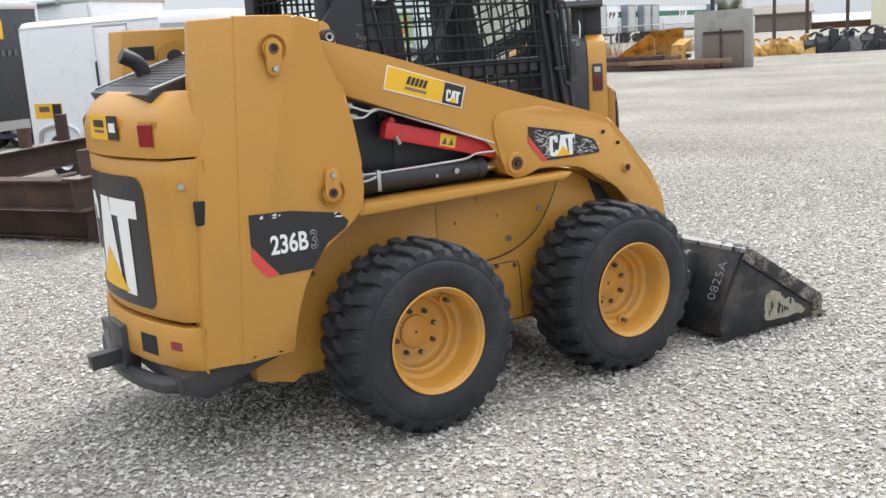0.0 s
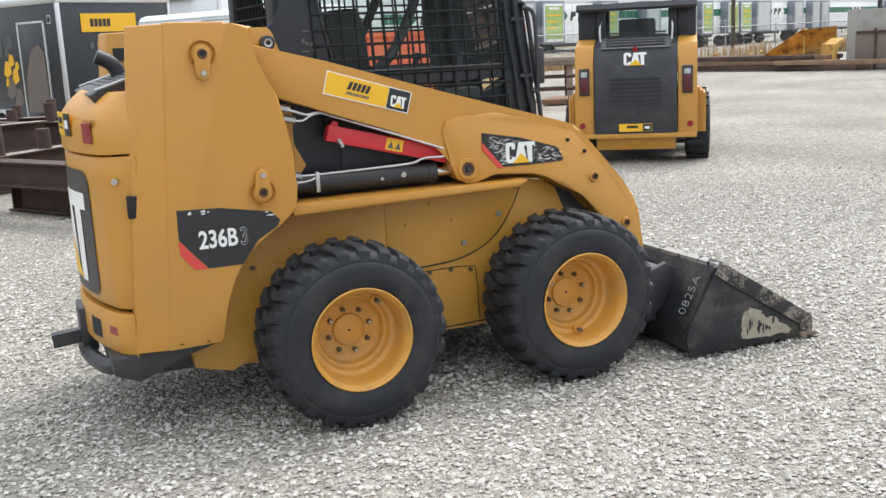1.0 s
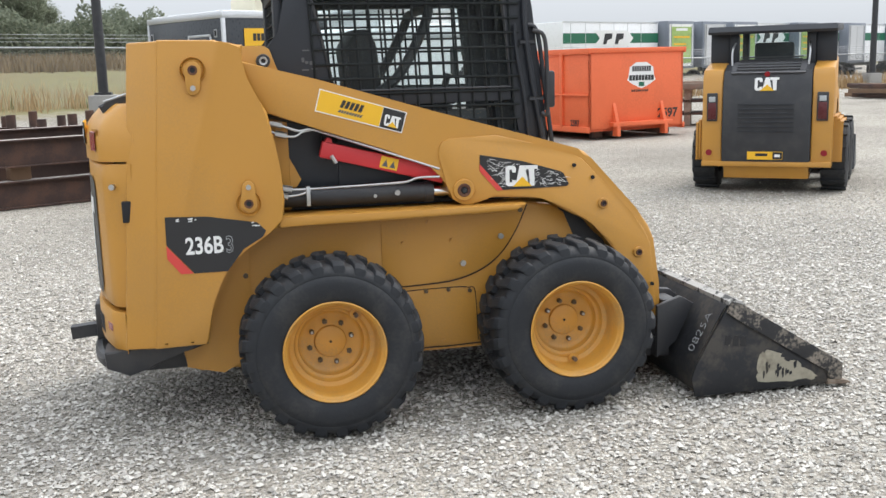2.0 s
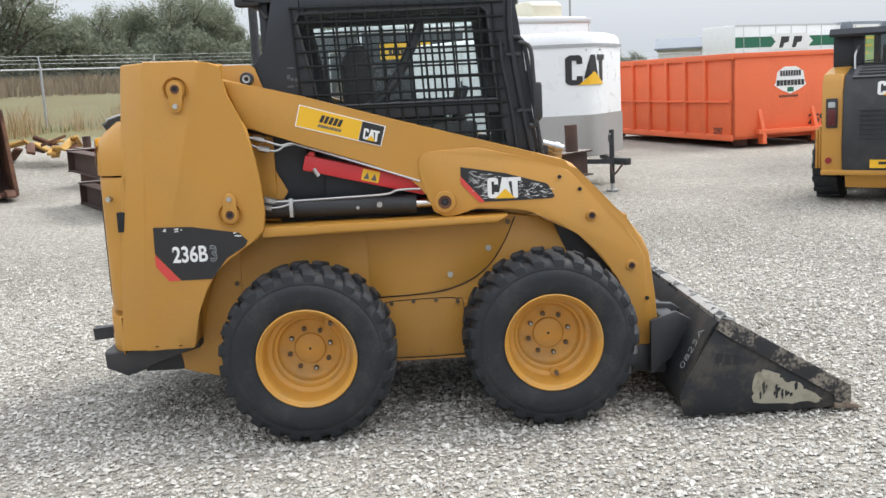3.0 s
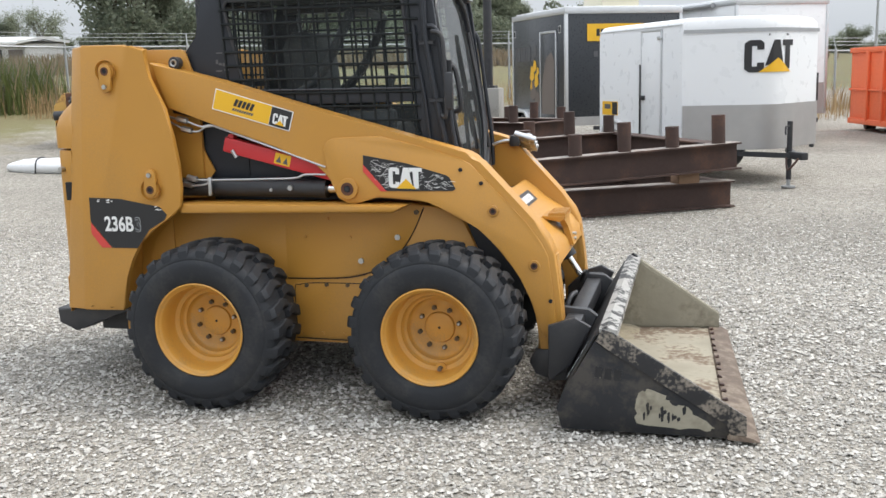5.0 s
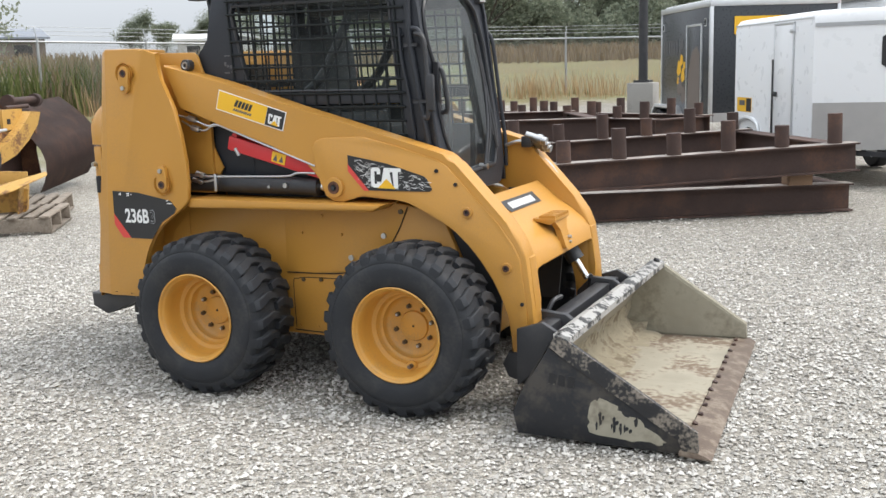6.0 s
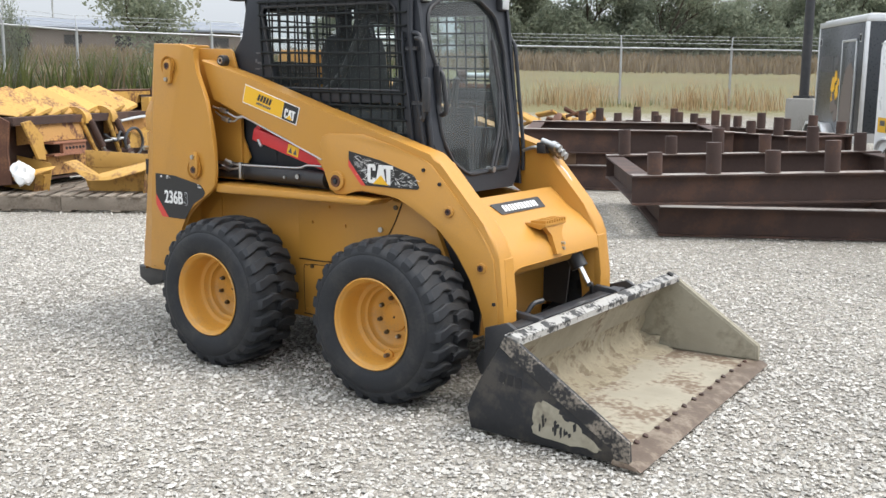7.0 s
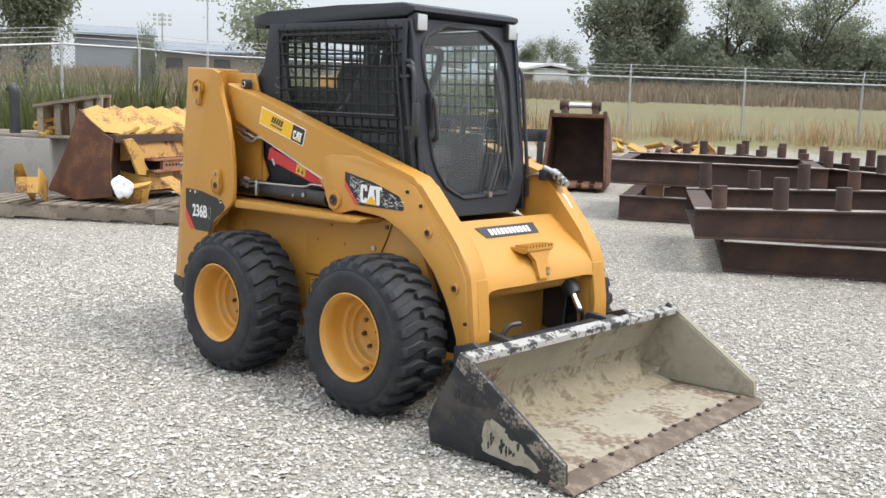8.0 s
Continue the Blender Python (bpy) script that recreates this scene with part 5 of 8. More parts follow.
# bucket: hangs on the arms, cement-stained inside
def build_bucket():
    bucket = new("bucket")
    bucket.parent = loader
    tagged(bucket, "worn black dirt bucket with cement inside")
    W = 0.862
    side = [(1.690, 0.012), (1.668, 0.10), (1.695, 0.17), (1.862, 0.455), (1.905, 0.440), (2.442, 0.110), (2.448, 0.030), (2.36, 0.012)]
    for s in (-1, 1):
        y0, y1 = s * W, s * (W - 0.018)
        pl = part("side_plate", prism(side, y0, y1, 0.002), BUCKET_OUT if s < 0 else BUCKET_GREY, bucket)
        edge = [(1.862, 0.455), (1.905, 0.443), (2.445, 0.112), (2.448, 0.030), (2.385, 0.030), (2.37, 0.075), (1.90, 0.360), (1.835, 0.405)]
        part("side_edge", prism(edge, s * (W + 0.012), s * (W - 0.002), 0.002), BUCKET_EDGE if s < 0 else BUCKET_GREY, bucket)
        inner = [(1.712, 0.035), (1.70, 0.16), (1.855, 0.44), (1.90, 0.425), (2.43, 0.105), (2.435, 0.035)]
        part("inner_lining", prism(inner, s * (W - 0.021), s * (W - 0.024)), BUCKET_GREY, bucket)
        if s < 0:
            rnd = random.Random(8)
            base = [(2.01, 0.05), (1.995, 0.12), (2.02, 0.19), (2.06, 0.205), (2.12, 0.18), (2.15, 0.14), (2.20, 0.14), (2.25, 0.10), (2.33, 0.055), (2.29, 0.04), (2.15, 0.045)]
            wear = []
            for (xa, za), (xb, zb) in zip(base, base[1:] + base[:1]):
                for j in range(4):
                    wear.append((xa + (xb - xa) * j / 4 + rnd.uniform(-0.008, 0.008), za + (zb - za) * j / 4 + rnd.uniform(-0.006, 0.006)))
            part("bare_patch", prism(wear, -W - 0.0015, -W), BUCKET_GREY, bucket, "worn bare patch")
            for _ in range(16):
                px, pz, w, h = rnd.uniform(2.03, 2.20), rnd.uniform(0.06, 0.115), rnd.uniform(0.004, 0.013), rnd.uniform(0.02, 0.055)
                part("patch_mark", prism([(px, pz), (px + w * 0.8, pz + 0.006), (px + w, pz + h * 0.8), (px + w * 0.5, pz + h), (px - w * 0.3, pz + h * 0.7)], -W - 0.0025, -W - 0.001), BUCKET_OUT, bucket)
            for k in range(3):
                part("stamped_bar", prism([(1.83 + 0.04 * k, 0.245 - 0.004 * k), (1.86 + 0.04 * k, 0.241 - 0.004 * k), (1.862 + 0.04 * k, 0.290 - 0.004 * k), (1.835 + 0.04 * k, 0.294 - 0.004 * k)], -W - 0.0015, -W), BUCKET_EDGE, bucket)
    # back sheet, curved, with floor
    line = [(1.885, 0.452), (1.845, 0.418), (1.775, 0.30), (1.722, 0.20), (1.700, 0.14), (1.702, 0.085), (1.730, 0.045), (1.79, 0.030), (2.40, 0.026)]
    bm = bmesh.new()
    top, low = [], []
    for i, (x, z) in enumerate(line):
        p0, p1 = Vector(line[max(i - 1, 0)]), Vector(line[min(i + 1, len(line) - 1)])
        d = (p1 - p0).normalized()
        n = Vector((-d.y, d.x)) * 0.014
        top.append((x, z))
        low.append((x - abs(n.x) if z > 0.05 else x, z - abs(n.y) if z < 0.1 else z))
    ys = np.linspace(-W + 0.02, W - 0.02, 60)
    rows = [[bm.verts.new((x, y, z)) for y in ys] for x, z in top]
    for a, b in zip(rows, rows[1:]):
        for i in range(len(ys) - 1):
            bm.faces.new((a[i], a[i + 1], b[i + 1], b[i]))
    # lumps of dried cement in the lower back corner
    for a, (x, z) in zip(rows, top):
        for v in a:
            amt = 1.0 if z < 0.25 and x < 2.0 else 0.25
            v.co += Vector((0.022, 0, 0.016)) * amt * max(0, noise.noise(Vector((v.co.y * 11, v.co.x * 9, v.co.z * 9))))
    part("bucket_shell", bm, BUCKET_IN, bucket, "cement crusted steel inside", smooth=60)
    # a lumpy crust of cement where the back sheet meets the floor
    run = [(1.735, 0.215), (1.712, 0.165), (1.706, 0.105), (1.732, 0.056), (1.775, 0.040), (1.82, 0.034), (1.87, 0.032), (1.93, 0.030)]
    crust = bmesh.new()
    rows = []
    for j in range(8):
        rows.append([])
        for i in range(110):
            y = -W + 0.024 + (2 * W - 0.048) * i / 109
            reach = 0.75 + 0.9 * noise.noise(Vector((y * 3.1, 2.0, 5.0))) + 0.35 * noise.noise(Vector((y * 12, 7.0, 1.0)))
            heap = math.sin(math.pi * j / 7) * (0.55 + 0.6 * noise.noise(Vector((y * 9, j * 0.8, 3.0))) + 0.75 * noise.noise(Vector((y * 26, j * 1.7, 9.0))))
            e = 0.042 * heap * max(0.0, reach) - 0.002
            x, z = run[j]
            rows[-1].append(crust.verts.new((x + e * (1.0 if j < 5 else 0.2), y, z + e * (0.4 if j < 2 else 1.0))))
    for a, b in zip(rows, rows[1:]):
        for i in range(109):
            crust.faces.new((a[i], a[i + 1], b[i + 1], b[i]))
    part("cement_crust", crust, CRUST, bucket, "lumpy ochre cement crust", smooth=70)
    out = [(1.870, 0.452), (1.826, 0.415), (1.756, 0.295), (1.702, 0.195), (1.682, 0.14), (1.684, 0.075), (1.705, 0.028), (1.78, 0.012), (2.38, 0.012), (2.40, 0.018), (1.79, 0.022), (1.725, 0.038),
           (1.694, 0.085), (1.692, 0.14), (1.713, 0.20), (1.766, 0.30), (1.836, 0.42), (1.880, 0.455)]
    part("bucket_back", prism(out, -W + 0.015, W - 0.015), BUCKET_OUT, bucket)
    # rolled top lip with chipped white paint
    lip = part("top_lip", prism([(1.850, 0.432), (1.848, 0.455), (1.880, 0.466), (1.924, 0.448), (1.925, 0.420), (1.88, 0.42)], -W + 0.002, W - 0.002, 0.008), LIP_WHITE, bucket,
               "chipped white painted top lip")
    part("lip_hole", rod((1.885, W - 0.07, 0.455), (1.895, W - 0.07, 0.47), 0.018, 12), SHADOW_GAP, lip)
    part("cutting_edge", prism([(2.372, 0.026), (2.38, 0.035), (2.47, 0.022), (2.502, 0.006), (2.47, 0.004), (2.372, 0.008)], -W - 0.012, W + 0.012, 0.002), EDGE, bucket,
         "brown worn steel cutting edge")
    for i in range(15):
        y = -0.78 + 1.56 * i / 14 + 0.012 * math.sin(i * 2.1)
        part("edge_bolt", rod((2.388 + 0.006 * math.sin(i * 5), y, 0.03), (2.389, y, 0.042), 0.013, 10), RUST, bucket)
    # back brackets and the quick coupler
    for s in (-1, 1):
        part("hitch_plate", prism([(1.56, 0.12), (1.56, 0.36), (1.64, 0.44), (1.76, 0.43), (1.80, 0.40), (1.72, 0.24), (1.69, 0.12)], 0.38 * s, 0.42 * s, 0.006), BLACK, bucket)
        part("hitch_plate", prism([(1.60, 0.14), (1.60, 0.40), (1.72, 0.44), (1.79, 0.40), (1.70, 0.22)], 0.60 * s, 0.63 * s, 0.006), BLACK, bucket)
        part("hitch_lever", tube([(1.64, 0.34 * s, 0.40), (1.66, 0.30 * s, 0.46), (1.68, 0.24 * s, 0.47)], 0.012), BLACK, bucket)
    part("hitch_beam", box(1.66, 1.74, -0.56, 0.56, 0.33, 0.41, 0.008), BLACK, bucket)
    part("hitch_beam", box(1.60, 1.68, -0.60, 0.60, 0.14, 0.24, 0.008), BLACK, bucket)
    # chalk number on the back
    d = Vector((1.826 - 1.702, 0, 0.415 - 0.195)).normalized()
    nrm = Vector((-d.z, 0, d.x))
    rot = Matrix(((d.x, 0, nrm.x, 0), (0, 1, 0, 0), (d.z, 0, nrm.z, 0), (0, 0, 0, 1)))
    m = Matrix.Translation(Vector((1.756, -0.775, 0.295)) + nrm * 0.006) @ rot
    lettering("chalk_number", "0825A", 0.075, LAMP_CLEAR, m, bucket, stretch=1.05, depth=0.0005, bold=-0.0022)
    # the mouth is wider than the back and worn back at its far corner
    for ob in bucket.children:
        if ob.name.startswith(("chalk", "hitch")):
            continue
        for v in ob.data.vertices:
            f = min(max((v.co.x - 1.90) / 0.55, 0.0), 1.1)
            far = (v.co.y + 0.862) / 1.724
            v.co.x -= 0.080 * f * far
            v.co.y += 0.065 * f * far


build_bucket()


# ---- the second loader, parked further off ----
def build_second_loader():
    m = Matrix.Translation((6.16, 6.03, 0)) @ Matrix.Rotation(radians(53.0), 4, "Z") @ Matrix.Diagonal((1, 1.035, 1.02, 1))
    ld = thing("parked_loader", "yellow skid loader with black engine door, seen from behind", "skid loader", m=m)
    part("engine_door", prism([(-0.60, 0.36), (-0.625, 0.60), (-0.60, 1.20), (-0.52, 1.38), (-0.30, 1.46), (-0.30, 0.36)], -0.475, 0.475, 0.015), BLACK, ld)
    hood = part("hood_top", prism([(-0.56, 1.36), (-0.30, 1.48), (0.0, 1.50), (0.0, 1.30), (-0.45, 1.30)], -0.40, 0.40, 0.01), DECAL_GREY, ld)
    for k in range(6):
        part("louvre", box(-0.52 + 0.07 * k, -0.49 + 0.07 * k, -0.34, 0.34, 1.385 + 0.028 * k, 1.40 + 0.028 * k), BLACK, hood)
    for s in (-1, 1):
        post = part("rear_post", prism([(-0.56, 0.30), (-0.58, 0.60), (-0.56, 1.32), (-0.50, 1.40), (0.10, 1.52), (0.10, 0.90), (-0.30, 0.80), (-0.36, 0.30)], 0.48 * s, 0.70 * s, 0.012), YELLOW, ld)
        part("lamp_housing", box(-0.60, -0.575, 0.59 * s - 0.06, 0.59 * s + 0.06, 0.82, 1.14, 0.01), BLACK, post)
        part("tail_lamp", box(-0.608, -0.598, 0.59 * s - 0.045, 0.59 * s + 0.045, 0.84, 1.03, 0.004), LAMP_DARK, post, "dark red plastic lens")
        part("reversing_lamp", box(-0.608, -0.598, 0.59 * s - 0.036, 0.59 * s + 0.036, 1.04, 1.10, 0.004), LAMP_CLEAR, post, "clear plastic lens")
        part("reflector", rod((-0.59, 0.62 * s, 0.46), (-0.578, 0.62 * s, 0.46), 0.035, 14), LAMP_RED, post)
        for k in range(3):
            part("side_panel", box(-0.45, 0.40, s * (0.70 + 0.032 * k), s * (0.728 + 0.032 * k), 0.36, 0.86 - 0.03 * k, 0.008), YELLOW, ld)
        part("lift_arm", prism([(0.0, 1.50), (0.10, 1.52), (1.40, 1.05), (1.75, 0.50), (1.68, 0.20), (1.58, 0.22), (1.55, 0.50), (1.25, 0.95), (0.0, 1.30)], 0.56 * s, 0.66 * s, 0.01), YELLOW, ld)
        part("cab_post", box(-0.16, -0.04, 0.42 * s - 0.05, 0.42 * s + 0.05, 1.40, 1.86, 0.01), BLACK_SATIN, ld)
        part("cab_post", box(0.85, 0.95, 0.42 * s - 0.04, 0.42 * s + 0.04, 0.95, 1.86, 0.01), BLACK_SATIN, ld)
        part("cab_side", box(-0.10, 0.95, 0.44 * s - 0.015, 0.44 * s + 0.015, 0.90, 1.30, 0.004), BLACK_SATIN, ld)
        part("side_screen", box(-0.12, -0.02, 0.58 * s - 0.11, 0.58 * s + 0.11, 1.42, 1.88, 0.01), BLACK_SATIN, ld)
        part("cab_hose", tube([(-0.20, 0.40 * s, 1.70), (-0.30, 0.42 * s, 1.60), (-0.34, 0.41 * s, 1.42)], 0.012), STEEL, ld)
        for wx in (0.0, 1.10):
            w = new("wheel")
            w.parent = ld
            w.matrix_basis = Matrix.Translation((wx, 0.71 * s, 0.385))
            prof = [(-0.135, 0.21), (-0.145, 0.26), (-0.14, 0.34), (-0.12, 0.385), (0.12, 0.385), (0.14, 0.34), (0.145, 0.26), (0.135, 0.21)]
            part("tyre", lathe(prof, 40, closed=True), RUBBER, w)
            part("rim", lathe([(-0.10 * s, 0.21), (0.06 * s, 0.19), (0.05 * s, 0.0001)][::1], 32), YELLOW_RIM, w)
            for k in range(16):
                a = 2 * math.pi * k / 16
                b = box(-0.028, 0.028, -0.13, 0.13, 0.375, 0.405, 0.0)
                part("lug", b, RUBBER, w, m=Matrix.Rotation(a, 4, "Y"))
    part("cab_roof", prism([(-0.30, 1.83), (-0.26, 1.89), (0.90, 1.92), (0.98, 1.88), (0.98, 1.84), (-0.28, 1.80)], -0.70, 0.70, 0.015), BLACK_SATIN, ld)
    part("cab_back", box(-0.10, -0.05, -0.42, 0.42, 1.10, 1.50, 0.004), BLACK_SATIN, ld)
    bm = bmesh.new()
    a = [bm.verts.new((-0.09, y, z)) for y, z in ((0.36, 1.50), (-0.36, 1.50), (-0.36, 1.80), (0.36, 1.80))]
    bm.faces.new(a)
    pane = bpy.data.meshes.new("rear_window")
    bm.normal_update()
    bm.to_mesh(pane)
    bm.free()
    pane.materials.append(GLASS)
    pw = new("rear_window", pane)
    pw.parent, pw.visible_shadow = ld, False
    part("seat", prism([(0.05, 1.10), (0.20, 1.10), (0.14, 1.68), (0.06, 1.70)], -0.22, 0.22, 0.03), SEAT, ld)
    part("belly", box(-0.40, 1.30, -0.48, 0.48, 0.22, 0.90), BLACK, ld)
    part("under_guard", prism([(-0.56, 0.34), (-0.50, 0.16), (-0.20, 0.16), (-0.20, 0.36)], -0.46, 0.46, 0.01), YELLOW, ld)
    part("bumper", box(-0.60, -0.50, -0.70, 0.70, 0.30, 0.36, 0.01), YELLOW, ld)
    st = part("dealer_decal", box(-0.620, -0.612, -0.19, 0.19, 0.385, 0.475, 0.0), DECAL_YELLOW, ld, "yellow and black dealer sticker")
    part("black_field", box(-0.6225, -0.6205, -0.185, -0.085, 0.39, 0.47), DECAL_BLACK, st)
    part("word_bar", box(-0.6225, -0.6205, -0.03, 0.10, 0.425, 0.455), DECAL_BLACK, st)
    part("mark_block", box(-0.6245, -0.6225, -0.165, -0.105, 0.415, 0.445), DECAL_WHITE, st)

    def mark(u, v, d):
        z = 1.16 + 0.15 * v
        return (-0.605 - d + 0.16 * max(0, z - 1.20) * 1.5, 0.13 - 0.26 * u, z)
    maker_blocks(ld, mark, deep=0.004)
    part("round_badge", rod((-0.585, 0.0, 1.345), (-0.57, 0.0, 1.345), 0.03, 16), LAMP_RED, ld)
    part("blade", prism([(1.75, 0.05), (1.95, 0.50), (2.5, 0.05)], -0.86, 0.86, 0.01), BLACK, ld)
    for k in range(7):
        part("door_slot", box(-0.632, -0.618, -0.30, 0.30, 0.70 + 0.05 * k, 0.712 + 0.05 * k), BLACK_SATIN, ld)


build_second_loader()


# ---- enclosed trailers ----
def trailer_frame(corner):
    """At the front corner of the side that faces the yard: x runs to the trailer's front, y to its far side."""
    u = Vector((0.509, -0.861, 0))
    v = Vector((0.861, 0.509, 0))
    return Matrix(((u.x, v.x, 0, corner[0]), (u.y, v.y, 0, corner[1]), (0, 0, 1, 0), (0, 0, 0, 1)))


def add_wheels(tr, xs, y_list, r=0.33, w=0.20):
    for x in xs:
        for y in y_list:
            wh = new("wheel")
            wh.parent = tr
            wh.matrix_basis = Matrix.Translation((x, y, r))
            part("tyre", lathe([(-w / 2, r * 0.6), (-w / 2, r * 0.92), (-w * 0.4, r), (w * 0.4, r), (w / 2, r * 0.92), (w / 2, r * 0.6)], 32, closed=True), RUBBER, wh)
            part("rim", lathe([(-w * 0.42, r * 0.60), (-w * 0.30, r * 0.5), (-w * 0.32, 0.0001)], 28), ALU, wh)


def build_white_trailer():
    L, W, z0, z1 = 2.56, 2.10, 0.46, 2.13
    tr = thing("enclosed_trailer", "white round-nosed enclosed cargo trailer on a jack", "trailer", "enclosed trailers", m=trailer_frame((2.0, 8.446)) @ Matrix.Diagonal((0.96, 0.96, 1, 1)))
    nose = [(0.0, 0.0), (0.16, 0.30), (0.34, 0.60), (0.47, 0.88), (0.50, W / 2), (0.47, W - 0.88), (0.34, W - 0.60), (0.16, W - 0.30), (0.0, W)]
    def loop(inset):
        return [(-L, 0 + inset), *[(x - inset * 0.6, min(max(y, inset), W - inset)) for x, y in nose], (-L, W - inset)]
    bm = bmesh.new()
    levels = [(z0, 0.0), (z1 - 0.16, 0.0), (z1 - 0.07, 0.02), (z1 - 0.02, 0.07), (z1, 0.16)]
    rings = [[bm.verts.new((x, y, z)) for x, y in loop(i)] for z, i in levels]
    for a, b in zip(rings, rings[1:]):
        for i in range(len(a)):
            j = (i + 1) % len(a)
            bm.faces.new((a[i], a[j], b[j], b[i]))
    bm.faces.new(rings[0][::-1]), bm.faces.new(rings[-1])
    part("body", bm, TRAILER_WHITE, tr, smooth=35)
    # stone guard round the nose, and the roof trim
    for nm, za, zb, mat, o in (("stone_guard", z0 - 0.01, z0 + 0.56, DIAMOND, 0.008), ("roof_trim", z1 - 0.20, z1 - 0.155, GALV, 0.012)):
        b = bmesh.new()
        lo, hi = [], []
        pts = [(0.02, -0.002)] + nose[1:-1] + [(0.02, W + 0.002)]
        for x, y in pts:
            lo.append(b.verts.new((x + o, y, za)))
            hi.append(b.verts.new((x + o, y, zb)))
        for i in range(len(lo) - 1):
            b.faces.new((lo[i], lo[i + 1], hi[i + 1], hi[i]))
        part(nm, b, mat, tr)
    door = part("side_door", box(-1.12, -0.56, -0.022, 0.0, z0 + 0.06, z1 - 0.14, 0.006), TRAILER_WHITE, tr)
    for a in ((-1.14, -1.12, z0 + 0.04, z1 - 0.12), (-0.56, -0.54, z0 + 0.04, z1 - 0.12), (-1.14, -0.54, z1 - 0.14, z1 - 0.11)):
        part("door_trim", box(a[0], a[1], -0.026, 0.0, a[2], a[3], 0.003), ALU, door)
    part("door_bar", box(-1.15, -1.125, -0.045, -0.022, z0 + 0.1, z0 + 1.1, 0.004), BLACK, door)
    part("door_latch", box(-1.10, -1.00, -0.05, -0.022, z0 + 0.62, z0 + 0.68, 0.006), BLACK, door)
    part("door_hinge", box(-0.62, -0.52, -0.04, -0.02, z1 - 0.25, z1 - 0.20, 0.004), ALU, door)
    part("trim_strip", box(-L, 0.0, -0.006, 0.0, z1 - 0.10, z1 - 0.08), ALU, tr)
    part("floor_rail", box(-L, 0.0, -0.010, 0.0, z0 - 0.06, z0 + 0.02, 0.003), ALU, tr)
    st = part("dealer_decal", box(-2.45, -1.92, -0.006, 0.0, z0 + 0.38, z0 + 0.58), DECAL_YELLOW, tr, "yellow and black dealer sticker")
    part("black_field", box(-2.10, -1.93, -0.009, -0.006, z0 + 0.39, z0 + 0.57), DECAL_BLACK, st)
    part("word_bar", box(-2.36, -2.16, -0.009, -0.006, z0 + 0.47, z0 + 0.54), DECAL_GREY, st)

    def mark(u, v, d):
        # across the nose, from its near side to the far
        y = 0.69 + 0.74 * u
        for (xa, ya), (xb, yb) in zip(nose, nose[1:]):
            if ya <= y <= yb:
                x = xa + (xb - xa) * (y - ya) / (yb - ya)
        return (x + 0.006 + d, y, 1.425 + 0.40 * v)
    for blk in ([(0.0, 0.1), (0.08, 0.0), (0.26, 0.0), (0.32, 0.1), (0.32, 0.3), (0.20, 0.3), (0.20, 0.18), (0.12, 0.18), (0.12, 0.82), (0.20, 0.82), (0.20, 0.7), (0.32, 0.7), (0.32, 0.9), (0.26, 1.0), (0.08, 1.0), (0.0, 0.9)],
                [(0.34, 0.2), (0.50, 1.0), (0.64, 1.0), (0.72, 0.3)], [(0.70, 1.0), (1.0, 1.0), (1.0, 0.82), (0.92, 0.82), (0.92, 0.1), (0.78, 0.1), (0.78, 0.82), (0.70, 0.82)]):
        part("mark_block", on_curve(blk, lambda u, v: mark(u, v, 0.004)), DECAL_BLACK, tr)
    part("mark_triangle", on_curve([(0.22, 0.0), (0.94, 0.0), (0.60, 0.45)], lambda u, v: mark(u, v, 0.009), 14), DECAL_YELLOW, tr)
    part("word_bar", sheet([mark(u, v, 0.003) for u, v in ((0.40, 1.13), (0.40, 1.19), (0.86, 1.19), (0.86, 1.13))], 0.002), DECAL_GREY, tr)
    # tongue, jack, coupler
    c = W / 2
    for s in (-1, 1):
        part("tongue_beam", tube([(0.1, c + 0.55 * s, z0 - 0.06), (1.0, c + 0.03 * s, z0 - 0.06)], 0.045, 4, steps=1), BLACK, tr)
    part("coupler", box(0.95, 1.25, c - 0.05, c + 0.05, z0 - 0.10, z0 - 0.01, 0.01), BLACK, tr)
    jack = part("jack", rod((0.92, c, 0.10), (0.92, c, z0 + 0.36), 0.035, 14), BLACK, tr)
    part("jack_leg", rod((0.92, c, 0.02), (0.92, c, 0.30), 0.026, 12), GALV, jack)
    part("jack_foot", rod((0.92, c, 0.0), (0.92, c, 0.02), 0.09, 16), GALV, jack)
    part("jack_handle", tube([(0.92, c, z0 + 0.30), (0.98, c - 0.10, z0 + 0.30), (1.0, c - 0.12, z0 + 0.20)], 0.012), BLACK, jack)
    part("safety_chain", tube([(1.0, c - 0.1, z0 - 0.08), (1.1, c - 0.14, z0 - 0.22), (1.2, c - 0.06, z0 - 0.08)], 0.014), RUST, tr)
    add_wheels(tr, (-2.0,), (0.10, W - 0.10))
    part("wheel_arch", tube([(-2.40, -0.02, z0), (-2.34, -0.02, z0 + 0.22), (-2.0, -0.02, z0 + 0.30), (-1.66, -0.02, z0 + 0.22), (-1.60, -0.02, z0)], 0.03, 8), ALU, tr)


build_white_trailer()


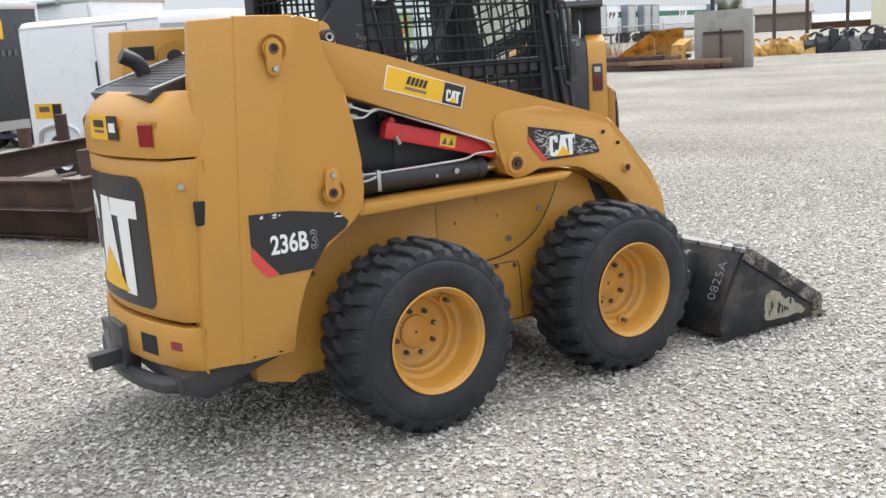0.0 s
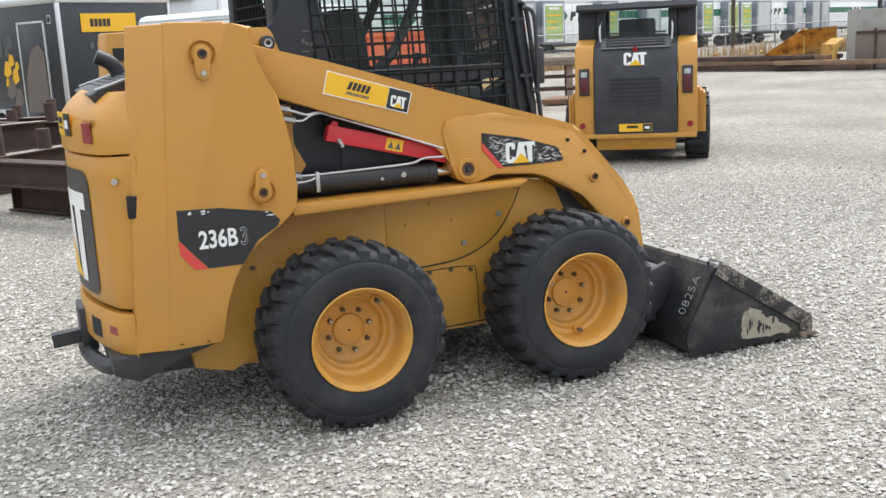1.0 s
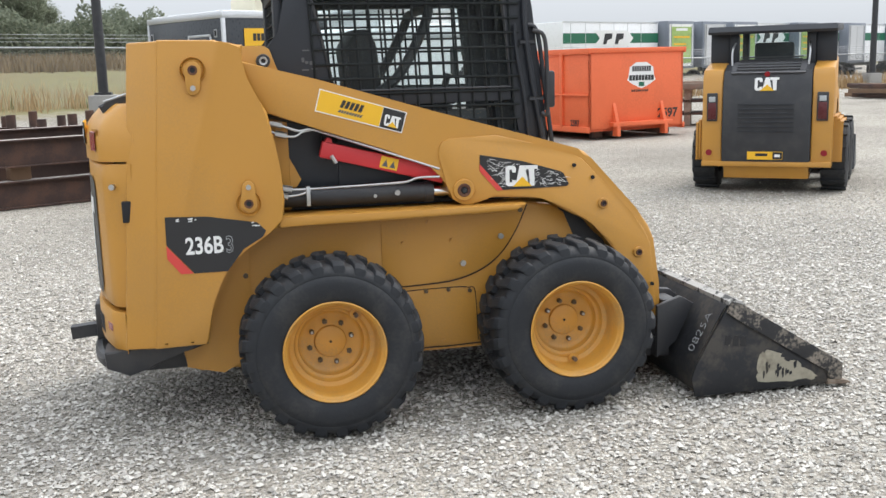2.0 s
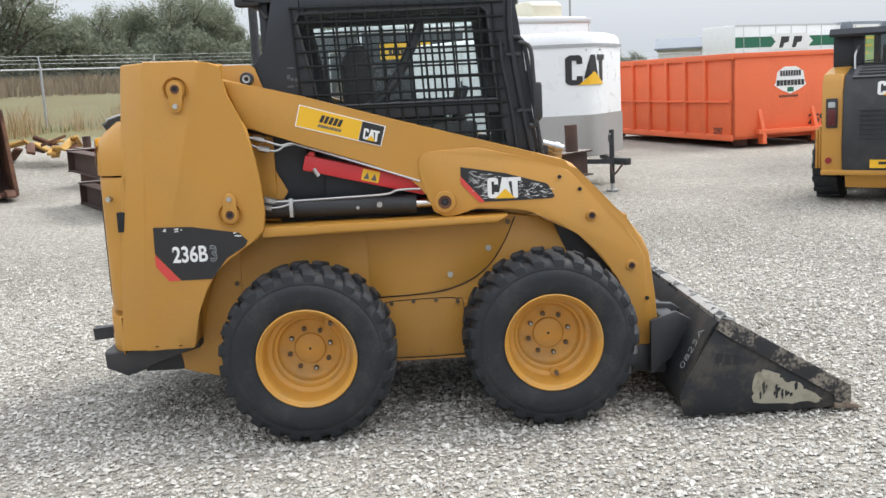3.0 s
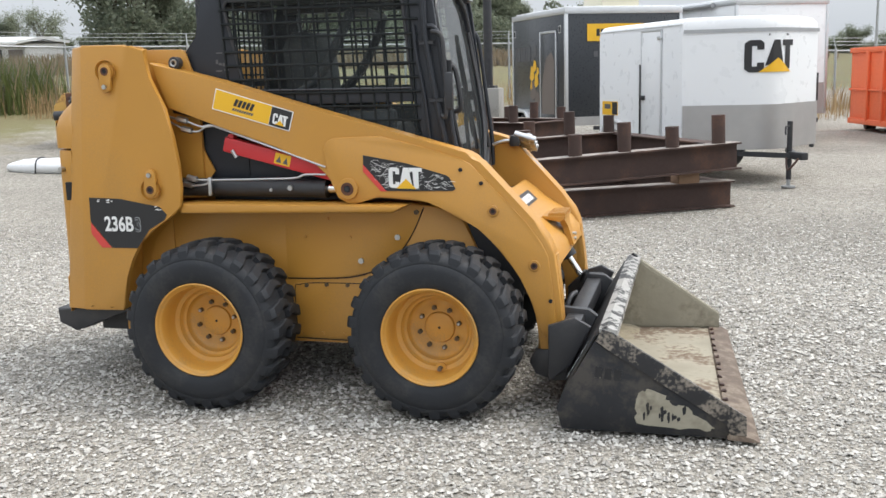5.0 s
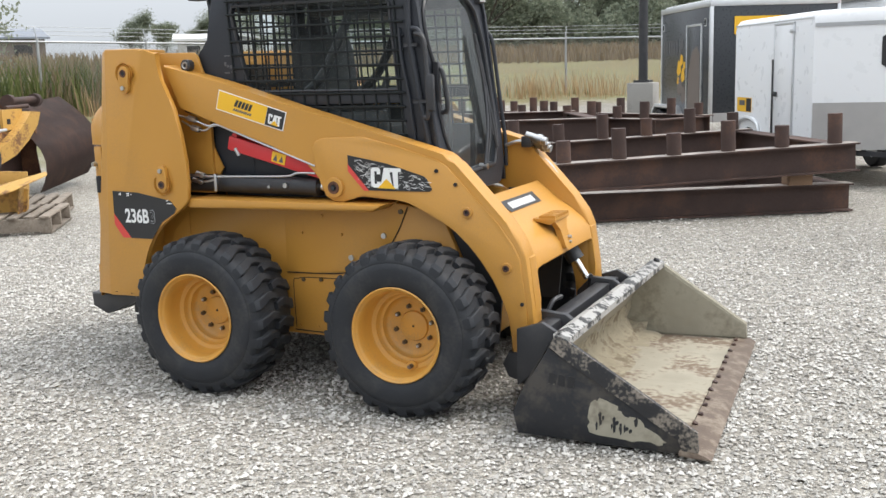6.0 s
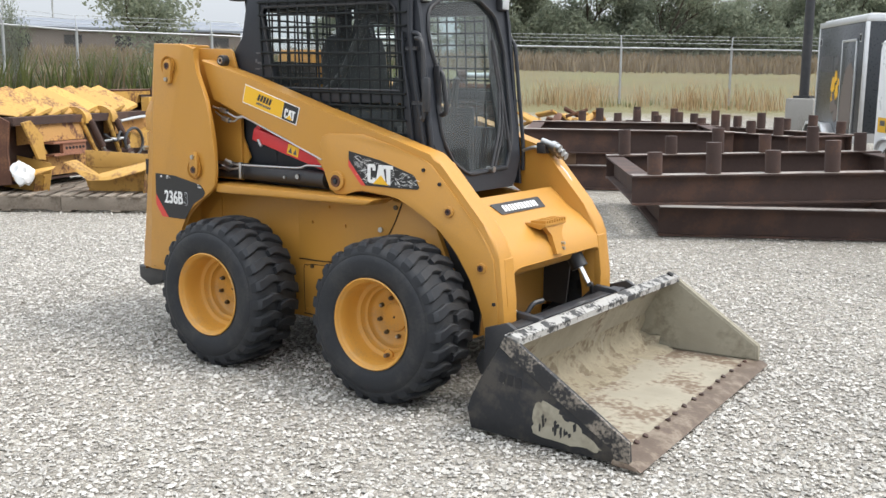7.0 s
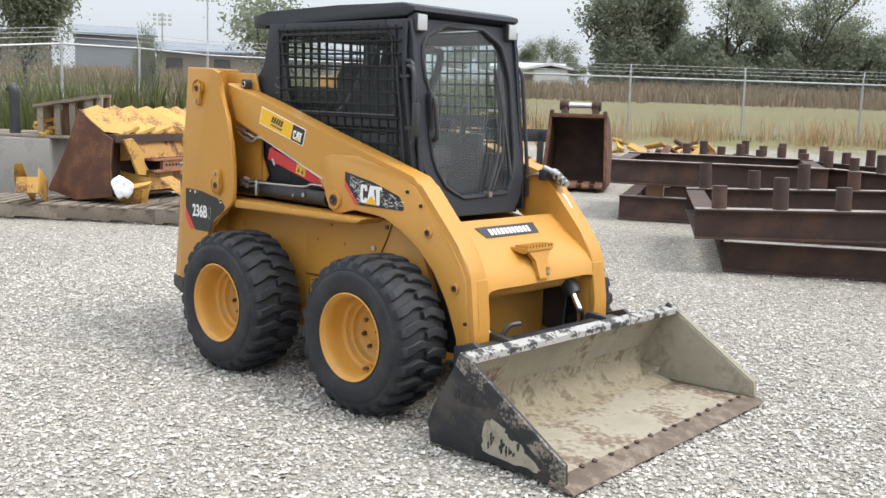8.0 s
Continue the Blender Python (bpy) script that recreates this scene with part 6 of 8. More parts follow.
def box_trailer(name, label, corner, L, W, z0, z1, skin, ac, m=None):
    tr = thing(name, label, "trailer", "enclosed trailers", m=trailer_frame(corner))
    part("body", box(-L, 0, 0, W, z0, z1, 0.03), skin, tr)
    for x0, x1, y0, y1 in ((-0.05, 0.012, -0.012, 0.05), (-0.05, 0.012, W - 0.05, W + 0.012), (-L - 0.012, -L + 0.05, -0.012, 0.05)):
        part("corner_trim", box(x0, x1, y0, y1, z0, z1 + 0.008, 0.006), ALU, tr)
    part("roof_trim", box(-L, 0.02, -0.014, 0.0, z1 - 0.09, z1 + 0.01, 0.004), ALU, tr)
    part("roof_trim", box(0.0, 0.016, 0.0, W, z1 - 0.09, z1 + 0.012, 0.004), ALU, tr)
    part("roof_cap", box(-L + 0.06, -0.06, 0.06, W - 0.06, z1, z1 + 0.05, 0.02), TRAILER_WHITE, tr)
    part("floor_rail", box(-L, 0.0, -0.014, 0.0, z0 - 0.04, z0 + 0.10, 0.004), ALU, tr)
    if ac:
        unit = part("roof_air_unit", prism([(-0.95, z1 + 0.05), (-0.95, z1 + 0.26), (-0.85, z1 + 0.36), (-0.25, z1 + 0.36), (-0.12, z1 + 0.28), (-0.12, z1 + 0.05)], W / 2 - 0.40, W / 2 + 0.36, 0.03), CREAM, tr, "cream plastic roof air unit")
    return tr


def build_dark_trailer():
    L, W, z0, z1 = 2.75, 2.34, 0.50, 2.60
    tr = box_trailer("enclosed_trailer", "black enclosed trailer with picture wrap and silver trim", (-0.15, 13.5), L, W, z0, z1, TRAILER_BLACK, True)
    part("stone_guard", box(0.0, 0.012, 0.06, W - 0.06, z0, z0 + 0.16), DIAMOND, tr)
    door = part("side_door", box(-1.15, -0.42, -0.03, 0.0, z0 + 0.12, z1 - 0.40, 0.006), TRAILER_BLACK, tr)
    for a in ((-1.19, -1.15, z0 + 0.10, z1 - 0.36), (-0.42, -0.38, z0 + 0.10, z1 - 0.36), (-1.19, -0.38, z1 - 0.40, z1 - 0.36)):
        part("door_trim", box(a[0], a[1], -0.034, 0.0, a[2], a[3], 0.003), ALU, door)
    # printed picture: brown earth, yellow machine shapes, grey word bars
    part("printed_shape", prism([(-1.10, z0 + 0.2), (-0.46, z0 + 0.2), (-0.46, z0 + 1.2), (-0.60, z0 + 1.35), (-0.85, z0 + 1.25), (-1.05, z0 + 0.8)], -0.034, -0.03), ROOF_BROWN, door)
    for mat, dx, dz, k in ((DECAL_YELLOW, -1.66, 0.95, 0.13), (DECAL_YELLOW, -1.52, 1.10, 0.10), (DECAL_YELLOW, -1.44, 0.82, 0.12), (ROOF_BROWN, -1.60, 0.62, 0.17), (DECAL_YELLOW, -1.36, 1.00, 0.07),
                           (DECAL_GREY, -1.50, 1.40, 0.11), (DECAL_GREY, -1.62, 1.25, 0.08), (ROOF_BROWN, -1.40, 0.45, 0.15), (DECAL_YELLOW, -1.70, 0.72, 0.07)):
        part("printed_shape", prism([(dx - k, z0 + dz - 0.6 * k), (dx - 0.2 * k, z0 + dz - 1.1 * k), (dx + 0.9 * k, z0 + dz - 0.5 * k), (dx + 0.6 * k, z0 + dz + 0.9 * k), (dx - 0.3 * k, z0 + dz + 1.2 * k)], -0.006, 0.0), mat, tr)
    for k in range(6):
        part("word_bar", prism([(-2.55 + 0.14 * k, z0 + 1.20), (-2.45 + 0.14 * k, z0 + 1.20), (-2.45 + 0.14 * k, z0 + 1.48), (-2.55 + 0.14 * k, z0 + 1.48)], -0.006, 0.0), DECAL_GREY, tr)
    for x in (-2.60, -0.25):
        part("marker_lamp", box(x - 0.05, x + 0.05, -0.010, 0.0, z1 - 0.42, z1 - 0.28), ALU, tr)
        part("marker_lens", box(x - 0.032, x + 0.032, -0.014, -0.008, z1 - 0.40, z1 - 0.30), SHADOW_GAP, tr)
    sign = part("dealer_sign", box(0.012, 0.022, 0.42, 1.55, z1 - 0.58, z1 - 0.27), DECAL_YELLOW, tr, "yellow dealer sign")
    for k in range(5):
        part("word_bar", box(0.022, 0.026, 0.60 + 0.085 * k, 0.665 + 0.085 * k, z1 - 0.49, z1 - 0.36), DECAL_BLACK, sign)
    for k in range(10):
        part("word_bar", box(0.012, 0.018, 0.55 + 0.13 * k, 0.63 + 0.13 * k, z1 - 0.86, z1 - 0.76), DECAL_GREY, tr)
    add_wheels(tr, (-2.45, -1.78), (-0.06, W + 0.06))
    fender = [(-2.85, 0.36), (-2.78, 0.62), (-2.60, 0.76), (-1.63, 0.76), (-1.45, 0.62), (-1.38, 0.36), (-1.44, 0.36), (-1.50, 0.60), (-1.65, 0.71), (-2.58, 0.71), (-2.73, 0.60), (-2.79, 0.36)]
    part("fender", prism(fender, -0.20, 0.0, 0.004), ALU, tr)
    for s in (-1, 1):
        part("tongue_beam", tube([(0.0, W / 2 + 0.6 * s, z0 - 0.05), (1.0, W / 2, z0 - 0.05)], 0.05, 4, steps=1), BLACK, tr)
    part("jack", rod((0.85, W / 2, 0.0), (0.85, W / 2, z0 + 0.35), 0.035, 12), BLACK, tr)


build_dark_trailer()


def build_back_trailer():
    L, W, z0, z1 = 4.6, 2.02, 0.55, 2.72
    tr = box_trailer("enclosed_trailer", "tall white enclosed trailer with roof air unit", (2.85, 15.0), L, W, z0, z1, TRAILER_WHITE, True)
    part("stone_guard", box(0.0, 0.012, 0.06, W - 0.06, z0, z0 + 0.6), DIAMOND, tr)
    part("awning_tube", rod((-L + 0.2, -0.07, z1 - 0.05), (-0.7, -0.07, z1 - 0.05), 0.05, 14), GALV, tr)
    add_wheels(tr, (-2.9, -2.2), (-0.02, W + 0.02))
    for s in (-1, 1):
        part("tongue_beam", tube([(0.0, W / 2 + 0.6 * s, z0 - 0.05), (1.1, W / 2, z0 - 0.05)], 0.05, 4, steps=1), BLACK, tr)
    j = part("jack", rod((1.0, W / 2, 0.0), (1.0, W / 2, z0 + 0.75), 0.045, 12), BLACK, tr)
    part("jack_head", box(0.94, 1.06, W / 2 - 0.06, W / 2 + 0.06, z0 + 0.3, z0 + 0.8, 0.01), BLACK, j)


build_back_trailer()


# ---- stacked steel frames of wide-flange beams with upright stubs ----
def beam_mesh(L, h=0.33, w=0.20, t=0.016):
    """One wide-flange beam along x, standing on z = 0."""
    pts = [(-w / 2, 0), (w / 2, 0), (w / 2, t), (t / 2, t), (t / 2, h - t), (w / 2, h - t), (w / 2, h), (-w / 2, h), (-w / 2, h - t), (-t / 2, h - t), (-t / 2, t), (-w / 2, t)]
    bm = bmesh.new()
    a = [bm.verts.new((0, y, z)) for y, z in pts]
    b = [bm.verts.new((L, y, z)) for y, z in pts]
    bm.faces.new(a[::-1]), bm.faces.new(b)
    for i in range(12):
        bm.faces.new((a[i], a[(i + 1) % 12], b[(i + 1) % 12], b[i]))
    return bm


def beam_frame(origin, angle, L, W, z, stubs, label, cross=2, stub_h=0.26, tilt=0.0, h=0.33):
    """A frame: two long beams, cross beams between, upright stubs along both."""
    fr = thing("steel_frame", label, "steel frame", "stacked steel frames",
               m=Matrix.Translation((origin[0], origin[1], z)) @ Matrix.Rotation(radians(angle), 4, "Z") @ Matrix.Rotation(radians(-tilt), 4, "Y"))
    for y in (0, W):
        part("long_beam", beam_mesh(L, h), RUST, fr, m=Matrix.Translation((0, y, 0)))
        # flange tops are much paler than the rusty beams
        part("worn_flange", box(0.0, L, y - 0.098, y + 0.098, h, h + 0.0025), FLANGE_PALE, fr)
    for k in range(cross):
        x = 0.10 + (L - 0.20) * k / max(cross - 1, 1)
        part("cross_beam", beam_mesh(W - 0.04, h - 0.03), RUST, fr, m=Matrix.Translation((x, 0.02, 0.014)) @ Matrix.Rotation(radians(90), 4, "Z"))
    for y in (0.0, W):
        for k in range(stubs):
            x = 0.22 + (L - 0.44) * k / max(stubs - 1, 1)
            hgt = stub_h * (1.0 if (k + (y > 0)) % 2 else 0.72)
            part("stub", rod((x, y, h + 0.003), (x, y, h + 0.003 + hgt), 0.072, 14), RUST, fr)
    return fr


beam_frame((0.03, 4.92), 30.6, 2.95, 2.45, 0.0, 0, "dark rusty beam frame lying on gravel under another", h=0.285)
beam_frame((-0.12, 4.60), 32.0, 3.24, 2.55, 0.322, 6, "dark rusty beam frame with upright stubs, stacked on another", stub_h=0.30, tilt=1.8, h=0.285)
for off in (0.02, 2.35):
    wedge = thing("timber_block", "short weathered timber block between steel frames", "timber", "timber blocks", m=Matrix.Translation((-0.12, 4.60, 0.288)) @ Matrix.Rotation(radians(32.0), 4, "Z"))
    part("block", box(2.55, 2.80, off, off + 0.18, 0.0, 0.110, 0.006), WOOD, wedge)
beam_frame((-3.15, 7.85), 28.0, 2.70, 2.6, 0.0, 0, "dark rusty beam frame lying on gravel")
for bx, by in ((-2.8, 8.2), (-1.0, 9.1), (-3.6, 9.7), (-1.8, 10.8)):
    part_ob = thing("timber_block", "short weathered timber block between steel frames", "timber", "timber blocks", m=Matrix.Translation((bx, by, 0.333)) @ Matrix.Rotation(radians(28), 4, "Z"))
    part("block", box(-0.12, 0.12, -0.10, 0.10, 0, 0.165, 0.006), WOOD, part_ob)
beam_frame((-3.25, 7.75), 28.0, 2.85, 2.6, 0.50, 0, "dark rusty beam frame raised on timber blocks")
beam_frame((-5.2, 12.9), -27.0, 5.4, 1.3, 0.0, 0, "long rusty beam frame lying on gravel")
beam_frame((-5.2, 12.9), -27.0, 5.4, 1.3, 0.40, 10, "long rusty beam frame with upright stubs, stacked on another", stub_h=0.26)


# ---- orange roll-off container ----
def build_container():
    u = Vector((-0.245, 0.970, 0))      # along its length, away from the yard
    v = Vector((0.970, 0.245, 0))       # across, to its far side
    L, W, z0, z1 = 5.85, 2.17, 0.15, 1.67
    m = Matrix(((u.x, 1.11 * v.x, 0, 7.01), (u.y, 1.11 * v.y, 0, 14.3), (0, 0, 1.09, 0), (0, 0, 0, 1)))
    con = thing("rolloff_container", "faded orange steel roll-off scrap container", "container", m=m)
    for nm, a in (("side_wall", (0, L, 0, 0.05)), ("side_wall", (0, L, W - 0.05, W)), ("end_wall", (0, 0.05, 0, W)), ("end_wall", (L - 0.05, L, 0, W))):
        part(nm, box(a[0], a[1], a[2], a[3], z0, z1, 0.004), ORANGE, con)
    part("floor", box(0, L, 0, W, z0, z0 + 0.05), ORANGE, con)
    for y in (-0.045, W - 0.005):
        part("top_rail", box(-0.04, L, y, y + 0.05, z1 - 0.09, z1 + 0.015, 0.008), ORANGE, con)
        part("bottom_rail", box(-0.02, L, y, y + 0.05, z0 - 0.02, z0 + 0.09, 0.008), ORANGE, con)
        part("mid_rail", box(0.05, L, y, y + 0.05, z0 + 0.66, z0 + 0.70, 0.006), ORANGE, con)
        for k in range(6):
            x = 0.90 + 0.78 * k
            part("side_rib", box(x, x + 0.09, y - 0.01, y + 0.05, z0 + 0.05, z1 - 0.06, 0.006), ORANGE, con)
    part("top_rail", box(-0.04, 0.04, 0, W, z1 - 0.07, z1 + 0.015, 0.008), ORANGE, con)
    part("lower_step", box(-0.16, 0.0, 0.45, W - 0.35, z0 + 0.08, z0 + 0.16, 0.006), ORANGE, con)
    for y in (0.52, 1.62):
        part("gusset", prism([(-0.18, z0 - 0.10), (0.0, z0 - 0.10), (0.0, z0 + 0.52), (-0.18, z0 + 0.05)], y, y + 0.07, 0.004), ORANGE, con)
    for x in (0.25, L - 0.35):
        for y in (0.30, W - 0.30):
            part("roller", rod((x, y - 0.10, 0.09), (x, y + 0.10, 0.09), 0.09, 16), RUST, con)
    for y in (0.5, 1.6):
        part("skid", box(0.0, L, y, y + 0.10, 0.05, z0, 0.0), RUST, con)
    badge = part("maker_badge", prism([(-0.30, 1.14), (-0.27, 1.32), (-0.12, 1.41), (0.12, 1.41), (0.27, 1.32), (0.30, 1.14), (0.33, 1.08), (0.20, 1.0), (0.0, 0.92), (-0.20, 1.0), (-0.33, 1.08)], -0.004, 0.0),
                 DECAL_WHITE, con, "white badge with dark bars", m=Matrix.Translation((0, 1.18, 0)) @ Matrix.Rotation(radians(90), 4, "Z") @ Matrix.Diagonal((1, -1, 1, 1)))
    for x0, x1, a, b in ((-0.22, 0.22, 1.24, 1.34), (-0.29, 0.29, 1.07, 1.17), (-0.07, 0.07, 0.96, 1.04)):
        n = 8 if x1 > 0.1 else 1
        for k in range(n):
            w = (x1 - x0) / n
            part("word_bar", box(x0 + w * k + 0.006, x0 + w * (k + 1) - 0.006, -0.007, -0.004, a, b), GREEN if n == 1 else DECAL_BLACK, badge)
    face = Matrix.Translation((-0.006, 1.80, z0 + 0.28)) @ Matrix(((0, 0, -1, 0), (1, 0, 0, 0), (0, 1, 0, 0), (0, 0, 0, 1)))
    lettering("container_number", "2597", 0.24, DECAL_BLACK, face, con, bold=0.006)
    side = Matrix.Translation((0.42, -0.06, z0 + 0.15)) @ Matrix(((-1, 0, 0, 0), (0, 0, -1, 0), (0, 1, 0, 0), (0, 0, 0, 1)))
    lettering("container_number", "2597", 0.16, DECAL_BLACK, side, con, bold=0.004)
    for k in range(8):
        part("word_bar", box(-0.005, 0.0, 0.95 + 0.05 * k, 0.985 + 0.05 * k, 0.86, 0.90), RUST, con)


build_container()


# ---- old excavator bucket with coupler ears ----
def build_excavator_bucket():
    m = Matrix.Translation((-6.48, 11.42, rise(-6.48, 11.42) + 0.03)) @ Matrix.Rotation(radians(-61), 4, "Z") @ Matrix.Scale(0.93, 4)
    bk = thing("excavator_bucket", "rusty brown toothed excavator bucket standing on end", "excavator bucket", m=m)
    # local x points out of the mouth; y across; the shell is a little wider at its lip
    W, H = 0.60, 1.44

    def flared(bm):
        for v in bm.verts:
            v.co.y *= 0.93 + 0.14 * (1 - min(max(v.co.z / H, 0), 1.1))
        return bm
    back = [(0.34, H), (0.06, H), (-0.30, 1.33), (-0.58, 1.08), (-0.72, 0.72), (-0.66, 0.38), (-0.42, 0.12), (-0.05, 0.03), (0.55, 0.02)]
    for s in (-1, 1):
        part("side_plate", flared(prism(back + [(0.58, 0.10), (0.47, 0.62)], s * W, s * (W - 0.03), 0.003)), RUST_RED, bk)
        part("side_edge", flared(prism([(0.48, 0.05), (0.62, 0.05), (0.52, 0.66), (0.38, H), (0.28, H), (0.40, 0.64)], s * (W + 0.014), s * (W - 0.05), 0.003)), RUST_RED, bk)
        ear = [(-0.10, H - 0.05), (0.20, H - 0.05), (0.16, H + 0.10), (0.10, H + 0.24), (-0.02, H + 0.22), (-0.08, H + 0.12)]
        part("ear", prism(ear, s * 0.37, s * 0.25, 0.01), RUST, bk)
        part("ear_boss", rod((0.06, s * 0.41, H + 0.17), (0.06, s * 0.23, H + 0.17), 0.10, 18), RUST, bk)
        part("boss_ring", rod((0.06, s * 0.35, H + 0.17), (0.06, s * 0.31, H + 0.17), 0.125, 18), RUST, bk)
        part("corner_lug", flared(prism([(0.28, H - 0.02), (0.40, H - 0.02), (0.40, H + 0.06), (0.30, H + 0.08)], s * (W + 0.01), s * (W - 0.07), 0.01)), RUST, bk)
    part("pin", rod((0.06, -0.30, H + 0.17), (0.06, 0.30, H + 0.17), 0.055, 18), ALU, bk)
    inner = [(x + 0.035 * (0.1 - x), z + 0.04 * (1 if z < 0.5 else -1)) for x, z in back[::-1]]
    part("shell", flared(prism(back + inner, -W + 0.02, W - 0.02)), RUST, bk)
    part("top_lip", flared(box(0.26, 0.40, -W, W, H - 0.07, H + 0.01, 0.01)), RUST_RED, bk)
    part("lip", flared(box(0.46, 0.64, -W, W, 0.01, 0.08, 0.008)), RUST_RED, bk)
    for k in range(5):
        y = -0.50 + 0.25 * k
        part("tooth", prism([(0.52, 0.13), (0.70, 0.12), (0.84, 0.04), (0.84, 0.01), (0.52, -0.005)], y - 0.075, y + 0.075, 0.012), RUST_RED, bk)


build_excavator_bucket()


# ---- pallets and the old yellow attachments on them ----
def build_pallet(x, y, turn, z=0.0, lx=1.22, ly=1.1):
    p = thing("pallet", "weathered grey wooden pallet on gravel", "pallet", "pallets", m=Matrix.Translation((x, y, z)) @ Matrix.Rotation(radians(turn), 4, "Z"))
    for k in range(3):
        yy = -ly / 2 + (ly - 0.1) * k / 2
        part("runner", box(-lx / 2, lx / 2, yy, yy + 0.05, 0.022, 0.160, 0.004), WOOD_GREY, p)
    for k in range(8):
        xx = -lx / 2 + (lx - 0.11) * k / 7
        part("board", box(xx, xx + 0.10, -ly / 2 - 0.02 * (k % 3), ly / 2, 0.162, 0.185, 0.003), WOOD_GREY, p)
    for k in range(3):
        xx = -lx / 2 + (lx - 0.11) * k / 2
        part("board", box(xx, xx + 0.11, -ly / 2, ly / 2, 0.0, 0.022, 0.003), WOOD_GREY, p)
    return p


for px_, py_, pt_ in ((-8.75, 0.72, 37), (-7.68, 1.50, 40), (-6.72, 2.26, 37), (-5.70, 2.98, 35), (-7.35, 2.95, 38), (-6.45, 3.80, 38)):
    build_pallet(px_, py_, pt_)


def build_rake_bucket():
    """A wide old grapple bucket; local x runs along it, the front faces -y."""
    m = Matrix(((-0.33, -0.944, 0, -6.66), (0.944, -0.33, 0, 1.97), (0, 0, 0.93, 0.0), (0, 0, 0, 1)))
    g = thing("grapple_bucket", "old rusty grapple bucket with bright yellow ribbed top", "grapple bucket", m=m)

    def across(pts, x0, x1):
        bm = bmesh.new()
        a = [bm.verts.new((x0, y, z)) for y, z in pts]
        b = [bm.verts.new((x1, y, z)) for y, z in pts]
        bm.faces.new(a), bm.faces.new(b[::-1])
        for i in range(len(pts)):
            j = (i + 1) % len(pts)
            bm.faces.new((a[i], a[j], b[j], b[i]))
        return bm
    side = [(0.90, 0.34), (0.62, 0.82), (0.37, 1.42), (0.02, 1.13), (-0.14, 1.05), (-0.10, 0.68), (-0.14, 0.30), (0.45, 0.22)]
    part("end_plate", across(side, -0.03, 0.0), RUST_RED, g)
    part("end_plate", across(side, 3.62, 3.66), RUST_RED, g)
    part("back_sheet", across([(0.88, 0.30), (0.60, 0.82), (0.35, 1.40), (0.39, 1.41), (0.65, 0.83), (0.93, 0.32)], 0.0, 3.62), RUST_RED, g)
    part("floor_sheet", across([(0.45, 0.21), (-0.12, 0.29), (-0.12, 0.32), (0.45, 0.25), (0.90, 0.35), (0.90, 0.32)], 0.0, 3.62), RUST, g)
    # yellow plates overlap like louvres along the top
    for k in range(8):
        x = 0.30 * k
        q = [(x - 0.02, 0.37, 1.385), (x + 0.29, 0.37, 1.46), (x + 0.60, -0.02, 1.19), (x + 0.24, -0.03, 1.09)]
        bm = bmesh.new()
        a = [bm.verts.new((p[0], p[1], p[2] + 0.012)) for p in q]
        b = [bm.verts.new((p[0], p[1], p[2] - 0.03)) for p in q]
        bm.faces.new(a), bm.faces.new(b[::-1])
        for i in range(4):
            bm.faces.new((a[i], b[i], b[(i + 1) % 4], a[(i + 1) % 4]))
        part("rib_plate", bm, YELLOW_OLD, g)
    part("corner_plate", sheet([(-0.02, 0.37, 1.41), (0.22, -0.02, 1.115), (-0.02, -0.02, 1.14)], 0.012), YELLOW_OLD, g)
    part("rear_beam", across([(0.36, 1.20), (0.46, 1.20), (0.46, 1.40), (0.36, 1.40)], 2.3, 3.9), YELLOW_OLD, g)
    part("front_rail", across([(-0.16, 1.00), (-0.02, 1.00), (-0.02, 1.10), (-0.16, 1.10)], 0.02, 2.7), RUST, g)
    part("cross_box", across([(-0.16, 0.78), (0.06, 0.74), (0.06, 1.00), (-0.12, 1.00)], 0.33, 1.30), YELLOW_WORN, g)
    part("cross_box", across([(-0.12, 0.80), (0.06, 0.80), (0.06, 1.04), (-0.10, 1.04)], 2.02, 3.0), YELLOW_WORN, g)
    part("inner_wall", across([(0.10, 0.30), (0.14, 0.30), (0.14, 1.10), (0.10, 1.10)], 0.02, 3.6), RUST, g)
    part("lower_box", across([(-0.14, 0.34), (0.08, 0.34), (0.08, 0.58), (-0.14, 0.58)], 0.62, 1.55), YELLOW_WORN, g)
    hp = part("hole_plate", across([(-0.22, 0.60), (-0.17, 0.60), (-0.17, 0.76), (-0.22, 0.76)], 0.80, 1.24), RUST_PINK, g)
    part("hole_plate_edge", across([(-0.24, 0.745), (-0.10, 0.745), (-0.10, 0.77), (-0.24, 0.77)], 0.60, 1.24), RUST_PINK, g)
    part("hole_plate_edge", across([(-0.24, 0.59), (-0.10, 0.59), (-0.10, 0.615), (-0.24, 0.615)], 0.60, 1.24), RUST_PINK, g)
    for k in range(6):
        part("plate_hole", rod((0.86 + 0.065 * k, -0.226, 0.68), (0.86 + 0.065 * k, -0.21, 0.68), 0.020, 10), SHADOW_GAP, hp)
    # leaning leg plates at the near end
    part("leg_plate", sheet([(0.06, -0.26, 1.04), (0.22, -0.24, 1.06), (0.44, -0.22, 0.86), (0.48, -0.22, 0.56), (0.30, -0.26, 0.58)], 0.03), YELLOW_OLD, g)
    part("leg_plate", sheet([(0.34, -0.10, 1.00), (0.40, -0.10, 0.98), (0.66, -0.12, 0.60), (0.58, -0.12, 0.58), (0.46, -0.12, 0.80)], 0.03), YELLOW_OLD, g)
